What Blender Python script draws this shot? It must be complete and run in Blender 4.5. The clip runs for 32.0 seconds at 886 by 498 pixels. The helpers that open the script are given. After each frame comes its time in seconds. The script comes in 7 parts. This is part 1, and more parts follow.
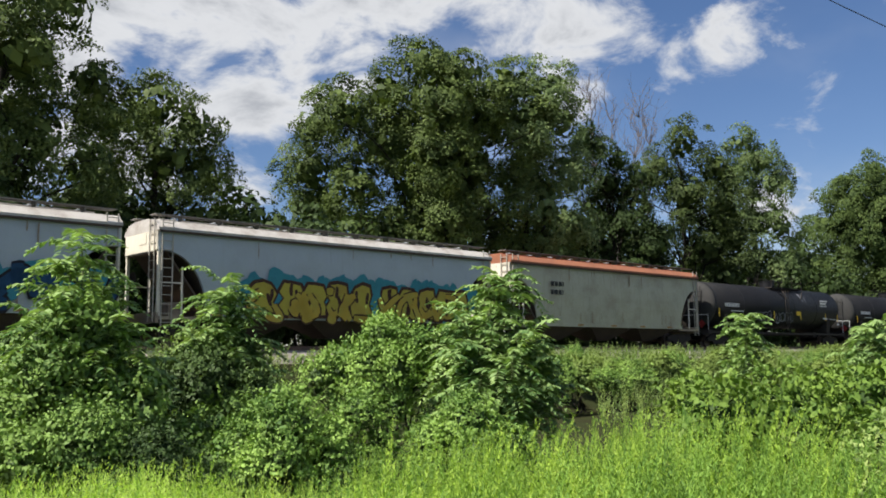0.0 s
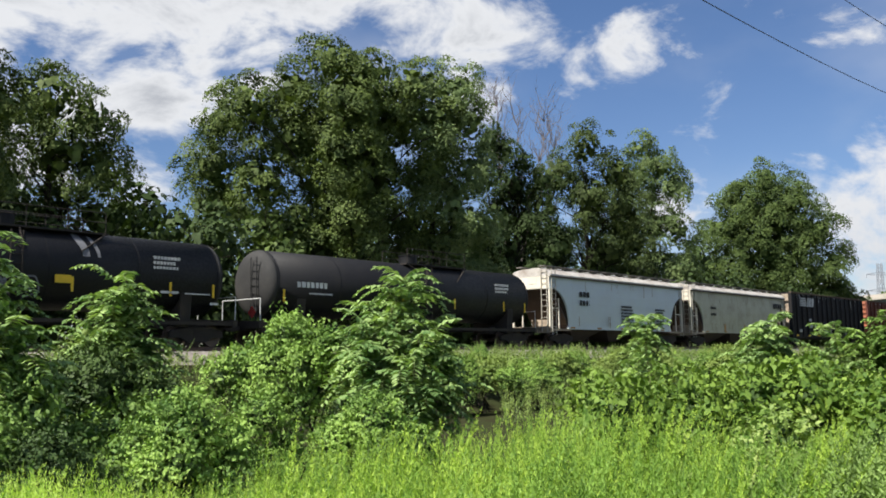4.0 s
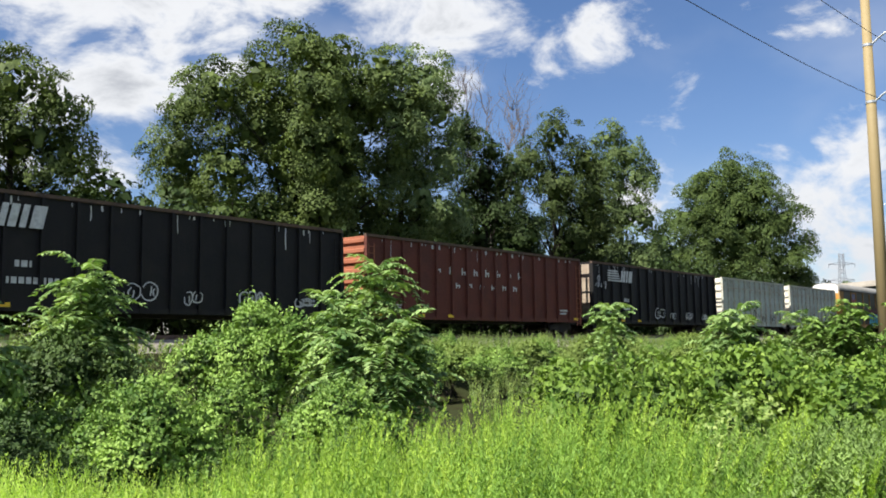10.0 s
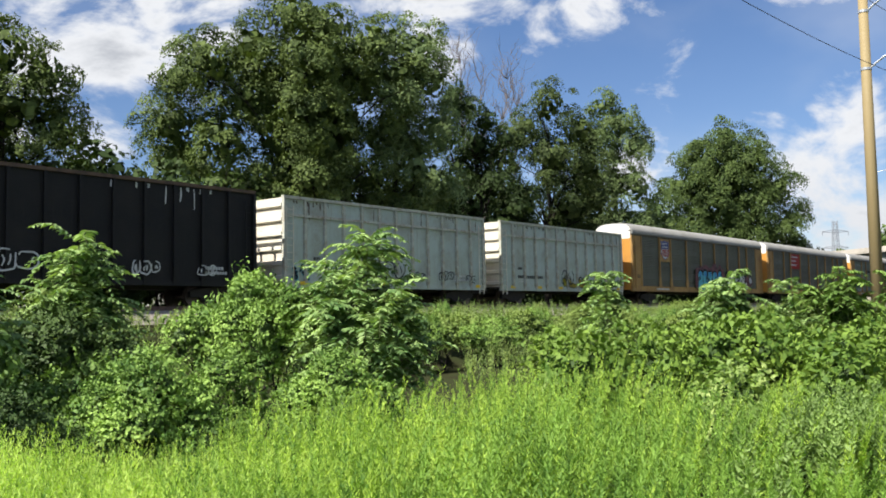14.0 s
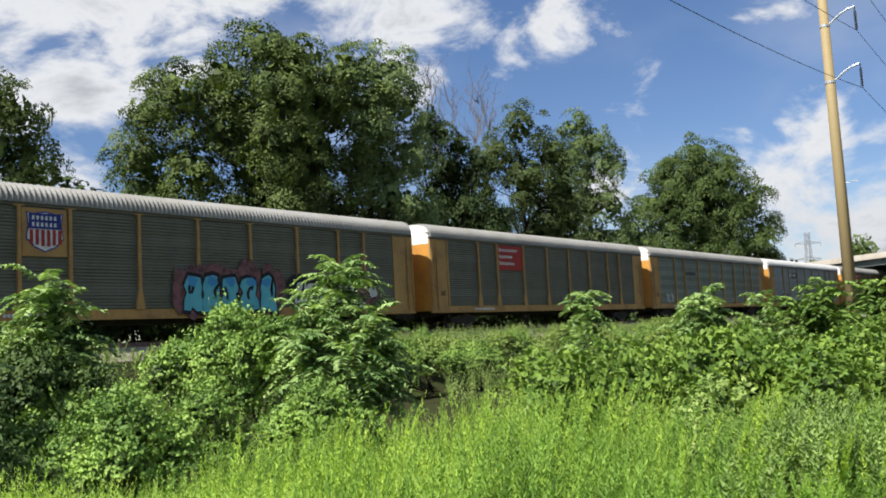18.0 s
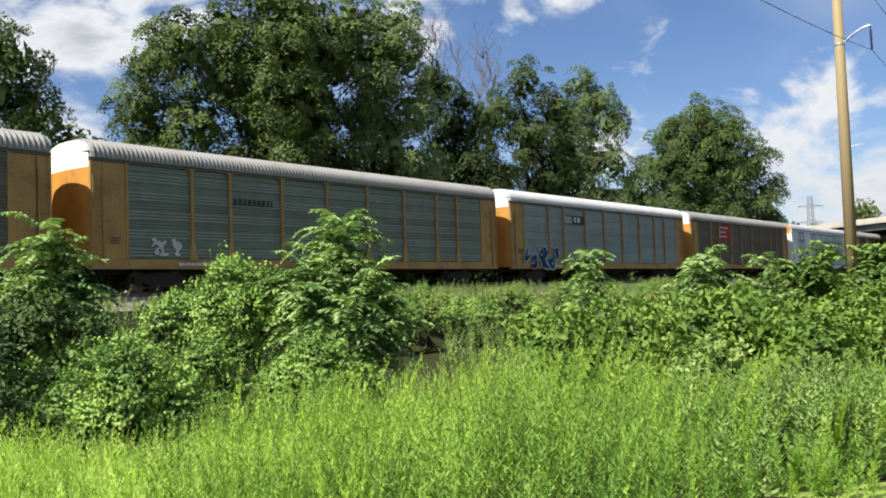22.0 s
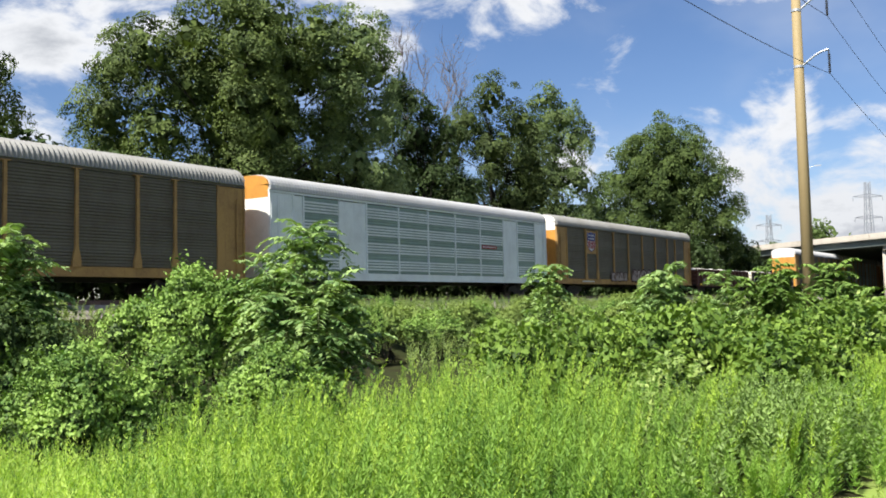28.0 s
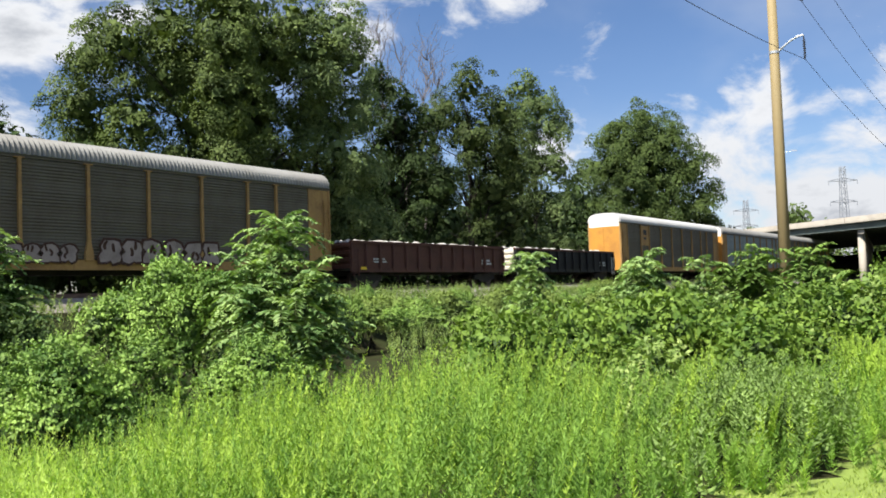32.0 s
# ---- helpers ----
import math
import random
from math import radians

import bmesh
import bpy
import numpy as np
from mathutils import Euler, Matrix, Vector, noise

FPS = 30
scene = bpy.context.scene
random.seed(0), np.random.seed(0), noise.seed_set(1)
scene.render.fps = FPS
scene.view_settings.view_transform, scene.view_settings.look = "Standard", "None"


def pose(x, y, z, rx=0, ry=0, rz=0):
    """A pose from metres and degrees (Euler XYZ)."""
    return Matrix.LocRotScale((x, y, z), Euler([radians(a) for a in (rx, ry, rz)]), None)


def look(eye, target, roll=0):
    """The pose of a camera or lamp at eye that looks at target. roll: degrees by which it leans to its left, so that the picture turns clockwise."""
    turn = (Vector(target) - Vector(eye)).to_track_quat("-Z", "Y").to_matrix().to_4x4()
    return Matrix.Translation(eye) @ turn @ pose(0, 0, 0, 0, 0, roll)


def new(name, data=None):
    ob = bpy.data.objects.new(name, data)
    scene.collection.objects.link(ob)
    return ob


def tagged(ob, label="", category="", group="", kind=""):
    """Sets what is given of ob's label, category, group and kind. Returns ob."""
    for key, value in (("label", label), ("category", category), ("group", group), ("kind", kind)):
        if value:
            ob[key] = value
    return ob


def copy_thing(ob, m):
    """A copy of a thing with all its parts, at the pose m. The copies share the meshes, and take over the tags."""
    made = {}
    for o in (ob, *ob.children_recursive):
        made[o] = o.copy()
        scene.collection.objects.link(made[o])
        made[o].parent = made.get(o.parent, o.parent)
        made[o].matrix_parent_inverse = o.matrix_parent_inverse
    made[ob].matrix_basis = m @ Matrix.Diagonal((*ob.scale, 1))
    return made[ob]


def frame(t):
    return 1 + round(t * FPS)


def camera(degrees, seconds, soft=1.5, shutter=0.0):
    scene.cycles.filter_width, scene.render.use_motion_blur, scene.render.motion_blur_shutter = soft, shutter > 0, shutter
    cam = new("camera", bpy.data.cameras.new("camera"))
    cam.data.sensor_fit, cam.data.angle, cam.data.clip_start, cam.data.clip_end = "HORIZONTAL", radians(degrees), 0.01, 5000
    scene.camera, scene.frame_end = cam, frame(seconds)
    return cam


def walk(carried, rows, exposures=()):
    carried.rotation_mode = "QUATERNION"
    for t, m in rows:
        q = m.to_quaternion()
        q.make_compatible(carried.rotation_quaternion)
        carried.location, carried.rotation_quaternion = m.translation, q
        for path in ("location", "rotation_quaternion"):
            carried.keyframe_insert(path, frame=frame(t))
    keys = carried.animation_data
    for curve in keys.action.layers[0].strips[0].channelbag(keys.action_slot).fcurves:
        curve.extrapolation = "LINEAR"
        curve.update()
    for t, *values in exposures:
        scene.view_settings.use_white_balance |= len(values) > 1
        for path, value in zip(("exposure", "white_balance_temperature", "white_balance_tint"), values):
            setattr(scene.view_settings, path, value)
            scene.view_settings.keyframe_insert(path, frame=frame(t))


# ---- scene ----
EYE = 1.6
cam = camera(52.0, 32.0, soft=1.8, shutter=0.06)
# seconds, yaw, pitch, roll of a camera held in the hand at one spot
TURNS = """0 0.14 6.76 0.50
0.5 -0.43 7.12 0.15
1 -1.01 6.68 0.07
1.5 -2.33 5.76 -0.03
2 -3.45 5.29 -0.14
2.5 -3.69 5.28 -0.01
3 -3.84 5.42 0.40
3.5 -5.02 6.17 0.32
4 -5.78 6.72 0.67
4.5 -6.04 6.79 0.59
6.5 -6.55 6.75 0.05
7 -5.90 6.54 0.69
7.5 -5.35 7.14 0.94
8 -4.82 7.09 1.58
8.5 -5.55 6.10 1.46
9 -6.95 5.98 0.97
9.5 -8.40 6.07 0.66
10 -7.78 5.97 0.66
10.5 -6.80 5.13 0.78
11 -8.24 5.53 0.59
11.5 -8.66 6.07 0.56
12 -8.50 6.03 0.17
12.5 -8.08 5.08 0.08
13 -7.95 4.35 0.53
13.5 -8.10 4.23 1.19
14 -8.09 4.06 1.00
14.5 -7.92 3.71 0.66
16.5 -8.23 4.64 1.10
17 -7.59 4.52 0.95
17.5 -8.66 5.09 1.74
18 -9.37 5.58 3.15
18.5 -9.90 4.96 2.92
19 -10.53 4.24 2.87
19.5 -10.53 4.22 2.22
20 -9.87 3.85 1.36
20.5 -9.60 4.13 1.91
21 -10.34 4.41 1.84
21.5 -10.14 3.68 1.86
22 -9.36 2.81 2.04
22.5 -10.29 2.43 1.50
23 -12.20 3.23 1.39
23.5 -13.42 3.63 1.69
24 -14.76 3.55 0.83
24.5 -16.05 3.21 0.56
25 -15.87 2.36 1.30
25.5 -15.22 3.53 1.19
27.5 -13.11 3.74 0.63
28 -11.71 3.55 1.22
28.5 -12.12 2.93 0.65
29 -12.25 3.13 0.59
29.5 -10.60 3.00 1.69
30 -9.46 2.40 1.94
30.5 -10.41 1.89 1.60
31 -11.48 1.84 2.14
31.5 -12.21 2.50 2.13
32 -12.95 2.80 1.97"""
PATH = []
for line in TURNS.splitlines():
    t, yaw, pitch, roll = [float(a) for a in line.split()]
    PATH.append((t, pose(0, 0, EYE, 90 + pitch, roll, yaw)))
# the clip starts a little darker than it goes on
walk(cam, PATH, [(0, 0.66), (2, 0.7), (4, 0.8), (9, 0.94), (14, 0.92), (18, 0.8), (22, 0.88), (23, 0.97), (24, 0.9), (28, 0.97), (32, 0.94)])

# ---- sky and sun ----
SUN_AZ, SUN_EL = -124.0, 50.0



def heading(az, el=0.0):
    """Unit vector at az degrees right of +y and el degrees up."""
    a, e = radians(az), radians(el)
    return Vector((math.sin(a) * math.cos(e), math.cos(a) * math.cos(e), math.sin(e)))


def place(az, dist):
    a = radians(az)
    return dist * math.sin(a), dist * math.cos(a)


def node(nt, kind, **inputs):
    n = nt.nodes.new(kind)
    for k, v in inputs.items():
        n.inputs[k.replace("_", " ")].default_value = v
    return n


def maths(nt, op, a, b=None, c=None, clamp=False):
    n = nt.nodes.new("ShaderNodeMath")
    n.operation, n.use_clamp = op, clamp
    for i, v in enumerate((a, b, c)):
        if v is None:
            continue
        if isinstance(v, (int, float)):
            n.inputs[i].default_value = v
        else:
            nt.links.new(v, n.inputs[i])
    return n.outputs[0]


def smooth(nt, value, lo, hi, to0=0.0, to1=1.0):
    n = nt.nodes.new("ShaderNodeMapRange")
    n.interpolation_type = "SMOOTHSTEP"
    nt.links.new(value, n.inputs["Value"])
    for k, v in (("From Min", lo), ("From Max", hi), ("To Min", to0), ("To Max", to1)):
        n.inputs[k].default_value = v
    return n.outputs["Result"]


# cloud bodies: azimuth, elevation, half-width in degrees, weight
CLOUDS = [(-15, 19, 7.2, 0.51), (-21, 17, 8.0, 0.48), (-16.2, 13.5, 4.1, 0.43), (-13.6, 10.8, 2.6, 0.39), (-10.2, 16.3, 2.9, 0.41), (-6, 23, 6.5, 0.48), (1, 22.8, 5.2, 0.47), (9, 22.8, 4.6, 0.39),
          (-28, 19, 10.3, 0.47), (-36, 26, 16.1, 0.43), (-4, 30, 10.3, 0.39), (7.2, 18.3, 1.4, 0.44), (8.7, 16.6, 1.7, 0.39), (18.6, 18.6, 2.0, 0.28), (20.6, 19.4, 1.9, 0.27), (31.1, 17.2, 2.3, 0.27),
          (32.3, 12.1, 1.7, 0.48), (32.4, 8.4, 2.5, 0.48), (30.9, 7.0, 2.2, 0.43), (38.4, 8.4, 3.2, 0.48), (41.2, 9.6, 3.5, 0.5), (35.6, 5.6, 3.8, 0.45), (40.5, 5.5, 4.9, 0.45), (46, 8, 7.2, 0.47),
          (52, 10, 6.9, 0.43), (20.9, 8.9, 1.9, 0.39), (29.0, 4.5, 3.5, 0.39), (60, 22, 13.8, 0.35), (-70, 30, 28.7, 0.31), (130, 30, 34.5, 0.27), (180, 40, 28.7, 0.27), (-140, 12, 13.8, 0.27)]


def build_world():
    world = bpy.data.worlds.new("sky")
    scene.world = world
    world.use_nodes = True
    nt = world.node_tree
    nt.nodes.clear()
    sky = nt.nodes.new("ShaderNodeTexSky")
    sky.sky_type, sky.sun_disc = "NISHITA", False
    sky.sun_elevation, sky.sun_rotation = radians(SUN_EL), radians(SUN_AZ)
    sky.air_density, sky.dust_density, sky.ozone_density = 1.0, 0.25, 2.2
    co = nt.nodes.new("ShaderNodeTexCoord").outputs["Generated"]
    total = None
    for az, el, half, weight in CLOUDS:
        dot = nt.nodes.new("ShaderNodeVectorMath")
        dot.operation = "DOT_PRODUCT"
        nt.links.new(co, dot.inputs[0])
        dot.inputs[1].default_value = heading(az, el)
        part_of = smooth(nt, dot.outputs["Value"], math.cos(radians(half * 1.5)), 1.0, 0.0, weight)
        total = part_of if total is None else maths(nt, "MAXIMUM", total, part_of)
    big = node(nt, "ShaderNodeTexNoise", Scale=9.0, Detail=11.0, Roughness=0.6, Distortion=0.35)
    fine = node(nt, "ShaderNodeTexNoise", Scale=3.2, Detail=5.0, Roughness=0.5)
    shade = node(nt, "ShaderNodeTexNoise", Scale=9.0, Detail=8.0, Roughness=0.58)
    for n in (big, fine, shade):
        stretch = nt.nodes.new("ShaderNodeMapping")
        stretch.inputs["Scale"].default_value = (1, 1, 1.7)
        nt.links.new(co, stretch.inputs["Vector"])
        nt.links.new(stretch.outputs[0], n.inputs["Vector"])
    amount = maths(nt, "ADD", total, maths(nt, "MULTIPLY", maths(nt, "SUBTRACT", big.outputs["Fac"], 0.5), 2.3))
    wisps = smooth(nt, fine.outputs["Fac"], 0.42, 0.8, 0.0, 0.32)
    mask = maths(nt, "MAXIMUM", smooth(nt, amount, 0.1, 0.55), wisps)
    # thick parts of a cloud are greyer in patches
    body = maths(nt, "MULTIPLY", smooth(nt, shade.outputs["Fac"], 0.42, 0.66), smooth(nt, amount, 0.45, 0.95))
    height = nt.nodes.new("ShaderNodeSeparateXYZ")
    nt.links.new(co, height.inputs[0])
    body = maths(nt, "MAXIMUM", body, smooth(nt, height.outputs["Z"], 0.2, 0.06, 0.0, 0.25))
    tone = nt.nodes.new("ShaderNodeMix")
    tone.data_type = "RGBA"
    tone.inputs["A"].default_value = (10.0, 10.2, 10.6, 1)
    tone.inputs["B"].default_value = (5.8, 6.1, 6.7, 1)
    nt.links.new(body, tone.inputs["Factor"])
    mix = nt.nodes.new("ShaderNodeMix")
    mix.data_type = "RGBA"
    nt.links.new(mask, mix.inputs["Factor"])
    deep = node(nt, "ShaderNodeHueSaturation", Saturation=1.12, Value=1.24)
    nt.links.new(sky.outputs[0], deep.inputs["Color"])
    tint = nt.nodes.new("ShaderNodeMix")
    tint.data_type, tint.blend_type = "RGBA", "MULTIPLY"
    tint.inputs["Factor"].default_value = 1.0
    tint.inputs["B"].default_value = (0.98, 0.97, 1.1, 1)
    nt.links.new(deep.outputs[0], tint.inputs["A"])
    nt.links.new(tint.outputs["Result"], mix.inputs["A"])
    nt.links.new(tone.outputs["Result"], mix.inputs["B"])
    bg = node(nt, "ShaderNodeBackground", Strength=0.047)
    nt.links.new(mix.outputs["Result"], bg.inputs["Color"])
    out = nt.nodes.new("ShaderNodeOutputWorld")
    nt.links.new(bg.outputs[0], out.inputs["Surface"])


build_world()
lamp = bpy.data.lights.new("sun", "SUN")
lamp.energy, lamp.angle, lamp.color = 5.0, radians(0.6), (1.0, 0.95, 0.86)
sun = new("sun", lamp)
sun.matrix_world = look(heading(SUN_AZ, SUN_EL) * 60, (0, 0, 0))

# ---- materials ----
def surface(name, color, rough=0.7, metal=0.0, dirt=None, dirt_amount=0.5, scale=1.5, bump=0.0, bump_scale=30.0, streaks=0.0, vary=0.0, gloss=0.5):
    """Principled surface with a coarse stain, a fine grain, optional vertical streaks and relief."""
    m = bpy.data.materials.new(name)
    m.use_nodes = True
    nt = m.node_tree
    bsdf = nt.nodes["Principled BSDF"]
    co = nt.nodes.new("ShaderNodeTexCoord").outputs["Object"]
    dirt = dirt or tuple(c * 0.55 for c in color)
    coarse = node(nt, "ShaderNodeTexNoise", Scale=scale, Detail=6.0, Roughness=0.62)
    nt.links.new(co, coarse.inputs["Vector"])
    fine = node(nt, "ShaderNodeTexNoise", Scale=scale * 14, Detail=4.0, Roughness=0.6)
    nt.links.new(co, fine.inputs["Vector"])
    f = maths(nt, "ADD", maths(nt, "MULTIPLY", coarse.outputs["Fac"], 0.75), maths(nt, "MULTIPLY", fine.outputs["Fac"], 0.25))
    f = smooth(nt, f, 0.38, 0.72, 0.0, dirt_amount)
    if streaks:
        st = nt.nodes.new("ShaderNodeMapping")
        st.inputs["Scale"].default_value = (3.2, 3.2, 0.16)
        nt.links.new(co, st.inputs["Vector"])
        run = node(nt, "ShaderNodeTexNoise", Scale=2.2, Detail=5.0, Roughness=0.65)
        nt.links.new(st.outputs[0], run.inputs["Vector"])
        f = maths(nt, "MAXIMUM", f, smooth(nt, run.outputs["Fac"], 0.5, 0.75, 0.0, streaks))
    mix = nt.nodes.new("ShaderNodeMix")
    mix.data_type = "RGBA"
    mix.inputs["A"].default_value = (*color, 1)
    mix.inputs["B"].default_value = (*dirt, 1)
    nt.links.new(f, mix.inputs["Factor"])
    col = mix.outputs["Result"]
    if vary:
        info = nt.nodes.new("ShaderNodeObjectInfo")
        hsv = nt.nodes.new("ShaderNodeHueSaturation")
        nt.links.new(smooth(nt, info.outputs["Random"], 0, 1, 1 - vary, 1 + vary), hsv.inputs["Value"])
        nt.links.new(col, hsv.inputs["Color"])
        col = hsv.outputs["Color"]
    nt.links.new(col, bsdf.inputs["Base Color"])
    nt.links.new(smooth(nt, fine.outputs["Fac"], 0.2, 0.8, max(rough - 0.12, 0.05), min(rough + 0.12, 1)), bsdf.inputs["Roughness"])
    bsdf.inputs["Metallic"].default_value = metal
    bsdf.inputs["Specular IOR Level"].default_value = gloss
    if bump:
        b = node(nt, "ShaderNodeBump", Strength=bump, Distance=0.03)
        tex = node(nt, "ShaderNodeTexNoise", Scale=bump_scale, Detail=5.0)
        nt.links.new(co, tex.inputs["Vector"])
        nt.links.new(tex.outputs["Fac"], b.inputs["Height"])
        nt.links.new(b.outputs[0], bsdf.inputs["Normal"])
    return m


def leafage(name, dark, light, glow=0.35, patch=0.8, rough=0.6, gloss=0.22):
    """Leaf surface: each leaf differs, broad patches differ, and light passes through."""
    m = bpy.data.materials.new(name)
    m.use_nodes = True
    nt = m.node_tree
    bsdf = nt.nodes["Principled BSDF"]
    geo = nt.nodes.new("ShaderNodeNewGeometry")
    co = nt.nodes.new("ShaderNodeTexCoord").outputs["Object"]
    noise_tex = node(nt, "ShaderNodeTexNoise", Scale=patch, Detail=3.0)
    nt.links.new(co, noise_tex.inputs["Vector"])
    f = maths(nt, "ADD", maths(nt, "MULTIPLY", geo.outputs["Random Per Island"], 0.36),
              smooth(nt, noise_tex.outputs["Fac"], 0.34, 0.66, 0.0, 0.6))
    mix = nt.nodes.new("ShaderNodeMix")
    mix.data_type = "RGBA"
    mix.inputs["A"].default_value = (*dark, 1)
    mix.inputs["B"].default_value = (*light, 1)
    nt.links.new(f, mix.inputs["Factor"])
    nt.links.new(mix.outputs["Result"], bsdf.inputs["Base Color"])
    bsdf.inputs["Roughness"].default_value = rough
    bsdf.inputs["Specular IOR Level"].default_value = gloss
    tr = nt.nodes.new("ShaderNodeBsdfTranslucent")
    warm = nt.nodes.new("ShaderNodeMix")
    warm.data_type, warm.blend_type = "RGBA", "MULTIPLY"
    warm.inputs["Factor"].default_value = 1.0
    warm.inputs["B"].default_value = (1.25, 1.35, 0.55, 1)
    nt.links.new(mix.outputs["Result"], warm.inputs["A"])
    nt.links.new(warm.outputs["Result"], tr.inputs["Color"])
    both = nt.nodes.new("ShaderNodeMixShader")
    both.inputs[0].default_value = glow
    nt.links.new(bsdf.outputs[0], both.inputs[1])
    nt.links.new(tr.outputs[0], both.inputs[2])
    nt.links.new(both.outputs[0], nt.nodes["Material Output"].inputs["Surface"])
    return m


LEAF_OAK = leafage("oak_leaf", (0.032, 0.056, 0.015), (0.155, 0.21, 0.055), 0.12, rough=0.65, gloss=0.2)
LEAF_ASH = leafage("ash_leaf", (0.06, 0.1, 0.034), (0.2, 0.265, 0.1), 0.18, rough=0.65, gloss=0.2)
# ivy green; for undergrowth the shade beneath the crowns is in this colour
LEAF_DARK = leafage("ivy_and_shade_leaf", (0.02, 0.037, 0.011), (0.06, 0.097, 0.027), 0.14, rough=0.65, gloss=0.2)
LEAF_ROUND = leafage("maple_leaf", (0.036, 0.064, 0.017), (0.115, 0.165, 0.043), 0.13, rough=0.65, gloss=0.2)
LEAF_LOCUST = leafage("locust_leaf", (0.024, 0.042, 0.012), (0.088, 0.122, 0.033), 0.12, rough=0.65, gloss=0.2)
LEAF_SUMAC = leafage("tree_of_heaven_leaf", (0.055, 0.135, 0.038), (0.4, 0.54, 0.2), 0.2, 1.6)
LEAF_BUSH = leafage("bush_leaf", (0.045, 0.115, 0.022), (0.36, 0.53, 0.12), 0.14, 1.4)
LEAF_MUGWORT = leafage("mugwort_leaf", (0.06, 0.14, 0.022), (0.29, 0.46, 0.08), 0.26, 1.6)
LEAF_VINE = leafage("vine_leaf", (0.055, 0.115, 0.024), (0.25, 0.38, 0.085), 0.08, 1.0)
# shade inside bushes and in the ditch, put into a leaf colour
LEAF_SHADE = leafage("shade_green_leaf", (0.03, 0.058, 0.016), (0.1, 0.16, 0.042), 0.06, 0.8)
LEAF_KNOT = leafage("knotweed_leaf", (0.06, 0.125, 0.02), (0.25, 0.365, 0.06), 0.18, 0.9)
LEAF_WEED = leafage("weed_leaf", (0.11, 0.22, 0.03), (0.51, 0.67, 0.11), 0.32, 1.4)
LEAF_STRAW = leafage("pale_weed_leaf", (0.22, 0.35, 0.065), (0.62, 0.77, 0.18), 0.42, 1.4)
LEAF_PALE = leafage("pale_knotweed_leaf", (0.15, 0.24, 0.055), (0.42, 0.51, 0.17), 0.22, 0.8)
LEAF_GREY = leafage("grey_weed_leaf", (0.12, 0.19, 0.06), (0.28, 0.37, 0.13), 0.28, 0.8)
LEAF_SAGE = leafage("sage_weed_leaf", (0.06, 0.11, 0.026), (0.27, 0.39, 0.11), 0.2, 2.2)
LEAF_BANK = leafage("bank_weed_leaf", (0.11, 0.175, 0.04), (0.3, 0.39, 0.097), 0.12, 0.5)
GRASS = leafage("lawn_blade", (0.22, 0.3, 0.055), (0.42, 0.5, 0.12), 0.35, 0.5)
TURF = surface("turf", (0.24, 0.33, 0.07), 0.95, dirt=(0.16, 0.2, 0.06), dirt_amount=0.8, scale=1.2, bump=0.6, bump_scale=40, gloss=0.1)
BARK = surface("bark", (0.038, 0.033, 0.028), 0.95, dirt=(0.02, 0.018, 0.015), dirt_amount=0.9, scale=3, bump=0.8, bump_scale=9, gloss=0.1)
DEADWOOD = surface("dead_wood", (0.19, 0.165, 0.16), 0.95, dirt=(0.11, 0.095, 0.09), dirt_amount=0.8, scale=2)
STEM = surface("green_stem", (0.12, 0.16, 0.05), 0.7, dirt=(0.13, 0.09, 0.05), dirt_amount=0.7)
SOIL = surface("soil_and_litter", (0.034, 0.042, 0.016), 0.98, dirt=(0.032, 0.028, 0.014), dirt_amount=0.9, scale=0.7, bump=0.9, bump_scale=6, gloss=0.05)
BALLAST = surface("ballast_stone", (0.3, 0.27, 0.24), 0.95, dirt=(0.14, 0.12, 0.1), dirt_amount=0.9, scale=5, bump=1.0, bump_scale=22)
STEEL = surface("rusty_steel", (0.16, 0.1, 0.07), 0.6, 0.5, dirt=(0.07, 0.05, 0.04), dirt_amount=0.9, scale=3)
TIE = surface("creosoted_wood", (0.09, 0.075, 0.06), 0.95, scale=4, bump=0.5)
# earth darkened so that its colour holds the shade beneath the overpass
EARTH = surface("shade_toned_earth", (0.05, 0.045, 0.036), 0.95, dirt=(0.03, 0.027, 0.022), scale=0.4, bump=0.6, bump_scale=3)
CONCRETE = surface("concrete", (0.46, 0.42, 0.36), 0.9, dirt=(0.27, 0.24, 0.2), dirt_amount=0.7, scale=0.5, streaks=0.35, bump=0.25)
GIRDER = surface("girder_paint", (0.15, 0.18, 0.165), 0.6, dirt=(0.09, 0.085, 0.075), scale=0.6)
POLEWOOD = surface("laminated_pole", (0.296, 0.228, 0.112), 0.75, dirt=(0.27, 0.2, 0.095), dirt_amount=0.6, scale=0.8, streaks=0.5)
GALV = surface("galvanised_steel", (0.5, 0.52, 0.54), 0.45, 0.6, scale=2)
TOWER = surface("weathered_lattice", (0.26, 0.28, 0.31), 0.7, 0.2)
CABLE = surface("black_cable", (0.02, 0.02, 0.022), 0.6)

# ---- tools for meshes ----
TRACK = 47.5                       # heading of the rails
UX, UY = math.sin(radians(TRACK)), math.cos(radians(TRACK))
NX, NY = UY, -UX                   # from the track towards the lawn
OFF = 33.7                         # camera to track centre line
RAIL = EYE + 0.5                   # height of the railhead


def on_track(s, q):
    """x, y of a point s along the rails and q from their centre line towards the lawn."""
    return UX * s + NX * (q - OFF), UY * s + NY * (q - OFF)


def link(name, me, mat, parent=None, label=""):
    me.materials.append(mat)
    ob = new(name, me)
    if parent:
        ob.parent = parent
    if label:
        ob["label"] = label
    return ob


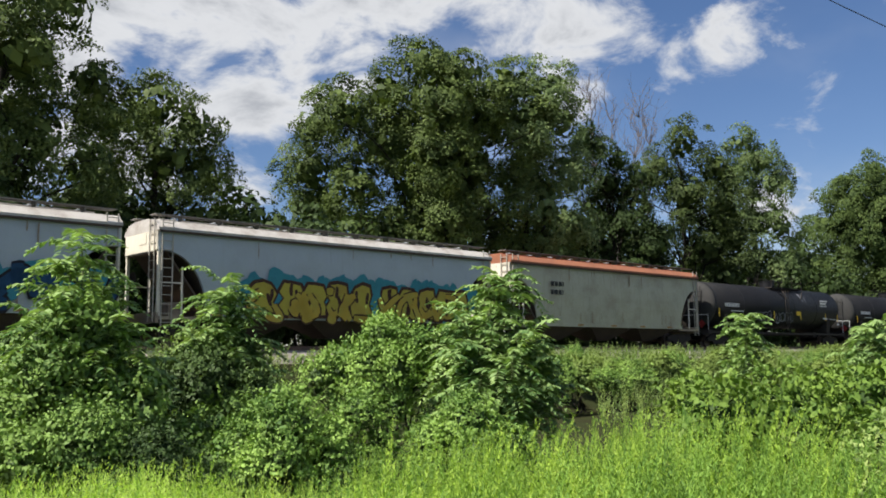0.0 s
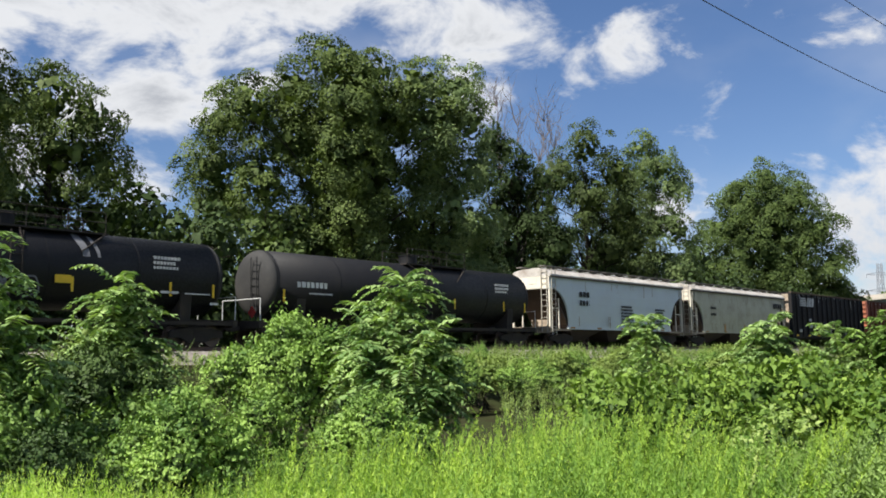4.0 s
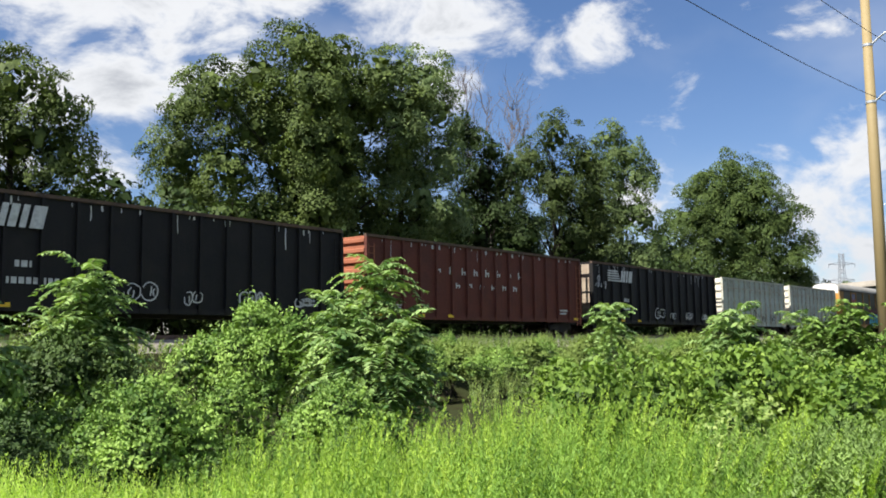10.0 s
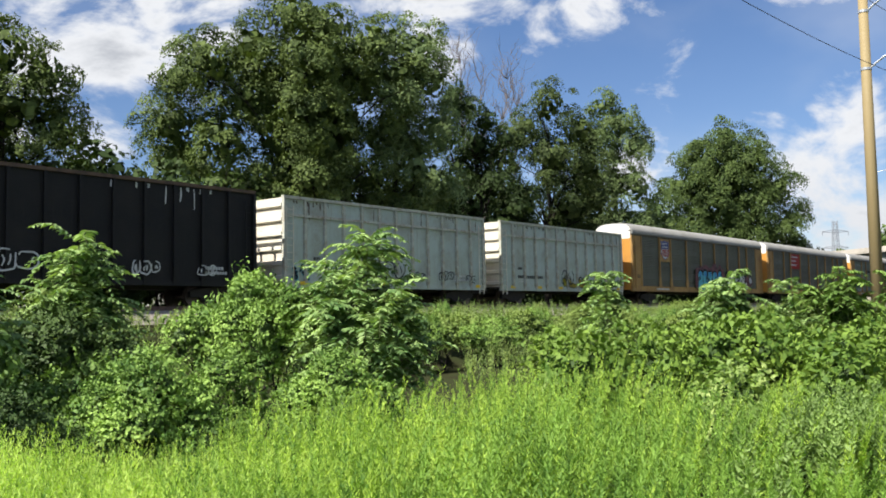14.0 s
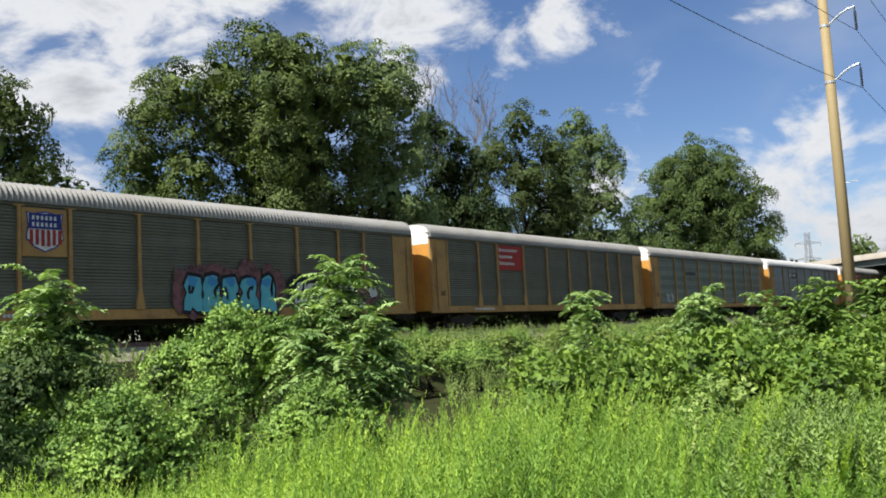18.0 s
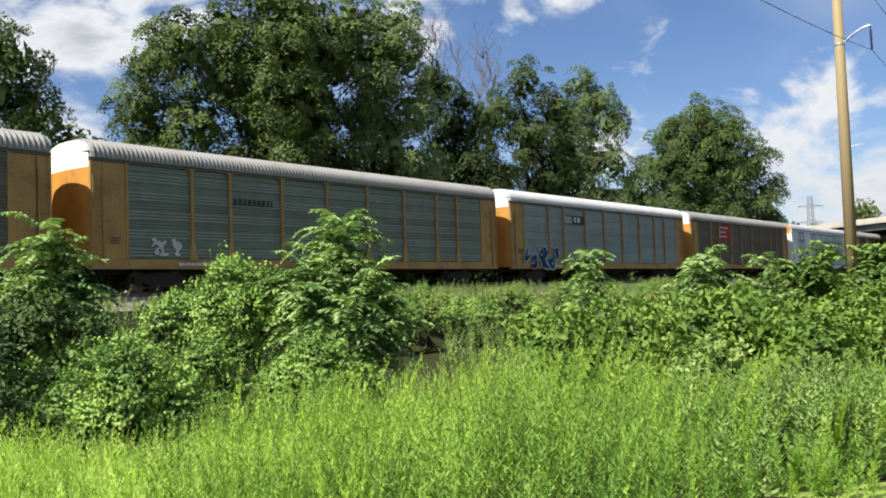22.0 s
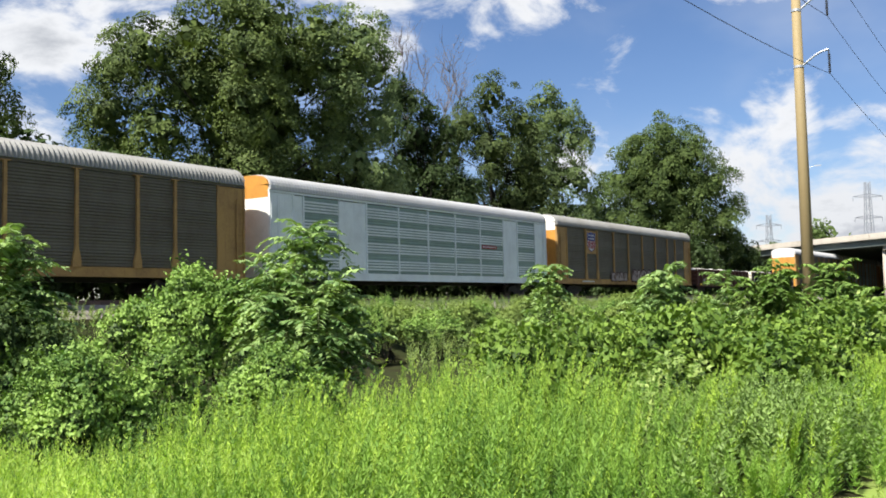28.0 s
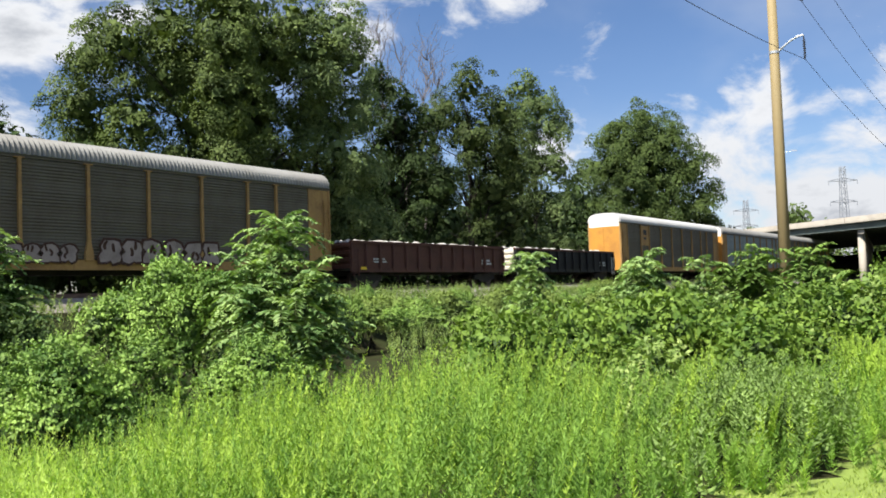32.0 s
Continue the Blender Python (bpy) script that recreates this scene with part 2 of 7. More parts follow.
def part(name, bm, mat, parent=None, label="", smooth_it=False):
    me = bpy.data.meshes.new(name)
    if smooth_it:
        for fc in bm.faces:
            fc.smooth = True
    bm.to_mesh(me)
    bm.free()
    return link(name, me, mat, parent, label)


def thing(name, x, y, z, rz, label, category, group="", kind=""):
    ob = new(name)
    ob.matrix_basis = pose(x, y, z, 0, 0, rz)
    return tagged(ob, label, category, group, kind)


def box(bm, x0, x1, y0, y1, z0, z1):
    vs = [bm.verts.new((x, y, z)) for x in (x0, x1) for y in (y0, y1) for z in (z0, z1)]
    for f in ((0, 1, 3, 2), (4, 6, 7, 5), (0, 4, 5, 1), (2, 3, 7, 6), (0, 2, 6, 4), (1, 5, 7, 3)):
        bm.faces.new([vs[i] for i in f])
    return bm


def boxes(*rows):
    bm = bmesh.new()
    for r in rows:
        box(bm, *r)
    return bm


def prism(outline, x0, x1, bm=None):
    """Extrudes an outline of (y, z), counter-clockwise seen from +x, from x0 to x1."""
    bm = bm or bmesh.new()
    a = [bm.verts.new((x0, y, z)) for y, z in outline]
    b = [bm.verts.new((x1, y, z)) for y, z in outline]
    n = len(outline)
    for i in range(n):
        j = (i + 1) % n
        bm.faces.new((a[i], a[j], b[j], b[i]))
    bm.faces.new(a[::-1])
    bm.faces.new(b)
    bmesh.ops.recalc_face_normals(bm, faces=bm.faces)
    return bm


def mesh_np(name, verts, faces):
    """Mesh from arrays: verts (n, 3), faces (m, 4)."""
    me = bpy.data.meshes.new(name)
    verts, faces = np.asarray(verts, np.float32), np.asarray(faces, np.int32)
    k = faces.shape[1]
    me.vertices.add(len(verts))
    me.vertices.foreach_set("co", verts.ravel())
    me.loops.add(faces.size)
    me.loops.foreach_set("vertex_index", faces.ravel())
    me.polygons.add(len(faces))
    me.polygons.foreach_set("loop_start", np.arange(0, faces.size, k, dtype=np.int32))
    me.update(calc_edges=True)
    return me


def unit(a):
    return a / np.maximum(np.linalg.norm(a, axis=-1, keepdims=True), 1e-9)


def leaves(base, way, length, width, rng, fold=0.18, twist=1.0):
    """Folded pointed leaves: base (n, 3), way (n, 3); two triangles each."""
    n = len(base)
    way = unit(way)
    side = np.cross(way, np.array([0, 0, 1.0]) + rng.normal(0, 0.33 * twist, (n, 3)))
    side = unit(side)
    up = np.cross(side, way)
    L, W = np.broadcast_to(length, n)[:, None], np.broadcast_to(width, n)[:, None]
    mid = base + way * L * 0.45 + up * W * fold
    v = np.stack([base, mid + side * W / 2, base + way * L - up * L * 0.12, mid - side * W / 2], 1).reshape(-1, 3)
    return v, np.arange(4 * n).reshape(n, 4)


def blades(base, way, length, width, rng, twist=1.0):
    """Narrow pointed leaves of one triangle each."""
    n = len(base)
    way = unit(way)
    side = unit(np.cross(way, np.array([0, 0, 1.0]) + rng.normal(0, 0.33 * twist, (n, 3))))
    L, W = np.broadcast_to(length, n)[:, None], np.broadcast_to(width, n)[:, None]
    v = np.stack([base - side * W / 2 + way * L * 0.12, base + side * W / 2 + way * L * 0.2, base + way * L], 1).reshape(-1, 3)
    return v, np.arange(3 * n).reshape(n, 3)


def tubes(paths, sides=5):
    """Tapered tubes along paths of (x, y, z, r) rows, as arrays."""
    vs, fs, k = [], [], 0
    for p in paths:
        p = np.asarray(p, float)
        d = np.gradient(p[:, :3], axis=0)
        d = unit(d)
        ref = np.where(np.abs(d[:, 2:3]) > 0.9, np.array([[1.0, 0, 0]]), np.array([[0, 0, 1.0]]))
        a = unit(np.cross(d, ref))
        b = np.cross(d, a)
        ang = np.arange(sides) * 2 * math.pi / sides
        ring = p[:, None, :3] + p[:, None, 3:4] * (np.cos(ang)[None, :, None] * a[:, None] + np.sin(ang)[None, :, None] * b[:, None])
        vs.append(ring.reshape(-1, 3))
        m = len(p)
        i = np.arange(m - 1)[:, None] * sides + np.arange(sides)[None]
        j = np.arange(m - 1)[:, None] * sides + (np.arange(sides)[None] + 1) % sides
        fs.append(np.stack([i, j, j + sides, i + sides], -1).reshape(-1, 4) + k)
        k += m * sides
    return np.concatenate(vs), np.concatenate(fs)


# ---- ground and track ----
def lift(x, lo, hi):
    x = np.clip((x - lo) / (hi - lo), 0, 1)
    return x * x * (3 - 2 * x)


def ground_z(x, y):
    """Height of the ground: lawn, ditch, bank, track bed, level land beyond."""
    x, y = np.asarray(x, float), np.asarray(y, float)
    q = x * NX + y * NY + OFF
    edge = y - (3.9 + 0.63 * x)
    z = -0.75 * lift(edge, 1.0, 9.0) - 0.02 * np.clip(edge, 0, 6)
    bed = RAIL - 0.7
    z = z + (bed - z) * lift(-q, -7.4, -2.7)
    z = z - 0.7 * lift(-q, 3.0, 9.0)
    z = z + 0.12 * np.sin(x * 0.9 + 1.3) * np.sin(y * 0.7) * lift(edge, 1, 4) * lift(np.abs(q), 4, 8)
    return z


def build_ground():
    fine = np.concatenate([np.linspace(-3000, -160, 24), np.linspace(-150, -31, 40), np.linspace(-30, 40, 71), np.linspace(42, 200, 40), np.linspace(210, 3000, 24)])
    ys = np.concatenate([np.linspace(-3000, -60, 20), np.linspace(-50, -7, 20), np.linspace(-6, 60, 67), np.linspace(62, 220, 40), np.linspace(230, 3000, 24)])
    gx, gy = np.meshgrid(fine, ys)
    v = np.stack([gx, gy, ground_z(gx, gy)], -1).reshape(-1, 3)
    nx, ny = len(fine), len(ys)
    i = (np.arange(ny - 1)[:, None] * nx + np.arange(nx - 1)[None]).ravel()
    me = mesh_np("ground", v, np.stack([i, i + 1, i + 1 + nx, i + nx], -1))
    me.polygons.foreach_set("use_smooth", [True] * len(me.polygons))
    tagged(link("ground", me, SOIL), "uneven soil under weeds, ditch and railway bank", "ground", kind="structure")


build_ground()
ANG = 90 - TRACK                   # turn that lays local x along the rails
S0, S1 = -90.0, 620.0


def build_track():
    x, y = on_track(0, 0)
    bed = thing("railway_track", x, y, RAIL, ANG, "railway track with rusty rails on grey stone ballast", "track", kind="structure")
    part("ballast", prism([(-3.4, -1.1), (3.4, -1.1), (2.0, -0.2), (-2.0, -0.2)], S0, S1), BALLAST, bed)
    for yy in (-0.72, 0.72):
        part("rail", prism([(yy - 0.07, -0.17), (yy + 0.07, -0.17), (yy + 0.036, -0.04), (yy + 0.036, 0), (yy - 0.036, 0), (yy - 0.036, -0.04)], S0, S1), STEEL, bed)
    tie = boxes((-0.11, 0.11, -1.3, 1.3, -0.34, -0.172))
    me = bpy.data.meshes.new("tie")
    tie.to_mesh(me)
    me.materials.append(TIE)
    for k in range(260):
        ob = new("tie", me)
        ob.parent = bed
        ob.location = (-28 + 0.53 * k, random.uniform(-0.03, 0.03), random.uniform(-0.01, 0.01))


build_track()

# ---- the train: paints ----
def paint(name, color, dirt, amount=0.6, rough=0.5, streaks=0.5, scale=0.8, metal=0.0):
    return surface(name, color, rough + 0.15, metal, dirt, amount, scale, streaks=streaks, bump=0.06, bump_scale=12, gloss=0.25)


RACK_GREY = paint("rack_panel_grey", (0.122, 0.126, 0.1), (0.085, 0.075, 0.055), 0.7, 0.55)
RACK_BROWN = paint("rack_panel_brown", (0.128, 0.115, 0.088), (0.085, 0.066, 0.048), 0.7, 0.6)
RACK_BLUE = paint("rack_panel_blue", (0.25, 0.295, 0.30), (0.16, 0.175, 0.17), 0.7, 0.5)
RACK_SLAT = paint("rack_slat_pale", (0.36, 0.40, 0.36), (0.2, 0.22, 0.19), 0.8, 0.5)
RACK_GREEN = paint("rack_panel_green", (0.165, 0.195, 0.155), (0.105, 0.11, 0.085), 0.7, 0.5)
RACK_WHITE = paint("rack_panel_white", (0.72, 0.76, 0.76), (0.42, 0.44, 0.44), 0.5, 0.4)
LOUVRE = paint("louvre_green", (0.26, 0.34, 0.30), (0.16, 0.21, 0.185), 0.5, 0.5)
OCHRE = paint("ochre_paint", (0.40, 0.24, 0.085), (0.17, 0.095, 0.05), 0.75, 0.55, 0.7)
ORANGE = paint("orange_paint", (0.52, 0.25, 0.045), (0.28, 0.13, 0.04), 0.7, 0.5, 0.6)
ROOF = paint("galvanised_roof", (0.25, 0.25, 0.24), (0.17, 0.16, 0.14), 0.6, 0.45, 0.0, 0.5, 0.15)
ROOF_WHITE = paint("white_roof", (0.42, 0.425, 0.43), (0.32, 0.31, 0.29), 0.5, 0.45, 0.0, 0.5)
WHITE = paint("white_paint", (0.78, 0.77, 0.73), (0.5, 0.46, 0.4), 0.5, 0.5, 0.4)
HOP_BLUE = paint("hopper_blue_grey", (0.40, 0.455, 0.50), (0.33, 0.36, 0.37), 0.5, 0.45)
HOP_CREAM = paint("hopper_cream", (0.44, 0.44, 0.345), (0.29, 0.255, 0.19), 0.8, 0.5, 0.6)
HOP_PALE = paint("hopper_pale_blue", (0.52, 0.585, 0.62), (0.45, 0.48, 0.49), 0.45, 0.45)
HOP_END = paint("hopper_end_cream", (0.70, 0.66, 0.56), (0.4, 0.33, 0.26), 0.5, 0.55, 0.5)
HOP_ROOF = paint("hopper_roof_grime", (0.50, 0.475, 0.44), (0.27, 0.225, 0.19), 0.85, 0.6, 0.0, 1.3)
HOP_DIM = paint("hopper_end_grimy", (0.36, 0.30, 0.23), (0.16, 0.115, 0.085), 0.85, 0.6, 0.6, 1.5)
RUST_RUN = paint("rust_run", (0.24, 0.17, 0.11), (0.34, 0.32, 0.27), 0.9, 0.7, 0.0, 3.0)
# recess brown, darkened to hold the shade under eave and slope sheet
HOP_RECESS = paint("hopper_brown_with_shade", (0.085, 0.062, 0.05), (0.05, 0.038, 0.032), 0.7, 0.7, 0.4)
WALKWAY = paint("walkway_grating", (0.27, 0.255, 0.235), (0.15, 0.13, 0.11), 0.7, 0.7, 0.0)
RUST_ROOF = paint("rust_red_roof", (0.34, 0.135, 0.075), (0.22, 0.095, 0.06), 0.7, 0.7, 0.0)
TANK_BLACK = paint("tank_black", (0.008, 0.0085, 0.0105), (0.014, 0.0135, 0.014), 0.7, 0.42, 0.5)
TANK_HEAD = paint("tank_head_grey", (0.03, 0.03, 0.03), (0.055, 0.053, 0.05), 0.8, 0.6, 0.4)
GON_BLACK = paint("gondola_black", (0.011, 0.011, 0.012), (0.022, 0.019, 0.017), 0.7, 0.5, 0.7)
GON_RED = paint("gondola_red_brown", (0.135, 0.042, 0.03), (0.07, 0.03, 0.024), 0.75, 0.6, 0.7)
GON_EDGE = paint("worn_top_edge", (0.13, 0.085, 0.06), (0.05, 0.04, 0.035), 0.9, 0.7, 0.0, 2.5)
GON_RUST = paint("gondola_rust_brown", (0.11, 0.05, 0.038), (0.06, 0.034, 0.028), 0.8, 0.7, 0.7)
RIB_ORANGE = paint("end_rib_orange", (0.34, 0.125, 0.07), (0.2, 0.08, 0.05), 0.6, 0.6, 0.3)
CHIP_GREY = paint("pale_green_grey", (0.44, 0.51, 0.47), (0.29, 0.27, 0.21), 0.8, 0.55, 0.9)
CHIP_POST = paint("pale_post_rusty", (0.50, 0.52, 0.45), (0.24, 0.16, 0.1), 0.9, 0.6, 0.8, 2.0)
UNDER = paint("under_frame_black", (0.03, 0.027, 0.025), (0.06, 0.048, 0.04), 0.8, 0.8, 0.0)
WHEEL = surface("wheel_steel", (0.12, 0.09, 0.075), 0.5, 0.6, dirt=(0.06, 0.045, 0.04), dirt_amount=0.9)
RUNG = paint("ladder_white", (0.42, 0.395, 0.34), (0.22, 0.19, 0.16), 0.7)
MARK_WHITE = paint("marking_white", (0.62, 0.63, 0.62), (0.3, 0.3, 0.3), 0.75, 0.7, 0.6, 6.0)
MARK_BLACK = paint("marking_black", (0.03, 0.03, 0.03), (0.12, 0.12, 0.12), 0.6, 0.7, 0.3, 6.0)
MARK_YELLOW = paint("reflector_yellow", (0.75, 0.5, 0.04), (0.45, 0.3, 0.05), 0.5, 0.5)
MARK_RED = paint("sign_red", (0.33, 0.035, 0.03), (0.2, 0.03, 0.03), 0.6, 0.6)
MARK_BLUE = paint("sign_blue", (0.02, 0.035, 0.19), (0.02, 0.03, 0.11), 0.5, 0.5, 0.2)
SPRAY_TEAL = paint("spray_teal", (0.05, 0.24, 0.30), (0.04, 0.16, 0.2), 0.7, 0.7, 0.3)
SPRAY_YELLOW = paint("spray_yellow", (0.42, 0.37, 0.06), (0.33, 0.2, 0.05), 0.7, 0.7, 0.3)
SPRAY_OCHRE = paint("spray_orange_yellow", (0.46, 0.32, 0.05), (0.40, 0.36, 0.08), 0.9, 0.7, 0.3, 2.0)
SPRAY_DUSTY = paint("spray_dusty_pale", (0.33, 0.27, 0.255), (0.2, 0.16, 0.145), 0.9, 0.7, 0.4, 2.0)
SPRAY_BROWN = paint("spray_brown", (0.07, 0.035, 0.025), (0.04, 0.025, 0.02), 0.6, 0.7, 0.3)
SPRAY_PLUM = paint("spray_plum", (0.20, 0.095, 0.10), (0.02, 0.018, 0.022), 1.0, 0.7, 0.3, 2.5)
SPRAY_DEEP = paint("spray_deep_blue", (0.06, 0.26, 0.52), (0.05, 0.2, 0.42), 0.6, 0.7)
SPRAY_FAINT = paint("spray_faint_grey", (0.16, 0.165, 0.18), (0.06, 0.06, 0.065), 0.8, 0.7, 0.3, 3.0)
SPRAY_BLACK = paint("spray_black", (0.015, 0.015, 0.02), (0.03, 0.03, 0.035), 0.7, 0.7)
SPRAY_BLUE = paint("spray_blue", (0.12, 0.42, 0.50), (0.05, 0.25, 0.4), 0.6, 0.7)
SPRAY_WHITE = paint("spray_white", (0.55, 0.56, 0.56), (0.35, 0.35, 0.36), 0.7, 0.7)
SPRAY_NAVY = paint("spray_navy", (0.02, 0.07, 0.15), (0.02, 0.04, 0.08), 0.7, 0.7)
SCRAP = surface("pale_scrap", (0.6, 0.58, 0.54), 0.7, 0.2, dirt=(0.22, 0.18, 0.15), dirt_amount=0.95, scale=6, bump=0.9, bump_scale=12)

CACHE = {}


def piece(key, make, mat, parent, name, at=(0, 0, 0), label="", smooth_it=False, turn=None):
    """A part whose mesh is shared by all alike pieces."""
    k = (key, mat.name)
    if k not in CACHE:
        bm = make()
        if smooth_it:
            for fc in bm.faces:
                fc.smooth = True
        me = bpy.data.meshes.new(name)
        bm.to_mesh(me)
        bm.free()
        me.materials.append(mat)
        CACHE[k] = me
    ob = new(name, CACHE[k])
    ob.parent = parent
    ob.matrix_basis = pose(*at, 0, 0, turn or 0)
    if label:
        ob["label"] = label
    return ob


def cyl(bm, a, b, r, sides=12, r1=None):
    a, b = Vector(a), Vector(b)
    d = b - a
    m = Matrix.Translation((a + b) / 2) @ d.to_track_quat("Z", "Y").to_matrix().to_4x4()
    bmesh.ops.create_cone(bm, cap_ends=True, segments=sides, radius1=r, radius2=r if r1 is None else r1, depth=d.length, matrix=m)
    return bm


def loft(sections):
    """Skin through closed outlines of equal length, each a list of (x, y, z), with capped ends."""
    bm = bmesh.new()
    rings = [[bm.verts.new(p) for p in s] for s in sections]
    n = len(rings[0])
    for a, b in zip(rings, rings[1:]):
        for i in range(n):
            j = (i + 1) % n
            bm.faces.new((a[i], a[j], b[j], b[i]))
    bm.faces.new(rings[0][::-1])
    bm.faces.new(rings[-1])
    bmesh.ops.recalc_face_normals(bm, faces=bm.faces)
    return bm


# ---- running gear ----
def frame_side():
    outline = [(-1.25, 0.36), (-1.25, 0.62), (-0.9, 0.72), (-0.35, 0.80), (0.35, 0.80), (0.9, 0.72), (1.25, 0.62), (1.25, 0.36), (0.75, 0.36), (0.45, 0.18), (-0.45, 0.18), (-0.75, 0.36)]
    return loft([[(x, -0.09, z) for x, z in outline], [(x, 0.09, z) for x, z in outline]])


def wheelset():
    bm = bmesh.new()
    cyl(bm, (0, -0.85, 0), (0, 0.85, 0), 0.09, 8)
    for s in (-1, 1):
        cyl(bm, (0, s * 0.68, 0), (0, s * 0.81, 0), 0.42, 24)
        cyl(bm, (0, s * 0.64, 0), (0, s * 0.68, 0), 0.46, 24)
        cyl(bm, (0, s * 0.80, 0), (0, s * 0.84, 0), 0.14, 10)
    return bm


ROLLING = []


def bogie(car, x):
    b = piece("bolster", lambda: boxes((-0.2, 0.2, -1.1, 1.1, 0.45, 0.78), (-0.35, 0.35, -0.3, 0.3, 0.6, 0.85)), UNDER, car, "bogie", (x, 0, 0), "black steel wheel bogie")
    for s in (-1, 1):
        piece("side_frame", frame_side, UNDER, b, "side_frame", (0, s * 1.0, 0))
    for k, d in enumerate((-0.9, 0.9)):
        w = piece("wheelset", wheelset, WHEEL, b, "wheelset", (d, 0, 0.42), "worn steel wheels on an axle")
        ROLLING.append((w, k))


def coupler(car, x, way):
    def make():
        bm = boxes((0, 0.62, -0.09, 0.09, 0.72, 0.92))
        box(bm, 0.55, 0.84, -0.16, 0.13, 0.68, 0.98)
        return bm
    piece("coupler", make, UNDER, car, "coupler", (x, 0, 0) if way > 0 else (x, 0, 0), turn=0 if way > 0 else 180)


def gear(car, half, inset):
    for s in (-1, 1):
        bogie(car, s * (half - inset))
        coupler(car, s * (half - 0.05), s)


def ladder(car, x, y, z0, z1, wide=0.42, mat=None, along="x"):
    n = int((z1 - z0) / 0.33)

    def make():
        bm = bmesh.new()
        for k in (-1, 1):
            box(bm, k * wide / 2 - 0.02, k * wide / 2 + 0.02, -0.02, 0.02, 0, z1 - z0)
        for i in range(n):
            z = (i + 0.5) * (z1 - z0) / n
            box(bm, -wide / 2, wide / 2, -0.014, 0.014, z - 0.014, z + 0.014)
        return bm
    piece(("ladder", round(z1 - z0, 2), wide), make, mat or RUNG, car, "ladder", (x, y, z0), turn=0 if along == "x" else 90)


def bars(car, mat, rows, y, name="marking", label=""):
    """Flat painted marks on the side that faces the lawn: rows of (x0, x1, z0, z1)."""
    bm = bmesh.new()
    for x0, x1, z0, z1 in rows:
        box(bm, x0, x1, y - 0.006, y + 0.004, z0, z1)
    return part(name, bm, mat, car, label)


def text_block(car, mat, x, z, w, h, lines, y, seed, fill=0.62):
    """Lines of unreadable lettering as rows of short bars."""
    rng = random.Random(seed)
    rows = []
    step = h / lines
    for i in range(lines):
        zz = z + h - (i + 1) * step
        xx = x
        end = x + w * rng.uniform(0.75, 1.0)
        while xx < end:
            d = step * rng.uniform(0.42, 0.62)
            rows.append((xx, min(xx + d, end), zz + step * (1 - fill) / 2, zz + step * (1 + fill) / 2))
            xx += d + step * 0.2
    return tagged(bars(car, mat, rows, y, "lettering"), kind="stuff")


def blob(bm, cx, cz, rx, rz, y, seed, n=18, wob=0.25):
    rng = random.Random(seed)
    ph = [rng.uniform(0, 6.28) for _ in range(4)]
    vs = []
    for i in range(n):
        a = 2 * math.pi * i / n
        k = 1 + wob * (math.sin(3 * a + ph[0]) * 0.5 + math.sin(5 * a + ph[1]) * 0.35 + math.sin(2 * a + ph[2]) * 0.4)
        vs.append(bm.verts.new((cx + rx * k * math.cos(a), y, cz + rz * k * math.sin(a))))
    bm.faces.new(vs)


def stroke(bm, pts, w, y):
    """A bent brush stroke through (x, z) points."""
    p = np.array(pts, float)
    t = np.linspace(0, 1, len(p))
    tt = np.linspace(0, 1, 5 * len(p))
    xs, zs = np.interp(tt, t, p[:, 0]), np.interp(tt, t, p[:, 1])
    k = np.ones(5) / 5
    xs = np.convolve(np.pad(xs, 2, "edge"), k, "valid")
    zs = np.convolve(np.pad(zs, 2, "edge"), k, "valid")
    dx, dz = np.gradient(xs), np.gradient(zs)
    ln = np.hypot(dx, dz) + 1e-6
    ww = w / 2 * (0.6 + 0.5 * np.sin(np.linspace(0.3, 2.9, len(xs))))
    left = [bm.verts.new((a - b * c, y, d + e * c)) for a, b, c, d, e in zip(xs, dz / ln, ww, zs, dx / ln)]
    right = [bm.verts.new((a + b * c, y, d - e * c)) for a, b, c, d, e in zip(xs, dz / ln, ww, zs, dx / ln)]
    for i in range(len(xs) - 1):
        bm.faces.new((left[i], right[i], right[i + 1], left[i + 1]))


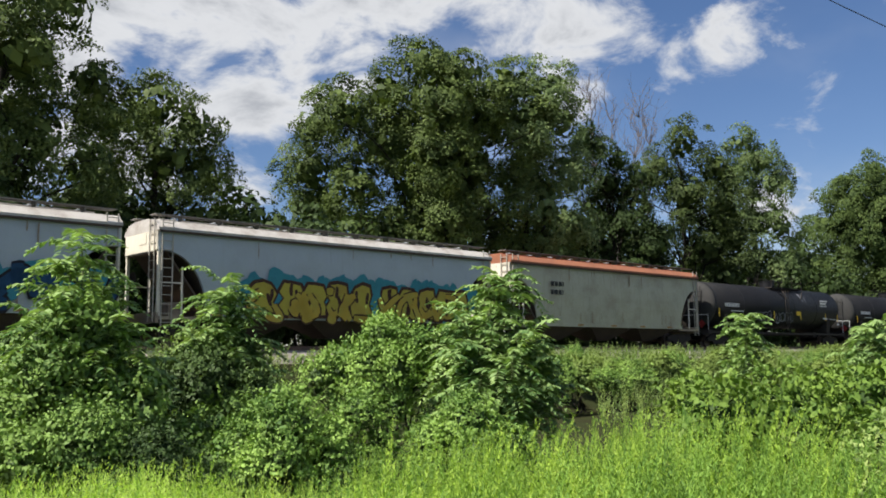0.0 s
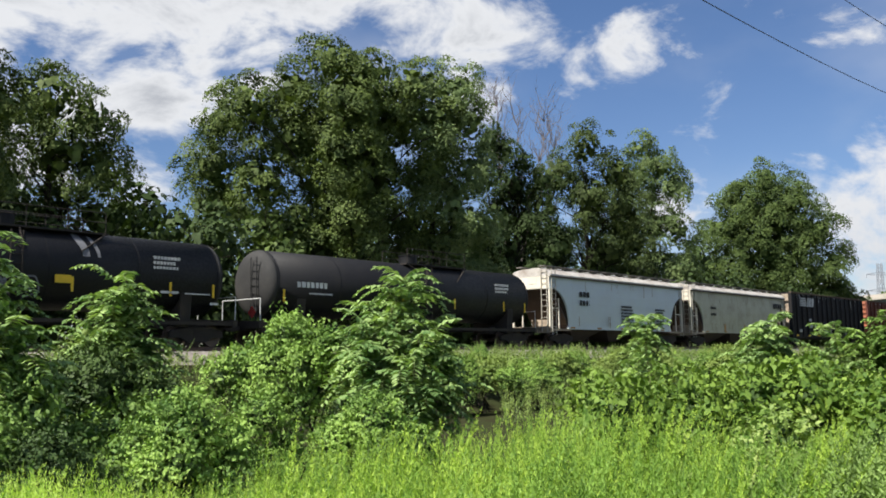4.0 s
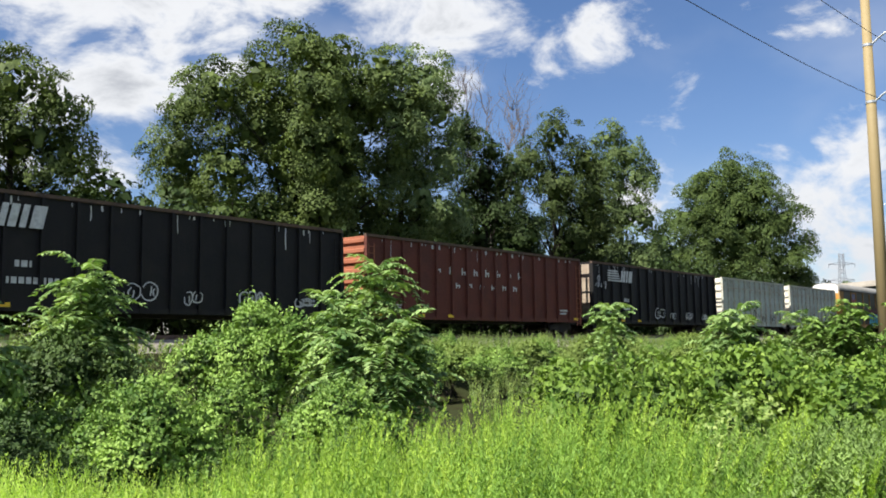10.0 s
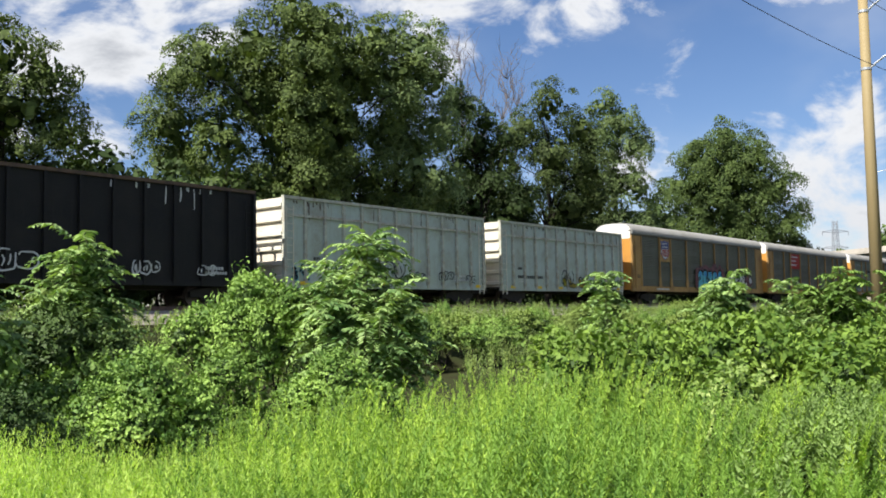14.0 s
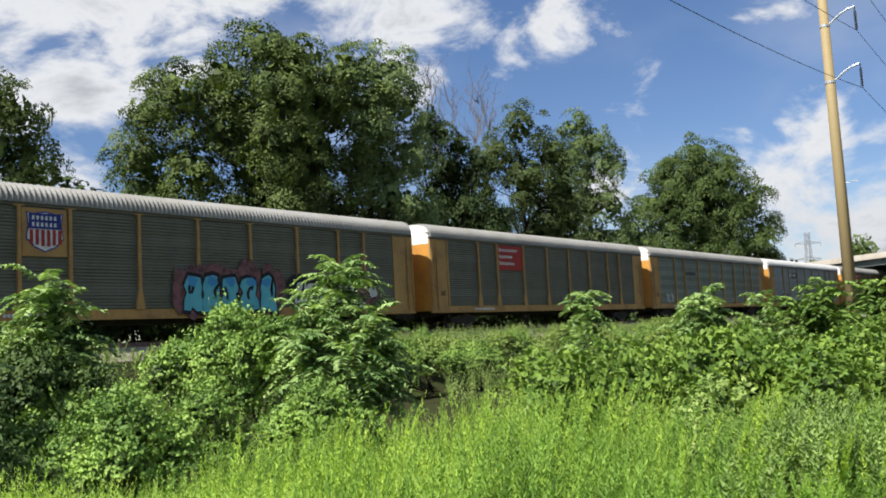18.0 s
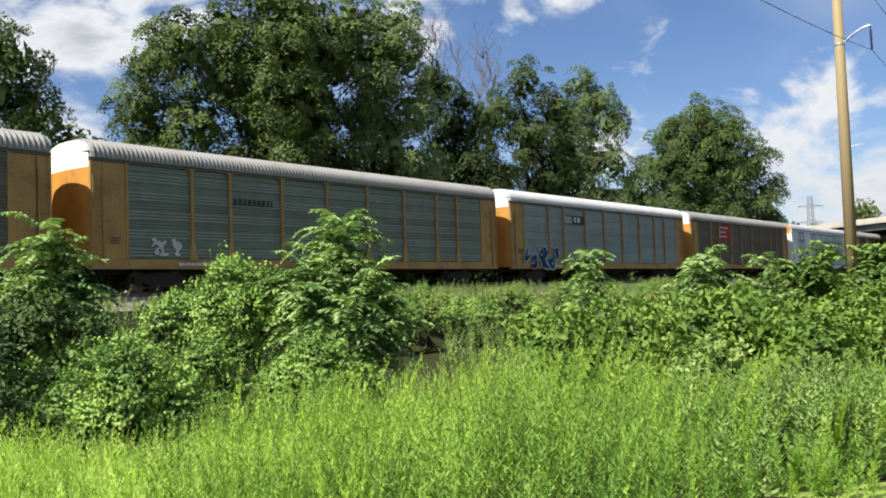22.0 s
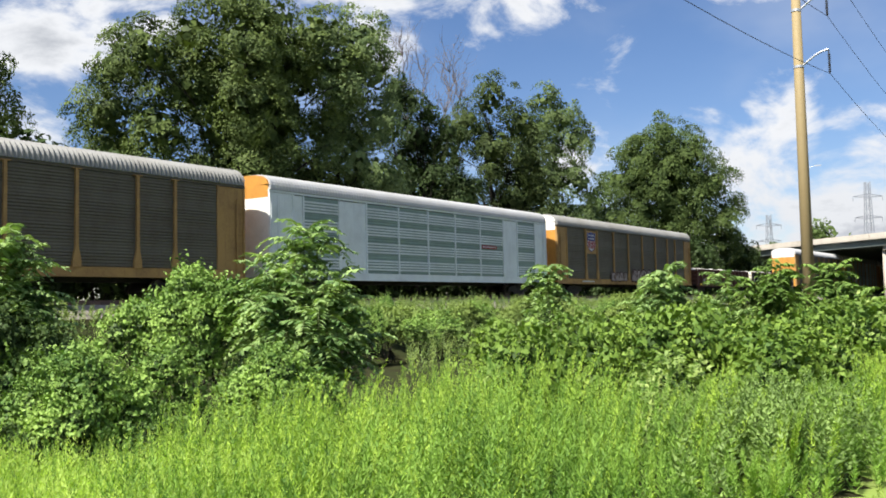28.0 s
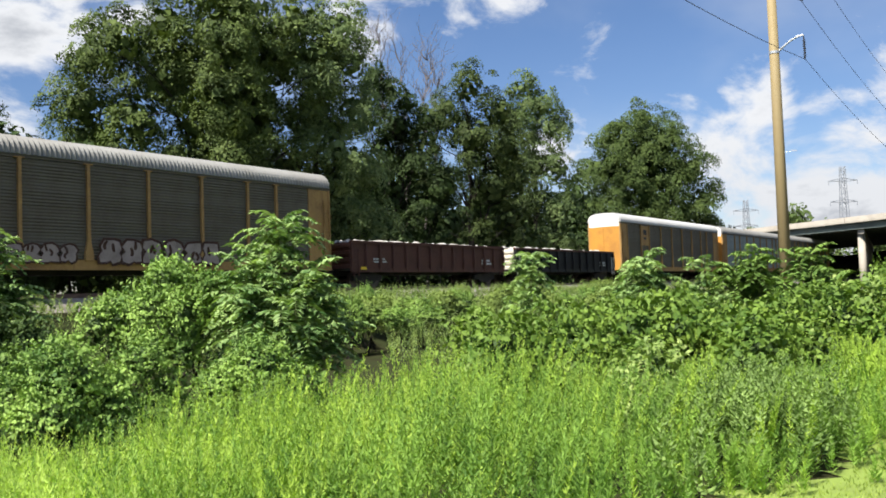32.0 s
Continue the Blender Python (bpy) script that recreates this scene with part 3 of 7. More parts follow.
def graffiti(car, x0, x1, z0, z1, y, back, fill, line, seed, letters=5, label=""):
    """Sprayed piece of swollen, unreadable shapes: cloud, bodies and outlines."""
    rng = random.Random(seed)
    w, h = x1 - x0, z1 - z0
    step = w / letters
    if back:
        bm = bmesh.new()
        for i in range(letters * 3):
            blob(bm, x0 + w * (i + 0.5) / (letters * 3) + rng.uniform(-0.15, 0.15), z0 + h * rng.uniform(0.5, 0.8), step * 0.32, h * rng.uniform(0.28, 0.42), y - 0.001 * i * 0.2, seed + i)
        part("spray_cloud", bm, back, car)
    shapes = []
    for i in range(letters):
        cx = x0 + step * (i + 0.5)
        g = lambda u, v: (cx + step * (u * 1.15 + 0.12 * v - 0.06) + rng.uniform(-0.06, 0.06) * step, z0 + h * (0.06 + 0.74 * v + rng.uniform(-0.06, 0.06)))
        for _ in range(3):             # crossing bent bands, no letters
            u0, v0 = rng.uniform(-0.5, 0.5), rng.choice((0.0, 1.0, 0.5))
            pts = [g(u0, v0)]
            for _ in range(rng.choice((2, 2, 3))):
                u0 = max(-0.6, min(0.6, u0 + rng.choice((-1, 1)) * rng.uniform(0.2, 0.6)))
                v0 = max(0.0, min(1.0, v0 + rng.choice((-1, 1)) * rng.uniform(0.25, 0.8)))
                pts.append(g(u0, v0))
            shapes.append(pts)
    for s in shapes:
        for name, mat, w2, dy in (("spray_outline", line, 0.36, 0.005), ("spray_fill", fill, 0.24, 0.008)):
            bm = bmesh.new()
            stroke(bm, s, step * w2, y - dy)
            part(name, bm, mat, car, label if name == "spray_fill" else "")


def scrawl(car, x0, x1, z0, z1, y, mat, seed, loops=4, width=0.05, label="sprayed thin outlined scrawl"):
    """Thin sprayed outlines: wobbly open loops and a tail, no letters."""
    rng = random.Random(seed)
    step = (x1 - x0) / loops
    for i in range(loops):
        cx, cz = x0 + step * (i + 0.5), (z0 + z1) / 2 + rng.uniform(-0.08, 0.08) * (z1 - z0)
        rx, rz = step * rng.uniform(0.42, 0.6), (z1 - z0) * rng.uniform(0.34, 0.5)
        a0, n = rng.uniform(0, 6.28), 13
        square = rng.uniform(0.6, 1.0)
        pts = []
        for j in range(n):
            a = a0 + 5.6 * j / (n - 1)
            c, q = math.cos(a), math.sin(a)
            pts.append((cx + rx * math.copysign(abs(c) ** square, c) * rng.uniform(0.82, 1.1) + 0.15 * rz * q, cz + rz * math.copysign(abs(q) ** square, q) * rng.uniform(0.82, 1.1)))
        bm = bmesh.new()
        stroke(bm, pts, width * rng.uniform(0.8, 1.3), y - 0.002)
        for _ in range(rng.choice((1, 2, 2))):
            u = rng.uniform(-0.5, 0.5)
            stroke(bm, [(cx + rx * u, cz - rz * rng.uniform(0.3, 0.8)), (cx + rx * (u + rng.uniform(-0.3, 0.3)), cz), (cx + rx * (u + rng.uniform(-0.3, 0.3)), cz + rz * rng.uniform(0.2, 0.7))], width, y - 0.003)
        part("spray_line", bm, mat, car, label)


def block_graffiti(car, x0, x1, z0, z1, y, back, fill, line, top, seed, letters=5, label=""):
    """Sprayed piece of fat upright bodies over a cloud, with dark clefts and paler heads; no letters."""
    rng = random.Random(seed)
    w, h = x1 - x0, z1 - z0
    step = w / letters
    if back:
        bm = bmesh.new()
        for i in range(letters * 2 + 2):
            blob(bm, x0 + w * i / (letters * 2 + 1), z0 + h * rng.uniform(0.5, 0.68), step * 0.48, h * rng.uniform(0.44, 0.56), y - 0.0003 * i, seed + i)
        part("spray_cloud", bm, back, car)

    def body(bm, cx, k, yy, s):
        r2 = random.Random(s)
        lean = r2.uniform(-0.12, 0.12)
        pts = [(-0.46, 0.02), (-0.1, 0.0), (0.0, 0.1), (0.12, 0.0), (0.47, 0.04), (0.44, 0.3), (0.34, 0.42), (0.46, 0.66), (0.36, 0.93), (0.05, 1.0), (-0.3, 0.94), (-0.45, 0.7), (-0.34, 0.5), (-0.48, 0.3)]
        vs = []
        for u, v in pts:
            u, v = u + r2.uniform(-0.06, 0.06), v + r2.uniform(-0.05, 0.05)
            vs.append(bm.verts.new((cx + step * k * (u + lean * v), yy, z0 + h * (0.08 + 0.8 * (0.5 + (v - 0.5) * k)))))
        bm.faces.new(vs)
    for i in range(letters):
        cx = x0 + step * (i + 0.5)
        bm = bmesh.new()
        body(bm, cx, 1.2, y - 0.006 - 0.0006 * (i % 2), seed * 10 + i)
        part("spray_outline", bm, line, car)
        bm = bmesh.new()
        body(bm, cx, 0.98, y - 0.009 - 0.0006 * (i % 2), seed * 10 + i)
        part("spray_fill", bm, fill, car, label)
        for _ in range(2):
            u, v = rng.uniform(-0.25, 0.25), rng.uniform(0.15, 0.55)
            bm = bmesh.new()
            stroke(bm, [(cx + step * u, z0 + h * v), (cx + step * (u + rng.uniform(-0.12, 0.12)), z0 + h * (v + 0.15)), (cx + step * (u + rng.uniform(-0.2, 0.2)), z0 + h * (v + 0.32))], step * 0.13, y - 0.012)
            part("spray_cleft", bm, line, car)
        if top:
            bm = bmesh.new()
            blob(bm, cx + rng.uniform(-0.08, 0.08) * step, z0 + h * 0.74, step * 0.26, h * 0.1, y - 0.0135, seed + 40 + i)
            part("spray_highlight", bm, top, car)


# ---- car kinds ----
def rack_panel(width, z0, z1, ribs):
    """A side panel pressed into level ribs, in groups."""
    rows = []
    dz = (z1 - z0) / ribs
    for i in range(ribs):
        z = z0 + i * dz
        deep = 0.03 if i % 8 < 5 else 0.012
        rows += [(0.0, z), (-deep, z + dz * 0.25), (-deep, z + dz * 0.6), (0.0, z + dz * 0.85)]
    rows.append((0.0, z1))
    bm = bmesh.new()
    a = [bm.verts.new((0, y, z)) for y, z in rows]
    b = [bm.verts.new((width, y, z)) for y, z in rows]
    for i in range(len(rows) - 1):
        bm.faces.new((a[i], b[i], b[i + 1], a[i + 1]))
    c = [bm.verts.new((x, 0.06, z)) for x, z in ((0, z0), (width, z0), (width, z1), (0, z1))]
    bm.faces.new((c[3], c[2], c[1], c[0]))
    return bm


def rack_roof(half, eave, peak, ribbed):
    """Arched roof with pressed cross ribs."""
    prof = []
    for i in range(9):
        u = i / 8
        a = math.radians(90 * u)
        prof.append((-1.56 * math.cos(a) ** 0.55, eave + (peak - eave) * math.sin(a) ** 0.8))
    prof = prof + [(-y, z) for y, z in prof[-2::-1]]
    inner = [(1.5, eave), (-1.5, eave)]
    step = 0.105 if ribbed else 3.0
    n = int(2 * half / step)
    secs = []
    for i in range(n + 1):
        x = -half + 2 * half * i / n
        k = 0.0
        if ribbed and 0 < i < n:
            k = (0.016 if ribbed == "fine" else 0.055) if i % 2 else 0.0
        secs.append([(x, y * (1 + k / 1.5), z + (k if z > eave + 0.01 else 0)) for y, z in prof] + [(x, y, z - 0.02) for y, z in inner])
    return loft(secs)


def rack_end(z0, z1, white_from, x):
    """Half of an end door, bowed outward; the split in paint is a separate part."""
    def make():
        prof = []
        for i in range(7):
            y = -1.42 + 1.42 * i / 6
            bow = 0.12 * (1 - (y / 1.45) ** 2)
            prof.append((y, bow))
        secs = []
        for z in (z0, z1):
            secs.append([(x - b, y, z) for y, b in prof] + [(x + 0.05, 0, z), (x + 0.05, -1.42, z)])
        return loft(secs)
    return make


def post_shape(z0, z1, w):
    """Upright side post with a flared foot and a cap."""
    out = [(-w * 1.5, z0), (w * 1.5, z0), (w * 1.4, z0 + 0.28), (w * 0.55, z0 + 0.75), (w * 0.5, z1 - 0.05), (w * 1.6, z1 - 0.04), (w * 1.6, z1), (-w * 1.6, z1), (-w * 1.6, z1 - 0.04), (-w * 0.5, z1 - 0.05), (-w * 0.55, z0 + 0.75), (-w * 1.4, z0 + 0.28)]
    return loft([[(x, -0.11, z) for x, z in out], [(x, 0.0, z) for x, z in out]])


def autorack(a, b, label, panel, post=None, sign="", roof=None, ribbed=True, white_car=False, end_low=None, end_top=None):
    post, roof = post or OCHRE, roof or ROOF
    x, y = on_track((a + b) / 2, 0)
    car = thing("autorack_car", x, y, RAIL, ANG, label, "railway car", "freight cars of the train")
    H = (b - a) / 2 - 0.62 - 0.15
    eave, peak = 5.28, 6.08
    piece(("rack_floor", round(H, 1)), lambda: boxes((-H + 0.1, H - 0.1, -1.42, 1.42, 1.0, 1.2), (-H + 0.3, H - 0.3, -0.35, 0.35, 0.75, 1.0)), UNDER, car, "underframe")
    sill_mat = RACK_WHITE if white_car else post
    for s in (-1, 1):
        piece(("rack_sill", round(H, 1)), lambda: boxes((-H, H, -0.06, 0.06, 0.95, 1.32), (-H, H, -0.1, 0.1, 0.92, 0.97)), sill_mat, car, "side_sill", (0, s * 1.46, 0))
        piece(("rack_top", round(H, 1)), lambda: boxes((-H, H, -0.05, 0.05, 5.16, 5.29)), RACK_WHITE if white_car else RACK_BROWN, car, "top_rail", (0, s * 1.47, 0))
    piece(("rack_roof", round(H, 1), ribbed), lambda: rack_roof(H - 0.05, eave, peak, ribbed), roof, car, "roof", smooth_it=not ribbed)
    wing = 1.6
    for e in (-1, 1):
        turn = 0 if e < 0 else 180
        xx = -H + 0.02
        zsplit = 4.9
        for mirror in (0, 1):
            # door leaves, lower and upper
            low, top = end_low or ORANGE, end_top or WHITE
            for name, z0, z1, m in (("end_door", 1.05, zsplit, low), ("end_door_top", zsplit + 0.004, 5.55, top)):
                key = ("rack_end", round(H, 1), z0, mirror)

                def make(z0=z0, z1=z1, mirror=mirror):
                    bm = rack_end(z0, z1, 0, xx)()
                    if mirror:
                        bmesh.ops.scale(bm, vec=(1, -1, 1), verts=bm.verts)
                        bmesh.ops.reverse_faces(bm, faces=bm.faces)
                        bmesh.ops.translate(bm, vec=(0, 0.02, 0), verts=bm.verts)
                    return bm
                piece(key, make, m, car, name, turn=turn, smooth_it=False)

        def arch():
            prof = [(1.48, 5.55), (1.36, 5.78), (1.1, 5.95), (0.6, 6.05), (0, 6.08), (-0.6, 6.05), (-1.1, 5.95), (-1.36, 5.78), (-1.48, 5.55)]
            return loft([[(xx - 0.07, yy, z - 0.015) for yy, z in prof], [(xx + 0.1, yy, z - 0.015) for yy, z in prof]])
        piece(("rack_arch", round(H, 1)), arch, end_top or WHITE, car, "end_gable", turn=turn)
        for s in (-1, 1):
            wing_mat = RACK_WHITE if white_car else post
            for wn, wb in (("end_panel", (-H + 0.12, -H + wing, -0.03, 0.03, 1.33, 5.14)), ("corner_post", (-H + 0.02, -H + 0.14, -0.07, 0.07, 1.0, 5.15)), ("door_post", (-H + wing - 0.06, -H + wing + 0.06, -0.08, 0.06, 1.33, 5.16)), ("seam_strip", (-H + 0.55, -H + 0.59, -0.05, 0.03, 1.33, 5.14))):
                piece((wn, round(H, 1)), lambda: boxes(wb), wing_mat, car, wn, (0, s * 1.47, 0), turn=turn)
        ladder(car, e * (H - 0.32), -1.56, 1.1, 4.6, mat=RACK_WHITE if white_car else post)
    # panels and posts along both sides
    if white_car:
        k = H / 13.53
        spans = [(-11.93 * k, -11.2 * k, 0), (-11.2 * k, -8.55 * k, 1), (-8.55 * k, -6.35 * k, 0)]
        x0, wl = -6.35 * k, 2.81 * k
        spans += [(x0 + i * wl, x0 + (i + 1) * wl, 1) for i in range(5)]
        bars(car, MARK_RED, [(x0 + 4 * wl + 0.15, x0 + 4 * wl + 1.9, 3.12, 3.34)], -1.53, "logo_strip", "red name strip")
        bars(car, MARK_WHITE, [(x0 + 4 * wl + 0.25 + 0.2 * i, x0 + 4 * wl + 0.38 + 0.2 * i, 3.18, 3.28) for i in range(8)], -1.537, "lettering")
        spans += [(7.7 * k, 9.5 * k, 0), (9.5 * k, 11.93 * k, 1)]
        for p0, p1, kind in spans:
            for s in (-1, 1):
                t = 0 if s < 0 else 180
                at = (p0 + 0.04, -1.46, 0) if s < 0 else (p1 - 0.04, 1.46, 0)
                if kind:
                    piece(("louvre", round(p1 - p0, 2)), lambda: rack_panel(p1 - p0 - 0.08, 1.33, 5.12, 24), LOUVRE, car, "louvre_panel", at, "louvred steel side panel", turn=t)
                    if s < 0:
                        bars(car, RACK_WHITE, [(p0 + 0.04, p1 - 0.04, zz, zz + 0.085) for g in range(4) for zz in [1.5 + g * 0.95 + 0.155 * i for i in range(4)]], -1.525, "slat_band")
                else:
                    piece(("flat", round(p1 - p0, 2)), lambda: boxes((0, p1 - p0 - 0.08, 0, 0.05, 1.33, 5.12)), RACK_WHITE, car, "side_panel", at, turn=t)
                piece("white_post", lambda: boxes((-0.05, 0.05, -0.07, 0.05, 1.3, 5.15)), RACK_WHITE, car, "side_post", (p0, s * 1.47, 0), turn=t)
    else:
        n = 9
        edges = [H * f / 13.53 for f in (-11.93, -8.9, -6.9, -3.9, -1.0, 1.9, 4.8, 7.6, 9.5, 11.93)]
        for i in range(n):
            p0, p1 = edges[i], edges[i + 1]
            for s in (-1, 1):
                t = 0 if s < 0 else 180
                at = (p0 + 0.05, -1.46, 0) if s < 0 else (p1 - 0.05, 1.46, 0)
                piece(("rack_panel", round(p1 - p0, 2)), lambda: rack_panel(p1 - p0 - 0.1, 1.33, 5.14, 30), panel, car, "side_panel", at, "ribbed steel side panel", turn=t)
                if s < 0 and panel in (RACK_GREEN, RACK_BLUE):
                    tagged(bars(car, RACK_SLAT, [(p0 + 0.07, p1 - 0.07, zz, zz + 0.032) for g in range(5) for zz in [1.45 + g * 0.76 + 0.13 * j for j in range(3)]], -1.515, "slat_line"), kind="stuff")
                if i:
                    piece("rack_post", lambda: post_shape(1.3, 5.18, 0.13), post, car, "side_post", (p0, s * 1.5, 0), turn=t)
        p0, p1 = edges[1] + 0.12, edges[2] - 0.12
        if sign == "red":
            p0, p1 = edges[2] + 0.1, edges[3] - 0.1
            plate = part("sign_board", boxes((p0, p1, -1.54, -1.5, 3.55, 5.1)), MARK_RED, car, "red sign board with white lettering")
            bm = bmesh.new()
            for i, wd in enumerate((0.84, 0.6, 0.66)):
                z = 4.72 - i * 0.42
                xx2 = p0 + 0.2
                k = 0
                while xx2 < p0 + 0.2 + (p1 - p0 - 0.4) * wd:
                    box(bm, xx2, xx2 + 0.11, -1.548, -1.541, z - (0.02 if k == 0 else 0), z + (0.21 if k == 0 else 0.16))
                    xx2 += 0.19
                    k += 1
            part("lettering", bm, MARK_WHITE, plate, "white lettering")
        elif sign in ("shield", "tag"):
            plate = part("sign_board", boxes((p0, p1, -1.54, -1.5, 3.3, 5.1)), post, car, "ochre board under a painted shield")
            cx, r = (p0 + p1) / 2, 0.72
            if sign == "shield":
                def shield(s0, y):
                    pts = [(-0.72, 4.95), (-0.45, 4.9), (0, 5.0), (0.45, 4.9), (0.72, 4.95), (0.66, 4.45), (0.74, 3.95), (0.4, 3.62), (0, 3.45), (-0.4, 3.62), (-0.74, 3.95), (-0.66, 4.45)]
                    return loft([[(cx + px * s0, y, 4.25 + (pz - 4.25) * s0) for px, pz in pts], [(cx + px * s0, y + 0.01, 4.25 + (pz - 4.25) * s0) for px, pz in pts]])
                part("shield_rim", shield(1.0, -1.552), MARK_BLUE, plate, "blue shield rim")
                part("shield_field", shield(0.93, -1.558), MARK_WHITE, plate, "white shield field")
                part("shield_chief", boxes((cx - 0.62, cx + 0.62, -1.566, -1.556, 4.32, 4.9)), MARK_BLUE, plate, "blue upper field")
                part("shield_lettering", boxes(*[(cx - 0.5 + 0.17 * i, cx - 0.41 + 0.17 * i, -1.572, -1.565, zz, zz + 0.15) for i in range(6) for zz in (4.66, 4.41)]), MARK_WHITE, plate, "white lettering")
                part("shield_stripe", boxes(*[(cx - 0.59 + 0.22 * i, cx - 0.46 + 0.22 * i, -1.568, -1.557, 3.66 + 0.07 * abs(i - 2.5) * 0.6, 4.3) for i in range(6)]), MARK_RED, plate, "red stripes")
            else:
                bars(car, MARK_BLACK, [(cx - 0.35, cx + 0.35, 4.3, 4.75), (cx - 0.3, cx + 0.3, 3.85, 4.05)], -1.545)
        elif sign == "patch":
            bars(car, MARK_BLACK, [(edges[2] + 0.1, edges[3] - 0.15, 4.05, 4.65)], -1.535, "logo_ground")
            bars(car, MARK_WHITE, [(edges[2] + 0.15, edges[2] + 1.2, 4.12 + 0.1 * i, 4.17 + 0.1 * i) for i in range(5)] + [(edges[2] + 1.5, edges[2] + 1.75, 4.2, 4.55), (edges[2] + 1.95, edges[2] + 2.3, 4.2, 4.55)], -1.545, "logo")
        elif sign == "name":
            text_block(car, MARK_BLACK, edges[2] + 0.2, 3.72, edges[3] - edges[2] - 0.3, 0.4, 1, -1.53, 7, 0.75)
    text_block(car, MARK_WHITE, -H + 4.0, 1.02, 2.6, 0.2, 1, -1.535, int(a))
    text_block(car, MARK_BLACK, -H + 0.85, 1.9, 0.5, 0.3, 3, -1.525, int(b), 0.5)
    gear(car, H, 3.4)
    CARS.append((car, (a + b) / 2 + 0.75))
    return car, H


def hopper(a, b, label, side, roof, end, tall=4.9, seams=6, walk_mat=None):
    x, y = on_track((a + b) / 2, 0)
    car = thing("covered_hopper_car", x, y, RAIL, ANG, label, "railway car", "freight cars of the train")
    H = (b - a) / 2 - 0.55 - 0.14
    zs = tall - 0.55
    bottom = 1.22

    def foot(px):
        w = (H - 0.30 - abs(px)) / 1.75      # 0 at the end sheet, 1 where the side reaches full depth
        if w >= 1:
            return bottom
        return bottom + (tall - 1.32 - bottom) * math.sqrt(max(0.0, 1 - max(w, 0.0) ** 2))
    cut = [-H + 0.05, -H + 0.30] + [-H + 0.30 + 1.75 * math.sin(math.pi / 2 * i / 10) for i in range(1, 11)]
    xs = sorted(set([round(c, 3) for c in cut] + [round(-c, 3) for c in cut] + [-3.0, 0.0, 3.0]))

    def body():
        secs = []
        for px in xs:
            f = foot(px)
            prof = []
            for i in range(7):
                z = f + (zs - f) * i / 6
                u = (z - bottom) / (zs - bottom)
                prof.append((-1.42 - 0.10 * math.sin(math.pi * min(max(u, 0), 1)), z))
            secs.append([(px, yy, z) for yy, z in prof] + [(px, -yy, z) for yy, z in prof[::-1]])
        return loft(secs)
    part("body", body(), side, car)
    part("roof", loft([[(px, yy, z) for yy, z in ((-1.56, zs + 0.004), (-1.56, zs + 0.10), (-1.18, tall - 0.14), (-0.6, tall - 0.04), (0.6, tall - 0.04), (1.18, tall - 0.14), (1.56, zs + 0.10), (1.56, zs + 0.004))] for px in (-H, H)]), roof, car)
    part("hatch_trough", boxes((-H + 0.6, H - 0.6, -0.34, 0.34, tall - 0.04, tall + 0.06)), roof, car)
    for i in range(10):
        px = -H + 1.2 + (2 * H - 2.4) * i / 9
        piece("hatch_clamp", lambda: boxes((-0.04, 0.04, -0.42, 0.42, 0, 0.05)), GALV, car, "hatch_clamp", (px, 0, tall + 0.06))
        for s in (-1, 1):
            piece("walk_bracket", lambda: boxes((-0.025, 0.025, -0.2, 0.2, 0, 0.16)), walk_mat or WALKWAY, car, "walkway_bracket", (px, s * 0.85, tall - 0.06))
    for s in (-1, 1):
        part("roof_walkway", boxes((-H + 0.05, H - 0.05, s * 0.85 - 0.26, s * 0.85 + 0.26, tall + 0.10, tall + 0.13)), walk_mat or WALKWAY, car)
        part("side_sill", boxes((-H + 2.0, H - 2.0, s * 1.40 - 0.08, s * 1.40 + 0.06, bottom - 0.14, bottom + 0.06)), side, car)
        # the HOP_RECESS strip stands for the shadow line below the eave
        part("top_chord", boxes((-H + 0.05, H - 0.05, s * 1.545 - 0.03, s * 1.545 + 0.03, zs - 0.075, zs + 0.0)), HOP_RECESS, car, "dark strip for the shadow line under the roof edge")
    for i in range(1, seams):
        px = -H + 1.6 + (2 * H - 3.2) * i / seams
        for s in (-1, 1):
            piece(("seam", tall, s), lambda: loft([[(dx, s * (1.426 + 0.10 * math.sin(math.pi * u)), bottom + (zs - bottom) * u) for u in (0.02, 0.25, 0.5, 0.75, 0.97)] + [(dx, s * (1.40 + 0.10 * math.sin(math.pi * u)), bottom + (zs - bottom) * u) for u in (0.97, 0.75, 0.5, 0.25, 0.02)] for dx in (-0.02, 0.02)]), side, car, "seam_strip", (px, 0, 0))
    r2 = random.Random(int(a * 10) + 5)
    bm = bmesh.new()
    for _ in range(16):
        px, z1 = r2.uniform(-H + 2.4, H - 2.4), r2.choice((zs - 0.1, 2.0, 1.9))
        ln = r2.uniform(0.25, 0.9)
        stroke(bm, [(px, z1), (px + r2.uniform(-0.02, 0.02), z1 - ln / 2), (px, z1 - ln)], r2.uniform(0.02, 0.07), -1.548 if 1.6 < z1 - ln / 2 < 3.2 else -1.53)
    tagged(part("rust_run", bm, RUST_RUN, car, "thin brown rust runs"), kind="stuff")
    for e in (-1, 1):
        t = 0 if e < 0 else 180

        def hollow():
            px = [round(c, 3) for c in cut]
            return loft([[(p, yy, foot(p) - 0.012) for p in px] + [(p, yy, foot(p) - 0.05) for p in px[::-1]] for yy in (-1.405, 1.405)])
        # plate under the arc, its brown darkened for the shade in the recess
        piece(("hop_hollow", tall, round(H, 1)), hollow, HOP_RECESS, car, "recess_plate", label="brown recess plate, darkened for the shade in it", turn=t)
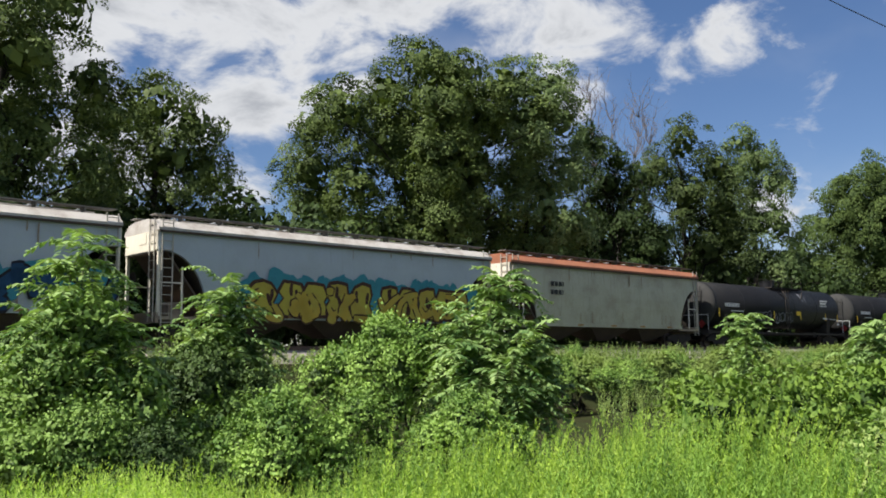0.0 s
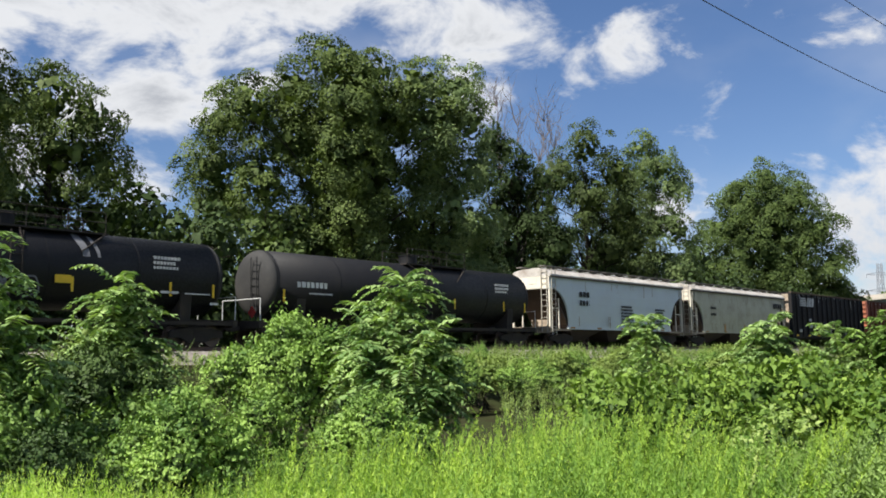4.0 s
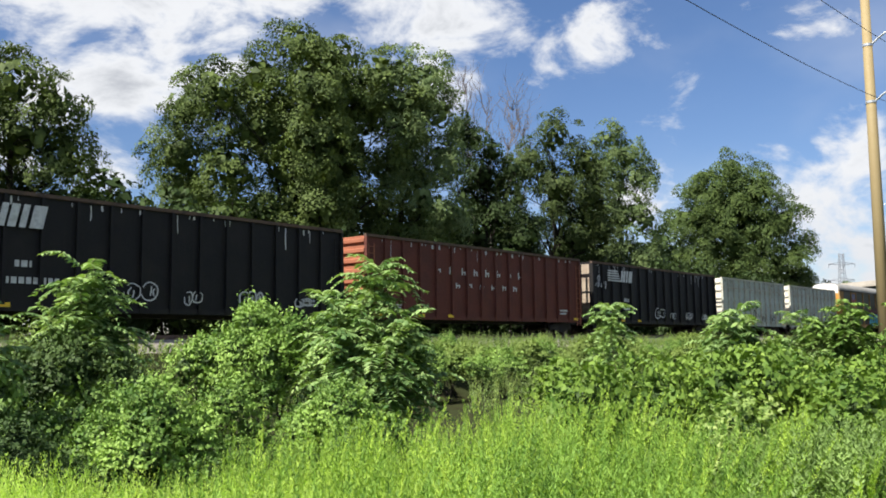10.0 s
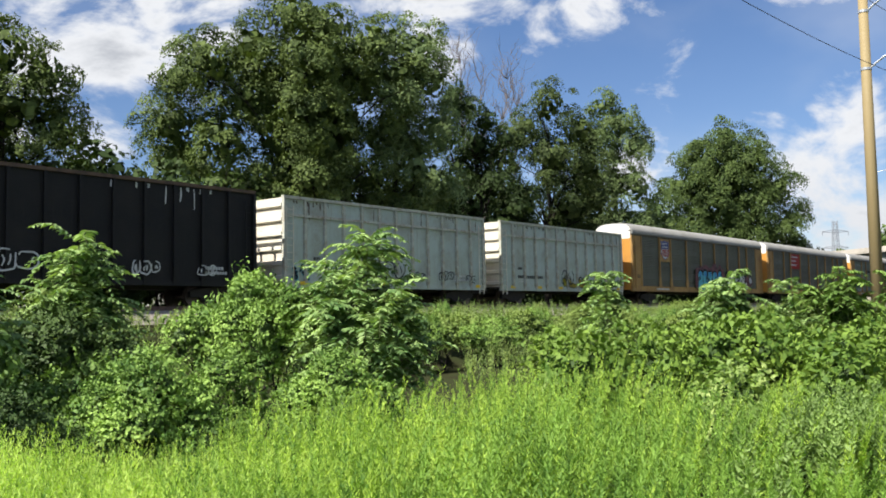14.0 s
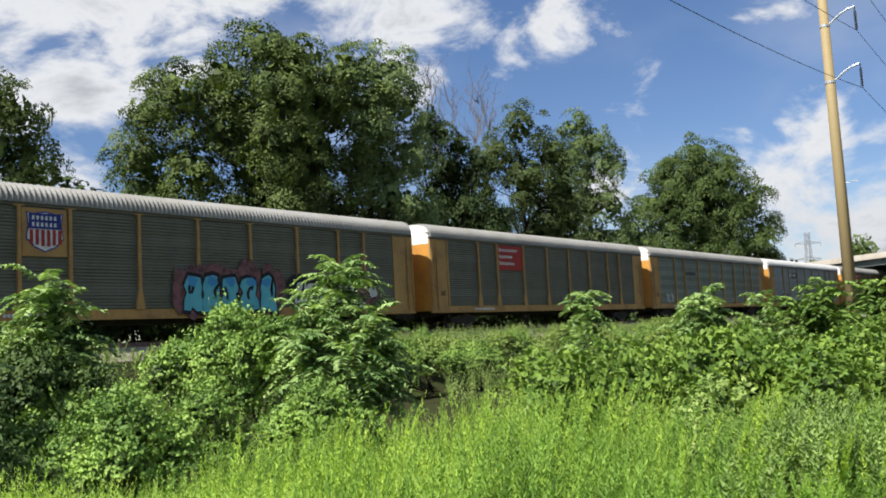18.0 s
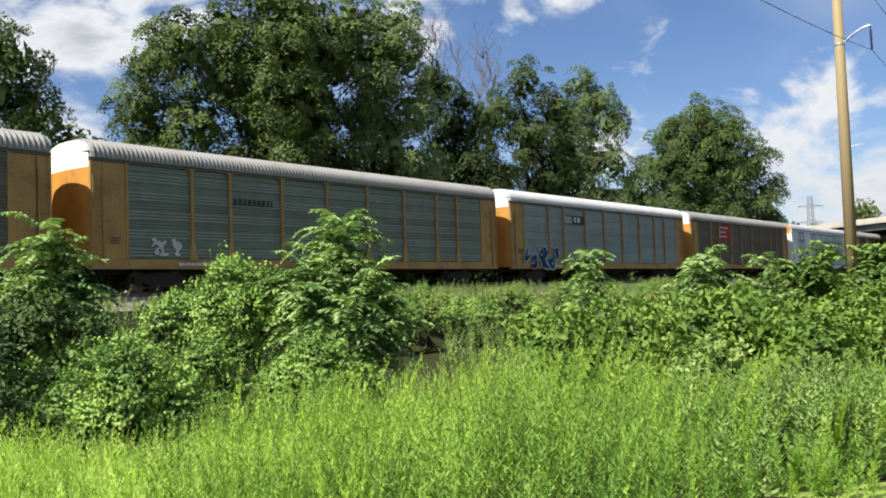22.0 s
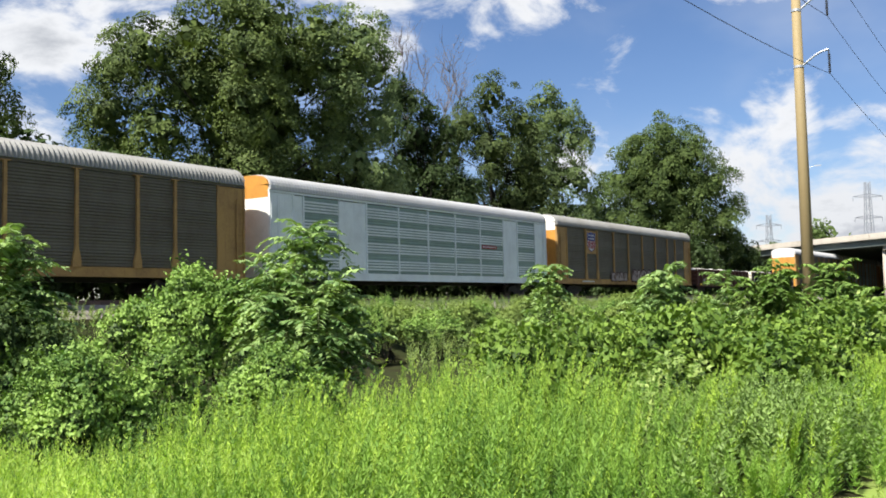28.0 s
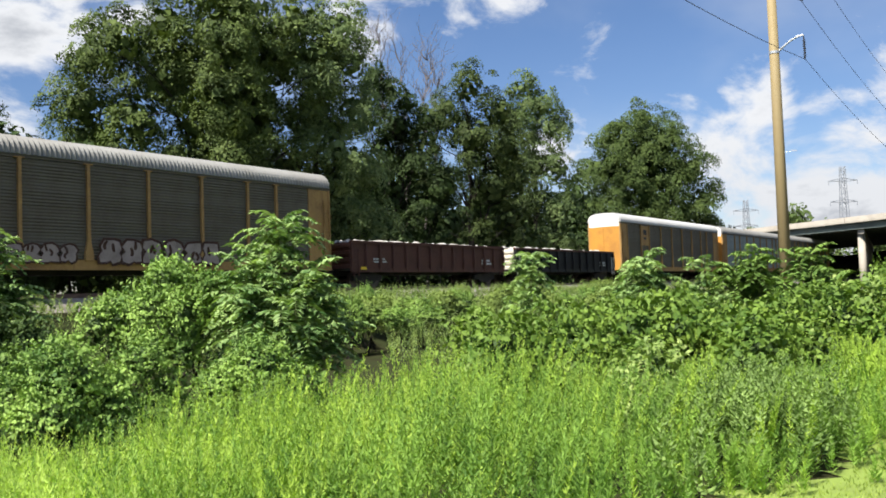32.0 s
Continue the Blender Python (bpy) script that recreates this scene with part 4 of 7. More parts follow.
        piece(("hop_end", tall, round(H, 1)), lambda: boxes((-H, -H + 0.05, -1.44, 1.44, tall - 1.3, zs), (-H - 0.02, -H + 0.02, -0.5, 0.1, tall - 1.0, zs - 0.05)), end, car, "end_sheet", turn=t)
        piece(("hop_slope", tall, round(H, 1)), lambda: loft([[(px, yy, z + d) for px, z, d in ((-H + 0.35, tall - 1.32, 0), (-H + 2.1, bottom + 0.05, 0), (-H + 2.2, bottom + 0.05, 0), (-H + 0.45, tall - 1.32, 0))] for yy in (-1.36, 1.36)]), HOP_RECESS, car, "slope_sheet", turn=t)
        piece(("hop_plat", round(H, 1)), lambda: boxes((-H, -H + 2.3, -1.45, 1.45, 0.98, 1.10), (-H, -H + 0.12, -1.45, 1.45, 0.85, 1.25), (-H + 0.9, -H + 1.5, -0.6, 0.6, 1.1, 1.7)), HOP_DIM, car, "end_platform", turn=t)
        for yy in (-1.4, 1.4):
            piece(("hop_post", tall), lambda: boxes((-0.06, 0.06, -0.05, 0.05, 1.1, tall - 1.2)), end, car, "corner_post", (e * (H - 0.1), yy, 0))
            piece(("hop_brace", tall), lambda: boxes((-0.03, 0.03, -0.03, 0.03, 1.1, tall - 1.9)), end, car, "brace_post", (e * (H - 1.05), yy, 0))
        for yy in (-1.4, 1.4):
            piece(("hop_rail", round(H, 1)), lambda: boxes((-H + 0.1, -H + 1.1, -0.02, 0.02, 2.35, 2.40)), end, car, "grab_rail", (0, yy, 0), turn=t)
        ladder(car, e * (H - 0.38), -1.52, 0.7, tall - 0.1)
        ladder(car, e * (H + 0.06), -1.1 if e < 0 else 1.1, 0.9, tall - 0.1, along="y")
    piece("brake_wheel", lambda: cyl(cyl(bmesh.new(), (0, 0, 0), (0.04, 0, 0), 0.28, 16), (0, 0, 0), (0.15, 0, 0), 0.05), UNDER, car, "brake_wheel", (-H - 0.1, 0.5, 2.6))
    for px in (-0.72, -0.36, -0.02, 0.3, 0.62):
        piece("sill_plate", lambda: boxes((-0.25, 0.25, -0.008, 0.008, -0.05, 0.05)), OCHRE, car, "reflector", (px * H, -1.487, bottom - 0.04), "ochre reflective plate on the sill")
    n = 3
    for i in range(n):
        cx = (i - 1) * (2 * H - 4.4) / n
        ww = (2 * H - 4.6) / n / 2
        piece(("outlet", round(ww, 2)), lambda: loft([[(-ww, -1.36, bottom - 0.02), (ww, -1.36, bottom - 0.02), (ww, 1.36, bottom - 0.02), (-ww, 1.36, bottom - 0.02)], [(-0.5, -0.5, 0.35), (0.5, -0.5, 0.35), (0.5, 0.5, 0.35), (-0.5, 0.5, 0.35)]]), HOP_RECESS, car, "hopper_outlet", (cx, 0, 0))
    gear(car, H, 1.75)
    CARS.append((car, (a + b) / 2 + 0.74))
    return car, H


def tank_car(a, b, label, clean=True):
    x, y = on_track((a + b) / 2, 0)
    car = thing("tank_car", x, y, RAIL, ANG, label, "railway car", "freight cars of the train")
    H = (b - a) / 2 - 0.55
    r, cz, hh = 1.52, 2.88, (b - a) / 2 - 1.0

    def shell(part_of):
        secs = []
        for px, k in part_of:
            secs.append([(px, r * k * math.cos(2 * math.pi * i / 40), cz + r * k * math.sin(2 * math.pi * i / 40)) for i in range(40)])
        return loft(secs)
    part("barrel", shell([(-hh + 0.55, 1), (0, 1), (hh - 0.55, 1)]), TANK_BLACK, car, smooth_it=True)
    for e in (-1, 1):
        rows = [(e * (hh - 0.55 + 0.55 * math.sin(t)), max(math.cos(t), 0.02) ** 0.75) for t in np.linspace(0.0, math.pi / 2, 8)]
        part("tank_head", shell(rows if e > 0 else rows[::-1]), TANK_HEAD, car, "weathered grey dished tank end", smooth_it=True)
    for px in np.linspace(-hh + 0.6, hh - 0.6, 6):
        piece("tank_band", lambda: loft([[(dx, (r + 0.008) * math.cos(2 * math.pi * i / 40), cz + (r + 0.008) * math.sin(2 * math.pi * i / 40)) for i in range(40)] for dx in (-0.03, 0.03)]), TANK_BLACK, car, "weld_band", (float(px), 0, 0))
    part("valve_housing", cyl(cyl(bmesh.new(), (0.6, 0, cz + r - 0.1), (0.6, 0, cz + r + 0.42), 0.5, 20), (0.6, 0, cz + r + 0.42), (0.6, 0, cz + r + 0.47), 0.54, 20), TANK_BLACK, car)
    part("platform", boxes((-0.5, 4.3, -0.98, -0.5, cz + r - 0.12, cz + r - 0.05), (-0.5, 4.3, 0.5, 0.98, cz + r - 0.12, cz + r - 0.05)), UNDER, car)
    for s in (-1, 1):
        rail = bmesh.new()
        for px in (-0.4, 1.15, 2.7, 4.2):
            cyl(rail, (px, s * 0.93, cz + r - 0.1), (px, s * 0.93, cz + r + 0.75), 0.02, 6)
        for zz in (0.35, 0.72):
            cyl(rail, (-0.4, s * 0.93, cz + r + zz), (4.2, s * 0.93, cz + r + zz), 0.018, 6)
        part("platform_rail", rail, UNDER, car)
        for px, lean in ((-0.4, 1.2), (4.2, -1.2), (0.9, 0.0)):   # braces from the platform down the barrel
            part("platform_brace", cyl(bmesh.new(), (px, s * 0.96, cz + r - 0.1), (px + lean, s * 1.42, cz + 0.62), 0.03, 6), UNDER, car)
        part("side_sill", boxes((-H, H, s * 1.38 - 0.05, s * 1.38 + 0.05, 0.88, 1.02)), UNDER, car)
    for e in (-1, 1):
        t = 0 if e < 0 else 180
        piece(("tank_stub", round(H, 1)), lambda: boxes((-H, -H + 3.2, -0.4, 0.4, 0.75, 1.15), (-H, -H + 0.25, -1.45, 1.45, 0.8, 1.12), (-H + 0.2, -H + 0.9, -1.45, 1.45, 1.02, 1.06)), UNDER, car, "end_sill", turn=t)
        piece(("saddle", round(H, 1)), lambda: loft([[(-H + 2.2, -1.25, 0.8), (-H + 2.2, 1.25, 0.8), (-H + 2.2, 1.35, 2.2), (-H + 2.2, -1.35, 2.2)], [(-H + 2.7, -1.25, 0.8), (-H + 2.7, 1.25, 0.8), (-H + 2.7, 1.35, 2.2), (-H + 2.7, -1.35, 2.2)]]), UNDER, car, "tank_saddle", turn=t)
        piece(("tank_grab", round(H, 1)), lambda: cyl(cyl(cyl(bmesh.new(), (-H + 0.1, -1.4, 1.1), (-H + 0.1, -1.4, 2.1), 0.02, 6), (-H + 0.1, 1.4, 1.1), (-H + 0.1, 1.4, 2.1), 0.02, 6), (-H + 0.1, -1.4, 2.1), (-H + 0.1, 1.4, 2.1), 0.02, 6), MARK_WHITE, car, "end_rail", turn=t)
    ladder(car, -hh - 0.06, -0.5, 1.2, 4.0, along="y", mat=TANK_HEAD)
    ladder(car, 0.6, -1.56, 1.0, 4.1, mat=UNDER)
    yf = -1.535
    text_block(car, MARK_WHITE, -hh + 1.6, 2.62, 2.3, 0.36, 1, yf, int(a), 0.7)
    text_block(car, MARK_WHITE, -hh + 2.3, 2.35, 1.7, 0.12, 1, yf, int(a) + 1)
    text_block(car, MARK_WHITE, hh - 3.6, 3.0, 1.3, 0.6, 3, -1.50, int(a) + 2)
    for px in (-hh + 0.8, -1.4, 2.6, hh - 2.9, hh - 0.9):
        bars(car, MARK_YELLOW, [(px, px + 0.1, 2.0, 2.55)], yf, "reflector", "yellow reflective strip")
    if not clean:
        bars(car, MARK_YELLOW, [(2.0, 2.6, 2.3, 2.6)], yf, "placard", "yellow warning placard")
        bars(car, MARK_WHITE, [(hh - 3.3, hh - 2.5, 2.1, 2.2), (hh - 2.2, hh - 1.0, 2.1, 2.15), (hh - 1.0, hh - 0.6, 1.7, 1.8)], yf)
        scrawl(car, -4.2, -1.7, 1.75, 2.55, yf - 0.01, SPRAY_FAINT, 71, 4, 0.07, "sprayed thin grey scrawl")
        scrawl(car, -1.2, 1.4, 1.75, 2.5, yf - 0.01, SPRAY_FAINT, 72, 4, 0.07, "sprayed thin grey scrawl")
        bm = bmesh.new()
        for w, px in ((0.26, 3.1), (0.1, 3.6)):
            vs = []
            for ang in np.linspace(0.3, 1.35, 10):
                vs.append((bm.verts.new((px - w / 2 + 0.1 * math.sin(ang * 5), -(r + 0.012) * math.cos(ang), cz + (r + 0.012) * math.sin(ang))), bm.verts.new((px + w / 2 + 0.12 * math.sin(ang * 4), -(r + 0.012) * math.cos(ang), cz + (r + 0.012) * math.sin(ang)))))
            for p, q2 in zip(vs, vs[1:]):
                bm.faces.new((p[0], p[1], q2[1], q2[0]))
        part("spill_stain", bm, SPRAY_FAINT, car, "pale dried spill down the barrel")
    bm = bmesh.new()
    for cx2, cz2 in ((-hh - 0.02, 0), ):
        pts = [(0, -0.28), (0.28, 0), (0, 0.28), (-0.28, 0)]
        a1 = [bm.verts.new((-H - 0.03, p - 1.0, 1.5 + q2)) for p, q2 in pts]
        bm.faces.new(a1)
        a2 = [bm.verts.new((-H - 0.05, p - 1.0, 1.5 + q2)) for p, q2 in pts]
        bm.faces.new(a2[::-1])
    part("hazard_diamond", bm, MARK_RED, car, "red diamond hazard placard")
    gear(car, H, 1.75)
    CARS.append((car, (a + b) / 2 + 0.6))
    return car, H


def gondola(a, b, label, paint_mat, top=5.06, posts=15, mark="", end_mat=None, band=None, load=False, name="gondola_car", end_ribs=4):
    x, y = on_track((a + b) / 2, 0)
    car = thing(name, x, y, RAIL, ANG, label, "railway car", "freight cars of the train")
    H = (b - a) / 2 - 0.6 - 0.22
    z0 = 0.95
    for s in (-1, 1):
        part("side_sheet", boxes((-H, H, s * 1.4 - 0.02, s * 1.4 + 0.02, z0, top)), paint_mat, car)
        part("top_chord", boxes((-H, H, s * 1.44 - 0.09, s * 1.44 + 0.09, top - 0.06, top + 0.08)), (CHIP_POST if band else GON_EDGE) if not load else GON_RUST, car, "worn rusty top edge")
        part("bottom_chord", boxes((-H, H, s * 1.43 - 0.07, s * 1.43 + 0.07, z0 - 0.12, z0 + 0.10)), paint_mat, car)
        if band:
            part("side_band", boxes((-H, H, s * 1.44 - 0.07, s * 1.44 + 0.07, band - 0.06, band + 0.06)), CHIP_POST, car)
        for i in range(posts + 1):
            px = -H + 0.06 + (2 * H - 0.12) * i / posts
            piece(("gon_post", top), lambda: loft([[(-0.09, -0.1, z0 - 0.1), (0.09, -0.1, z0 - 0.1), (0.09, 0.03, z0 - 0.1), (-0.09, 0.03, z0 - 0.1)], [(-0.08, -0.16, z0 + 0.5), (0.08, -0.16, z0 + 0.5), (0.08, 0.03, z0 + 0.5), (-0.08, 0.03, z0 + 0.5)], [(-0.06, -0.12, top - 0.07), (0.06, -0.12, top - 0.07), (0.06, 0.03, top - 0.07), (-0.06, 0.03, top - 0.07)]]), CHIP_POST if band else paint_mat, car, "side_post", (px, s * 1.43, 0), turn=0 if s < 0 else 180)
    part("floor", boxes((-H, H, -1.38, 1.38, z0, z0 + 0.1), (-H + 0.2, H - 0.2, -0.35, 0.35, 0.7, z0)), UNDER, car)
    em = end_mat or paint_mat
    for e in (-1, 1):
        t = 0 if e < 0 else 180
        if end_ribs > 0:
            step = (top - z0) / (end_ribs * 2)
            piece(("gon_end", top, round(H, 1)), lambda: boxes((-H + 0.10, -H + 0.14, -1.38, 1.38, z0, top)), em, car, "end_sheet", turn=t)
            for i in range(end_ribs * 2):
                piece(("gon_rib", round(H, 1)), lambda: loft([[(-H + 0.10, yy, -0.13), (-H - 0.03, yy, -0.08), (-H - 0.03, yy, 0.08), (-H + 0.10, yy, 0.13)] for yy in (-1.36, 1.36)]), em, car, "end_rib", (0, 0, z0 + (i + 0.5) * step), turn=t)
        else:
            piece(("gon_end2", top, round(H, 1)), lambda: boxes((-H + 0.75, -H + 0.79, -1.38, 1.38, z0, top)), HOP_DIM, car, "end_sheet", turn=t)
            for yy in (-1.33, -0.5, 0.5, 1.33):
                piece(("gon_end_post", top, round(H, 1)), lambda: boxes((-H, -H + 0.14, -0.07, 0.07, z0 - 0.1, top)), em, car, "end_post", (0, yy if e < 0 else -yy, 0), turn=t)
            for zz in (z0, 2.9, top - 0.12):
                piece(("gon_end_beam", round(H, 1)), lambda: boxes((-H + 0.02, -H + 0.12, -1.4, 1.4, 0, 0.14)), em, car, "end_beam", (0, 0, zz), turn=t)
            piece(("gon_end_floor", round(H, 1)), lambda: boxes((-H, -H + 0.75, -1.4, 1.4, z0 - 0.05, z0 + 0.02)), em, car, "end_platform", turn=t)
        ladder(car, e * (H - 0.35), -1.54, 0.6, top - 0.4, mat=em)
    yf = -1.43
    if load:
        rng = np.random.default_rng(int(a))
        n = 60
        bm = bmesh.new()
        g = [[bm.verts.new((-H + 0.3 + (2 * H - 0.6) * i / n, -1.3 + 2.6 * j / 8, top - 0.1 + 0.42 * rng.random() * math.sin(math.pi * (j + 0.5) / 9))) for j in range(9)] for i in range(n + 1)]
        for i in range(n):
            for j in range(8):
                bm.faces.new((g[i][j], g[i + 1][j], g[i + 1][j + 1], g[i][j + 1]))
        part("scrap_load", bm, SCRAP, car, "heap of pale scrap metal")
    for k in ([0.6, 3.6, 6.1, 2 * H - 1.3] if not load else [0.4]):
        bars(car, MARK_YELLOW, [(-H + 0.35 + k, -H + 0.85 + k, z0 + 0.02, z0 + 0.18)], yf - 0.115, "reflector", "yellow reflective plate")
    text_block(car, MARK_WHITE, -H + 2.0, 1.35, 1.2, 0.3, 2, yf - 0.01, int(a) + 5)
    text_block(car, MARK_WHITE, H - 2.8, 1.3, 1.4, 0.4, 2, yf - 0.01, int(a) + 6)
    if mark == "stripes":
        x0 = -H + 2.0
        bars(car, MARK_WHITE, [(x0, x0 + 1.85 - 0.09 * i, 3.84 + 0.17 * i, 3.94 + 0.17 * i) for i in range(5)], yf - 0.165, "logo_stripes", "white painted stripes")
        lg = bmesh.new()
        for k, wd in ((1.86, 0.24), (2.2, 0.3), (2.62, 0.24), (3.0, 0.5)):
            pts = [(k, 3.82), (k + wd, 3.82), (k + wd + 0.18, 4.66), (k + 0.18, 4.66)]
            vs = [lg.verts.new((x0 + px, yf - 0.168, pz)) for px, pz in pts]
            lg.faces.new(vs)
        part("logo", lg, MARK_WHITE, car, "white block logo")
        text_block(car, MARK_WHITE, x0 + 2.6, 2.35, 0.7, 0.38, 1, yf - 0.012, int(a) + 8)
        text_block(car, MARK_WHITE, x0 + 2.2, 1.75, 2.3, 0.38, 1, yf - 0.012, int(a) + 9)
    elif mark == "spaced":
        rows = []
        r3 = random.Random(7)
        for n, left, low, tall in ((8, 5.6, 3.4, 0.46), (6, 7.3, 2.64, 0.36)):
            for i in range(n):         # each worn sign is two broken uprights
                px = -H + left + i * 1.12
                cut = low + tall * r3.uniform(0.25, 0.6)
                rows += [(px, px + 0.1, low, low + tall * r3.uniform(0.8, 1.0)), (px + 0.26, px + 0.36, low + tall * r3.uniform(0, 0.2), cut + 0.1), (px + 0.1, px + 0.26, cut, cut + 0.08)]
        bars(car, MARK_WHITE, rows, yf - 0.012, "lettering", "faded widely spaced white lettering")
        tagged(bars(car, MARK_WHITE, [(-H + 5.2 + k, -H + 5.2 + k + 0.14, top - 0.35, top - 0.12) for k in (0, 0.6, 4.5, 4.9, 7.6, 8.7)], yf - 0.01, "scuffs", "pale scuff marks"), kind="stuff")
    elif mark == "numbers":
        text_block(car, MARK_BLACK, -H + 1.9, 2.1, 0.5, 0.25, 1, yf - 0.012, int(a) + 8)
        text_block(car, MARK_BLACK, -H + 1.9, 1.55, 3.2, 0.3, 1, yf - 0.012, int(a) + 9)
    if not load:
        r2 = random.Random(int(a) + 3)
        bm = bmesh.new()
        for _ in range(26):            # pale runs below the top edge
            px, ln = r2.uniform(-H + 0.3, H - 0.3), r2.choice((0.15, 0.2, 0.3, 0.9)) * r2.uniform(0.6, 1.3)
            stroke(bm, [(px, top - 0.1), (px + r2.uniform(-0.03, 0.03), top - 0.1 - ln / 2), (px + r2.uniform(-0.04, 0.04), top - 0.1 - ln)], r2.uniform(0.03, 0.1), yf - 0.004)
        tagged(part("scuff_run", bm, MARK_WHITE if band is None else GON_EDGE, car, "pale scuffed runs" if band is None else "rust runs"), kind="stuff")
        if mark != "spaced":           # sprayed outlines low on the side, in uneven groups
            ink, lab = (SPRAY_WHITE, "sprayed thin white outlines") if band is None else (SPRAY_BLACK, "sprayed thin black outlines")
            for n, (u, w, tall, loops) in enumerate(((-0.12, 1.6, 0.95, 2), (0.16, 0.9, 0.55, 2), (0.42, 1.3, 0.7, 3), (0.7, 1.0, 0.5, 2))):
                px = u * H + r2.uniform(-0.5, 0.5)
                scrawl(car, px, px + w, 1.25, 1.25 + tall * r2.uniform(0.8, 1.1), yf - 0.17, ink, int(a) + 30 + n, loops, 0.06, lab)
    gear(car, H, 1.9)
    CARS.append((car, (a + b) / 2 + 0.82))
    return car, H


# ---- the train: its cars in order ----
SPEED = 12.44
CARS = []
car, H = hopper(-5.8, 13.5, "pale blue-grey covered hopper car with blue graffiti", HOP_BLUE, HOP_ROOF, HOP_END, seams=1)
graffiti(car, -1.0, 8.3, 1.25, 2.85, -1.565, SPRAY_TEAL, SPRAY_NAVY, SPRAY_BLACK, 41, 6, "sprayed dark blue shapes")
car, H = hopper(13.5, 32.7, "pale blue-grey covered hopper car with yellow and teal graffiti", HOP_BLUE, HOP_ROOF, HOP_END, seams=1)
block_graffiti(car, -4.9, 1.2, 1.1, 2.85, -1.565, SPRAY_TEAL, SPRAY_YELLOW, SPRAY_BROWN, None, 42, 5, "sprayed yellow swollen shapes")
graffiti(car, -4.8, 1.1, 1.05, 2.6, -1.585, None, SPRAY_OCHRE, SPRAY_BROWN, 45, 5, "sprayed orange-yellow bands")
block_graffiti(car, 1.7, 7.2, 1.1, 2.85, -1.565, SPRAY_TEAL, SPRAY_YELLOW, SPRAY_BROWN, None, 44, 5, "sprayed yellow swollen shapes")
graffiti(car, 1.8, 7.1, 1.05, 2.6, -1.585, None, SPRAY_OCHRE, SPRAY_BROWN, 46, 5, "sprayed orange-yellow bands")
car, H = hopper(32.7, 51.7, "cream covered hopper car with rusty red roof", HOP_CREAM, RUST_ROOF, HOP_END)
text_block(car, MARK_BLACK, -H + 3.1, 2.7, 1.3, 0.9, 2, -1.565, 3, 0.55)
tank_car(51.7, 72.8, "black tank car with white scrawl and pale spill", clean=False)
tank_car(72.8, 94.4, "black tank car with grey weathered end")
car, H = hopper(94.4, 113.2, "clean pale blue covered hopper car", HOP_PALE, HOP_ROOF, HOP_END, seams=1)
text_block(car, MARK_BLACK, -H + 3.2, 2.5, 1.4, 1.1, 2, -1.565, 13, 0.6)
text_block(car, MARK_BLACK, -0.4, 1.5, 1.8, 1.3, 6, -1.55, 14)
text_block(car, MARK_BLACK, 4.3, 1.5, 1.4, 1.2, 6, -1.55, 15)
car, H = hopper(113.2, 133.2, "cream covered hopper car with bold black lettering", HOP_CREAM, HOP_ROOF, HOP_END, seams=9)
text_block(car, MARK_BLACK, -H + 3.2, 2.3, 1.0, 1.0, 2, -1.565, 23, 0.4)
bars(car, MARK_BLACK, [(H - 2.8 + 0.5 * i, H - 2.8 + 0.5 * i + 0.36, 3.36, 3.82) for i in range(4)], -1.555, "lettering", "bold black block lettering")
for px in (-3.6, 0.2, 3.4):
    bars(car, ORANGE, [(px, px + 0.18, 1.25, 1.8)], -1.50, "reflector", "orange reflective strip")
gondola(133.2, 155.5, "tall black high-sided gondola car with white striped logo", GON_BLACK, mark="stripes", end_ribs=0)
gondola(155.5, 177.8, "tall red-brown gondola car with faded white lettering", GON_RED, mark="spaced", end_mat=RIB_ORANGE)
car, H = gondola(177.8, 200.2, "tall black gondola car with white logo and scrawls", GON_BLACK, mark="stripes", end_ribs=0)
graffiti(car, -H + 0.4, -H + 1.9, 3.3, 4.3, -1.46, None, SPRAY_WHITE, SPRAY_BLACK, 91, 3)
car, H = gondola(200.2, 217.3, "pale green-grey high-sided gondola car with rust streaks", CHIP_GREY, top=5.04, posts=12, mark="numbers", band=4.22, end_ribs=3, end_mat=HOP_END)
graffiti(car, -H + 0.6, -H + 1.6, 1.2, 2.2, -1.46, None, SPRAY_BLACK, SPRAY_BLUE, 92, 2)
car, H = gondola(217.3, 234.2, "pale green-grey high-sided gondola car with rust streaks", CHIP_GREY, top=5.04, posts=12, mark="numbers", band=4.22, end_ribs=3, end_mat=HOP_END)
graffiti(car, -0.6, 2.2, 1.15, 1.7, -1.46, None, SPRAY_YELLOW, SPRAY_BLACK, 93, 4)
car, H = autorack(234.2, 262.6, "grey autorack car with ochre posts, painted shield and graffiti", RACK_GREY, sign="shield")
block_graffiti(car, -1.9, 3.3, 1.0, 3.0, -1.62, SPRAY_PLUM, SPRAY_BLUE, SPRAY_BLACK, SPRAY_DEEP, 51, 5, "sprayed bright blue swollen shapes")
block_graffiti(car, 4.4, 8.6, 1.35, 2.7, -1.62, SPRAY_BLACK, SPRAY_WHITE, SPRAY_BLACK, None, 52, 5, "sprayed white swollen shapes")
graffiti(car, 8.8, 10.2, 1.3, 2.5, -1.64, SPRAY_PLUM, SPRAY_WHITE, SPRAY_BLACK, 58, 1)
autorack(262.6, 291.3, "grey autorack car with ochre posts and red sign", RACK_GREY, sign="red")
car, H = autorack(291.3, 320.3, "green-grey autorack car with ochre posts and dark lettering", RACK_GREEN, sign="name")
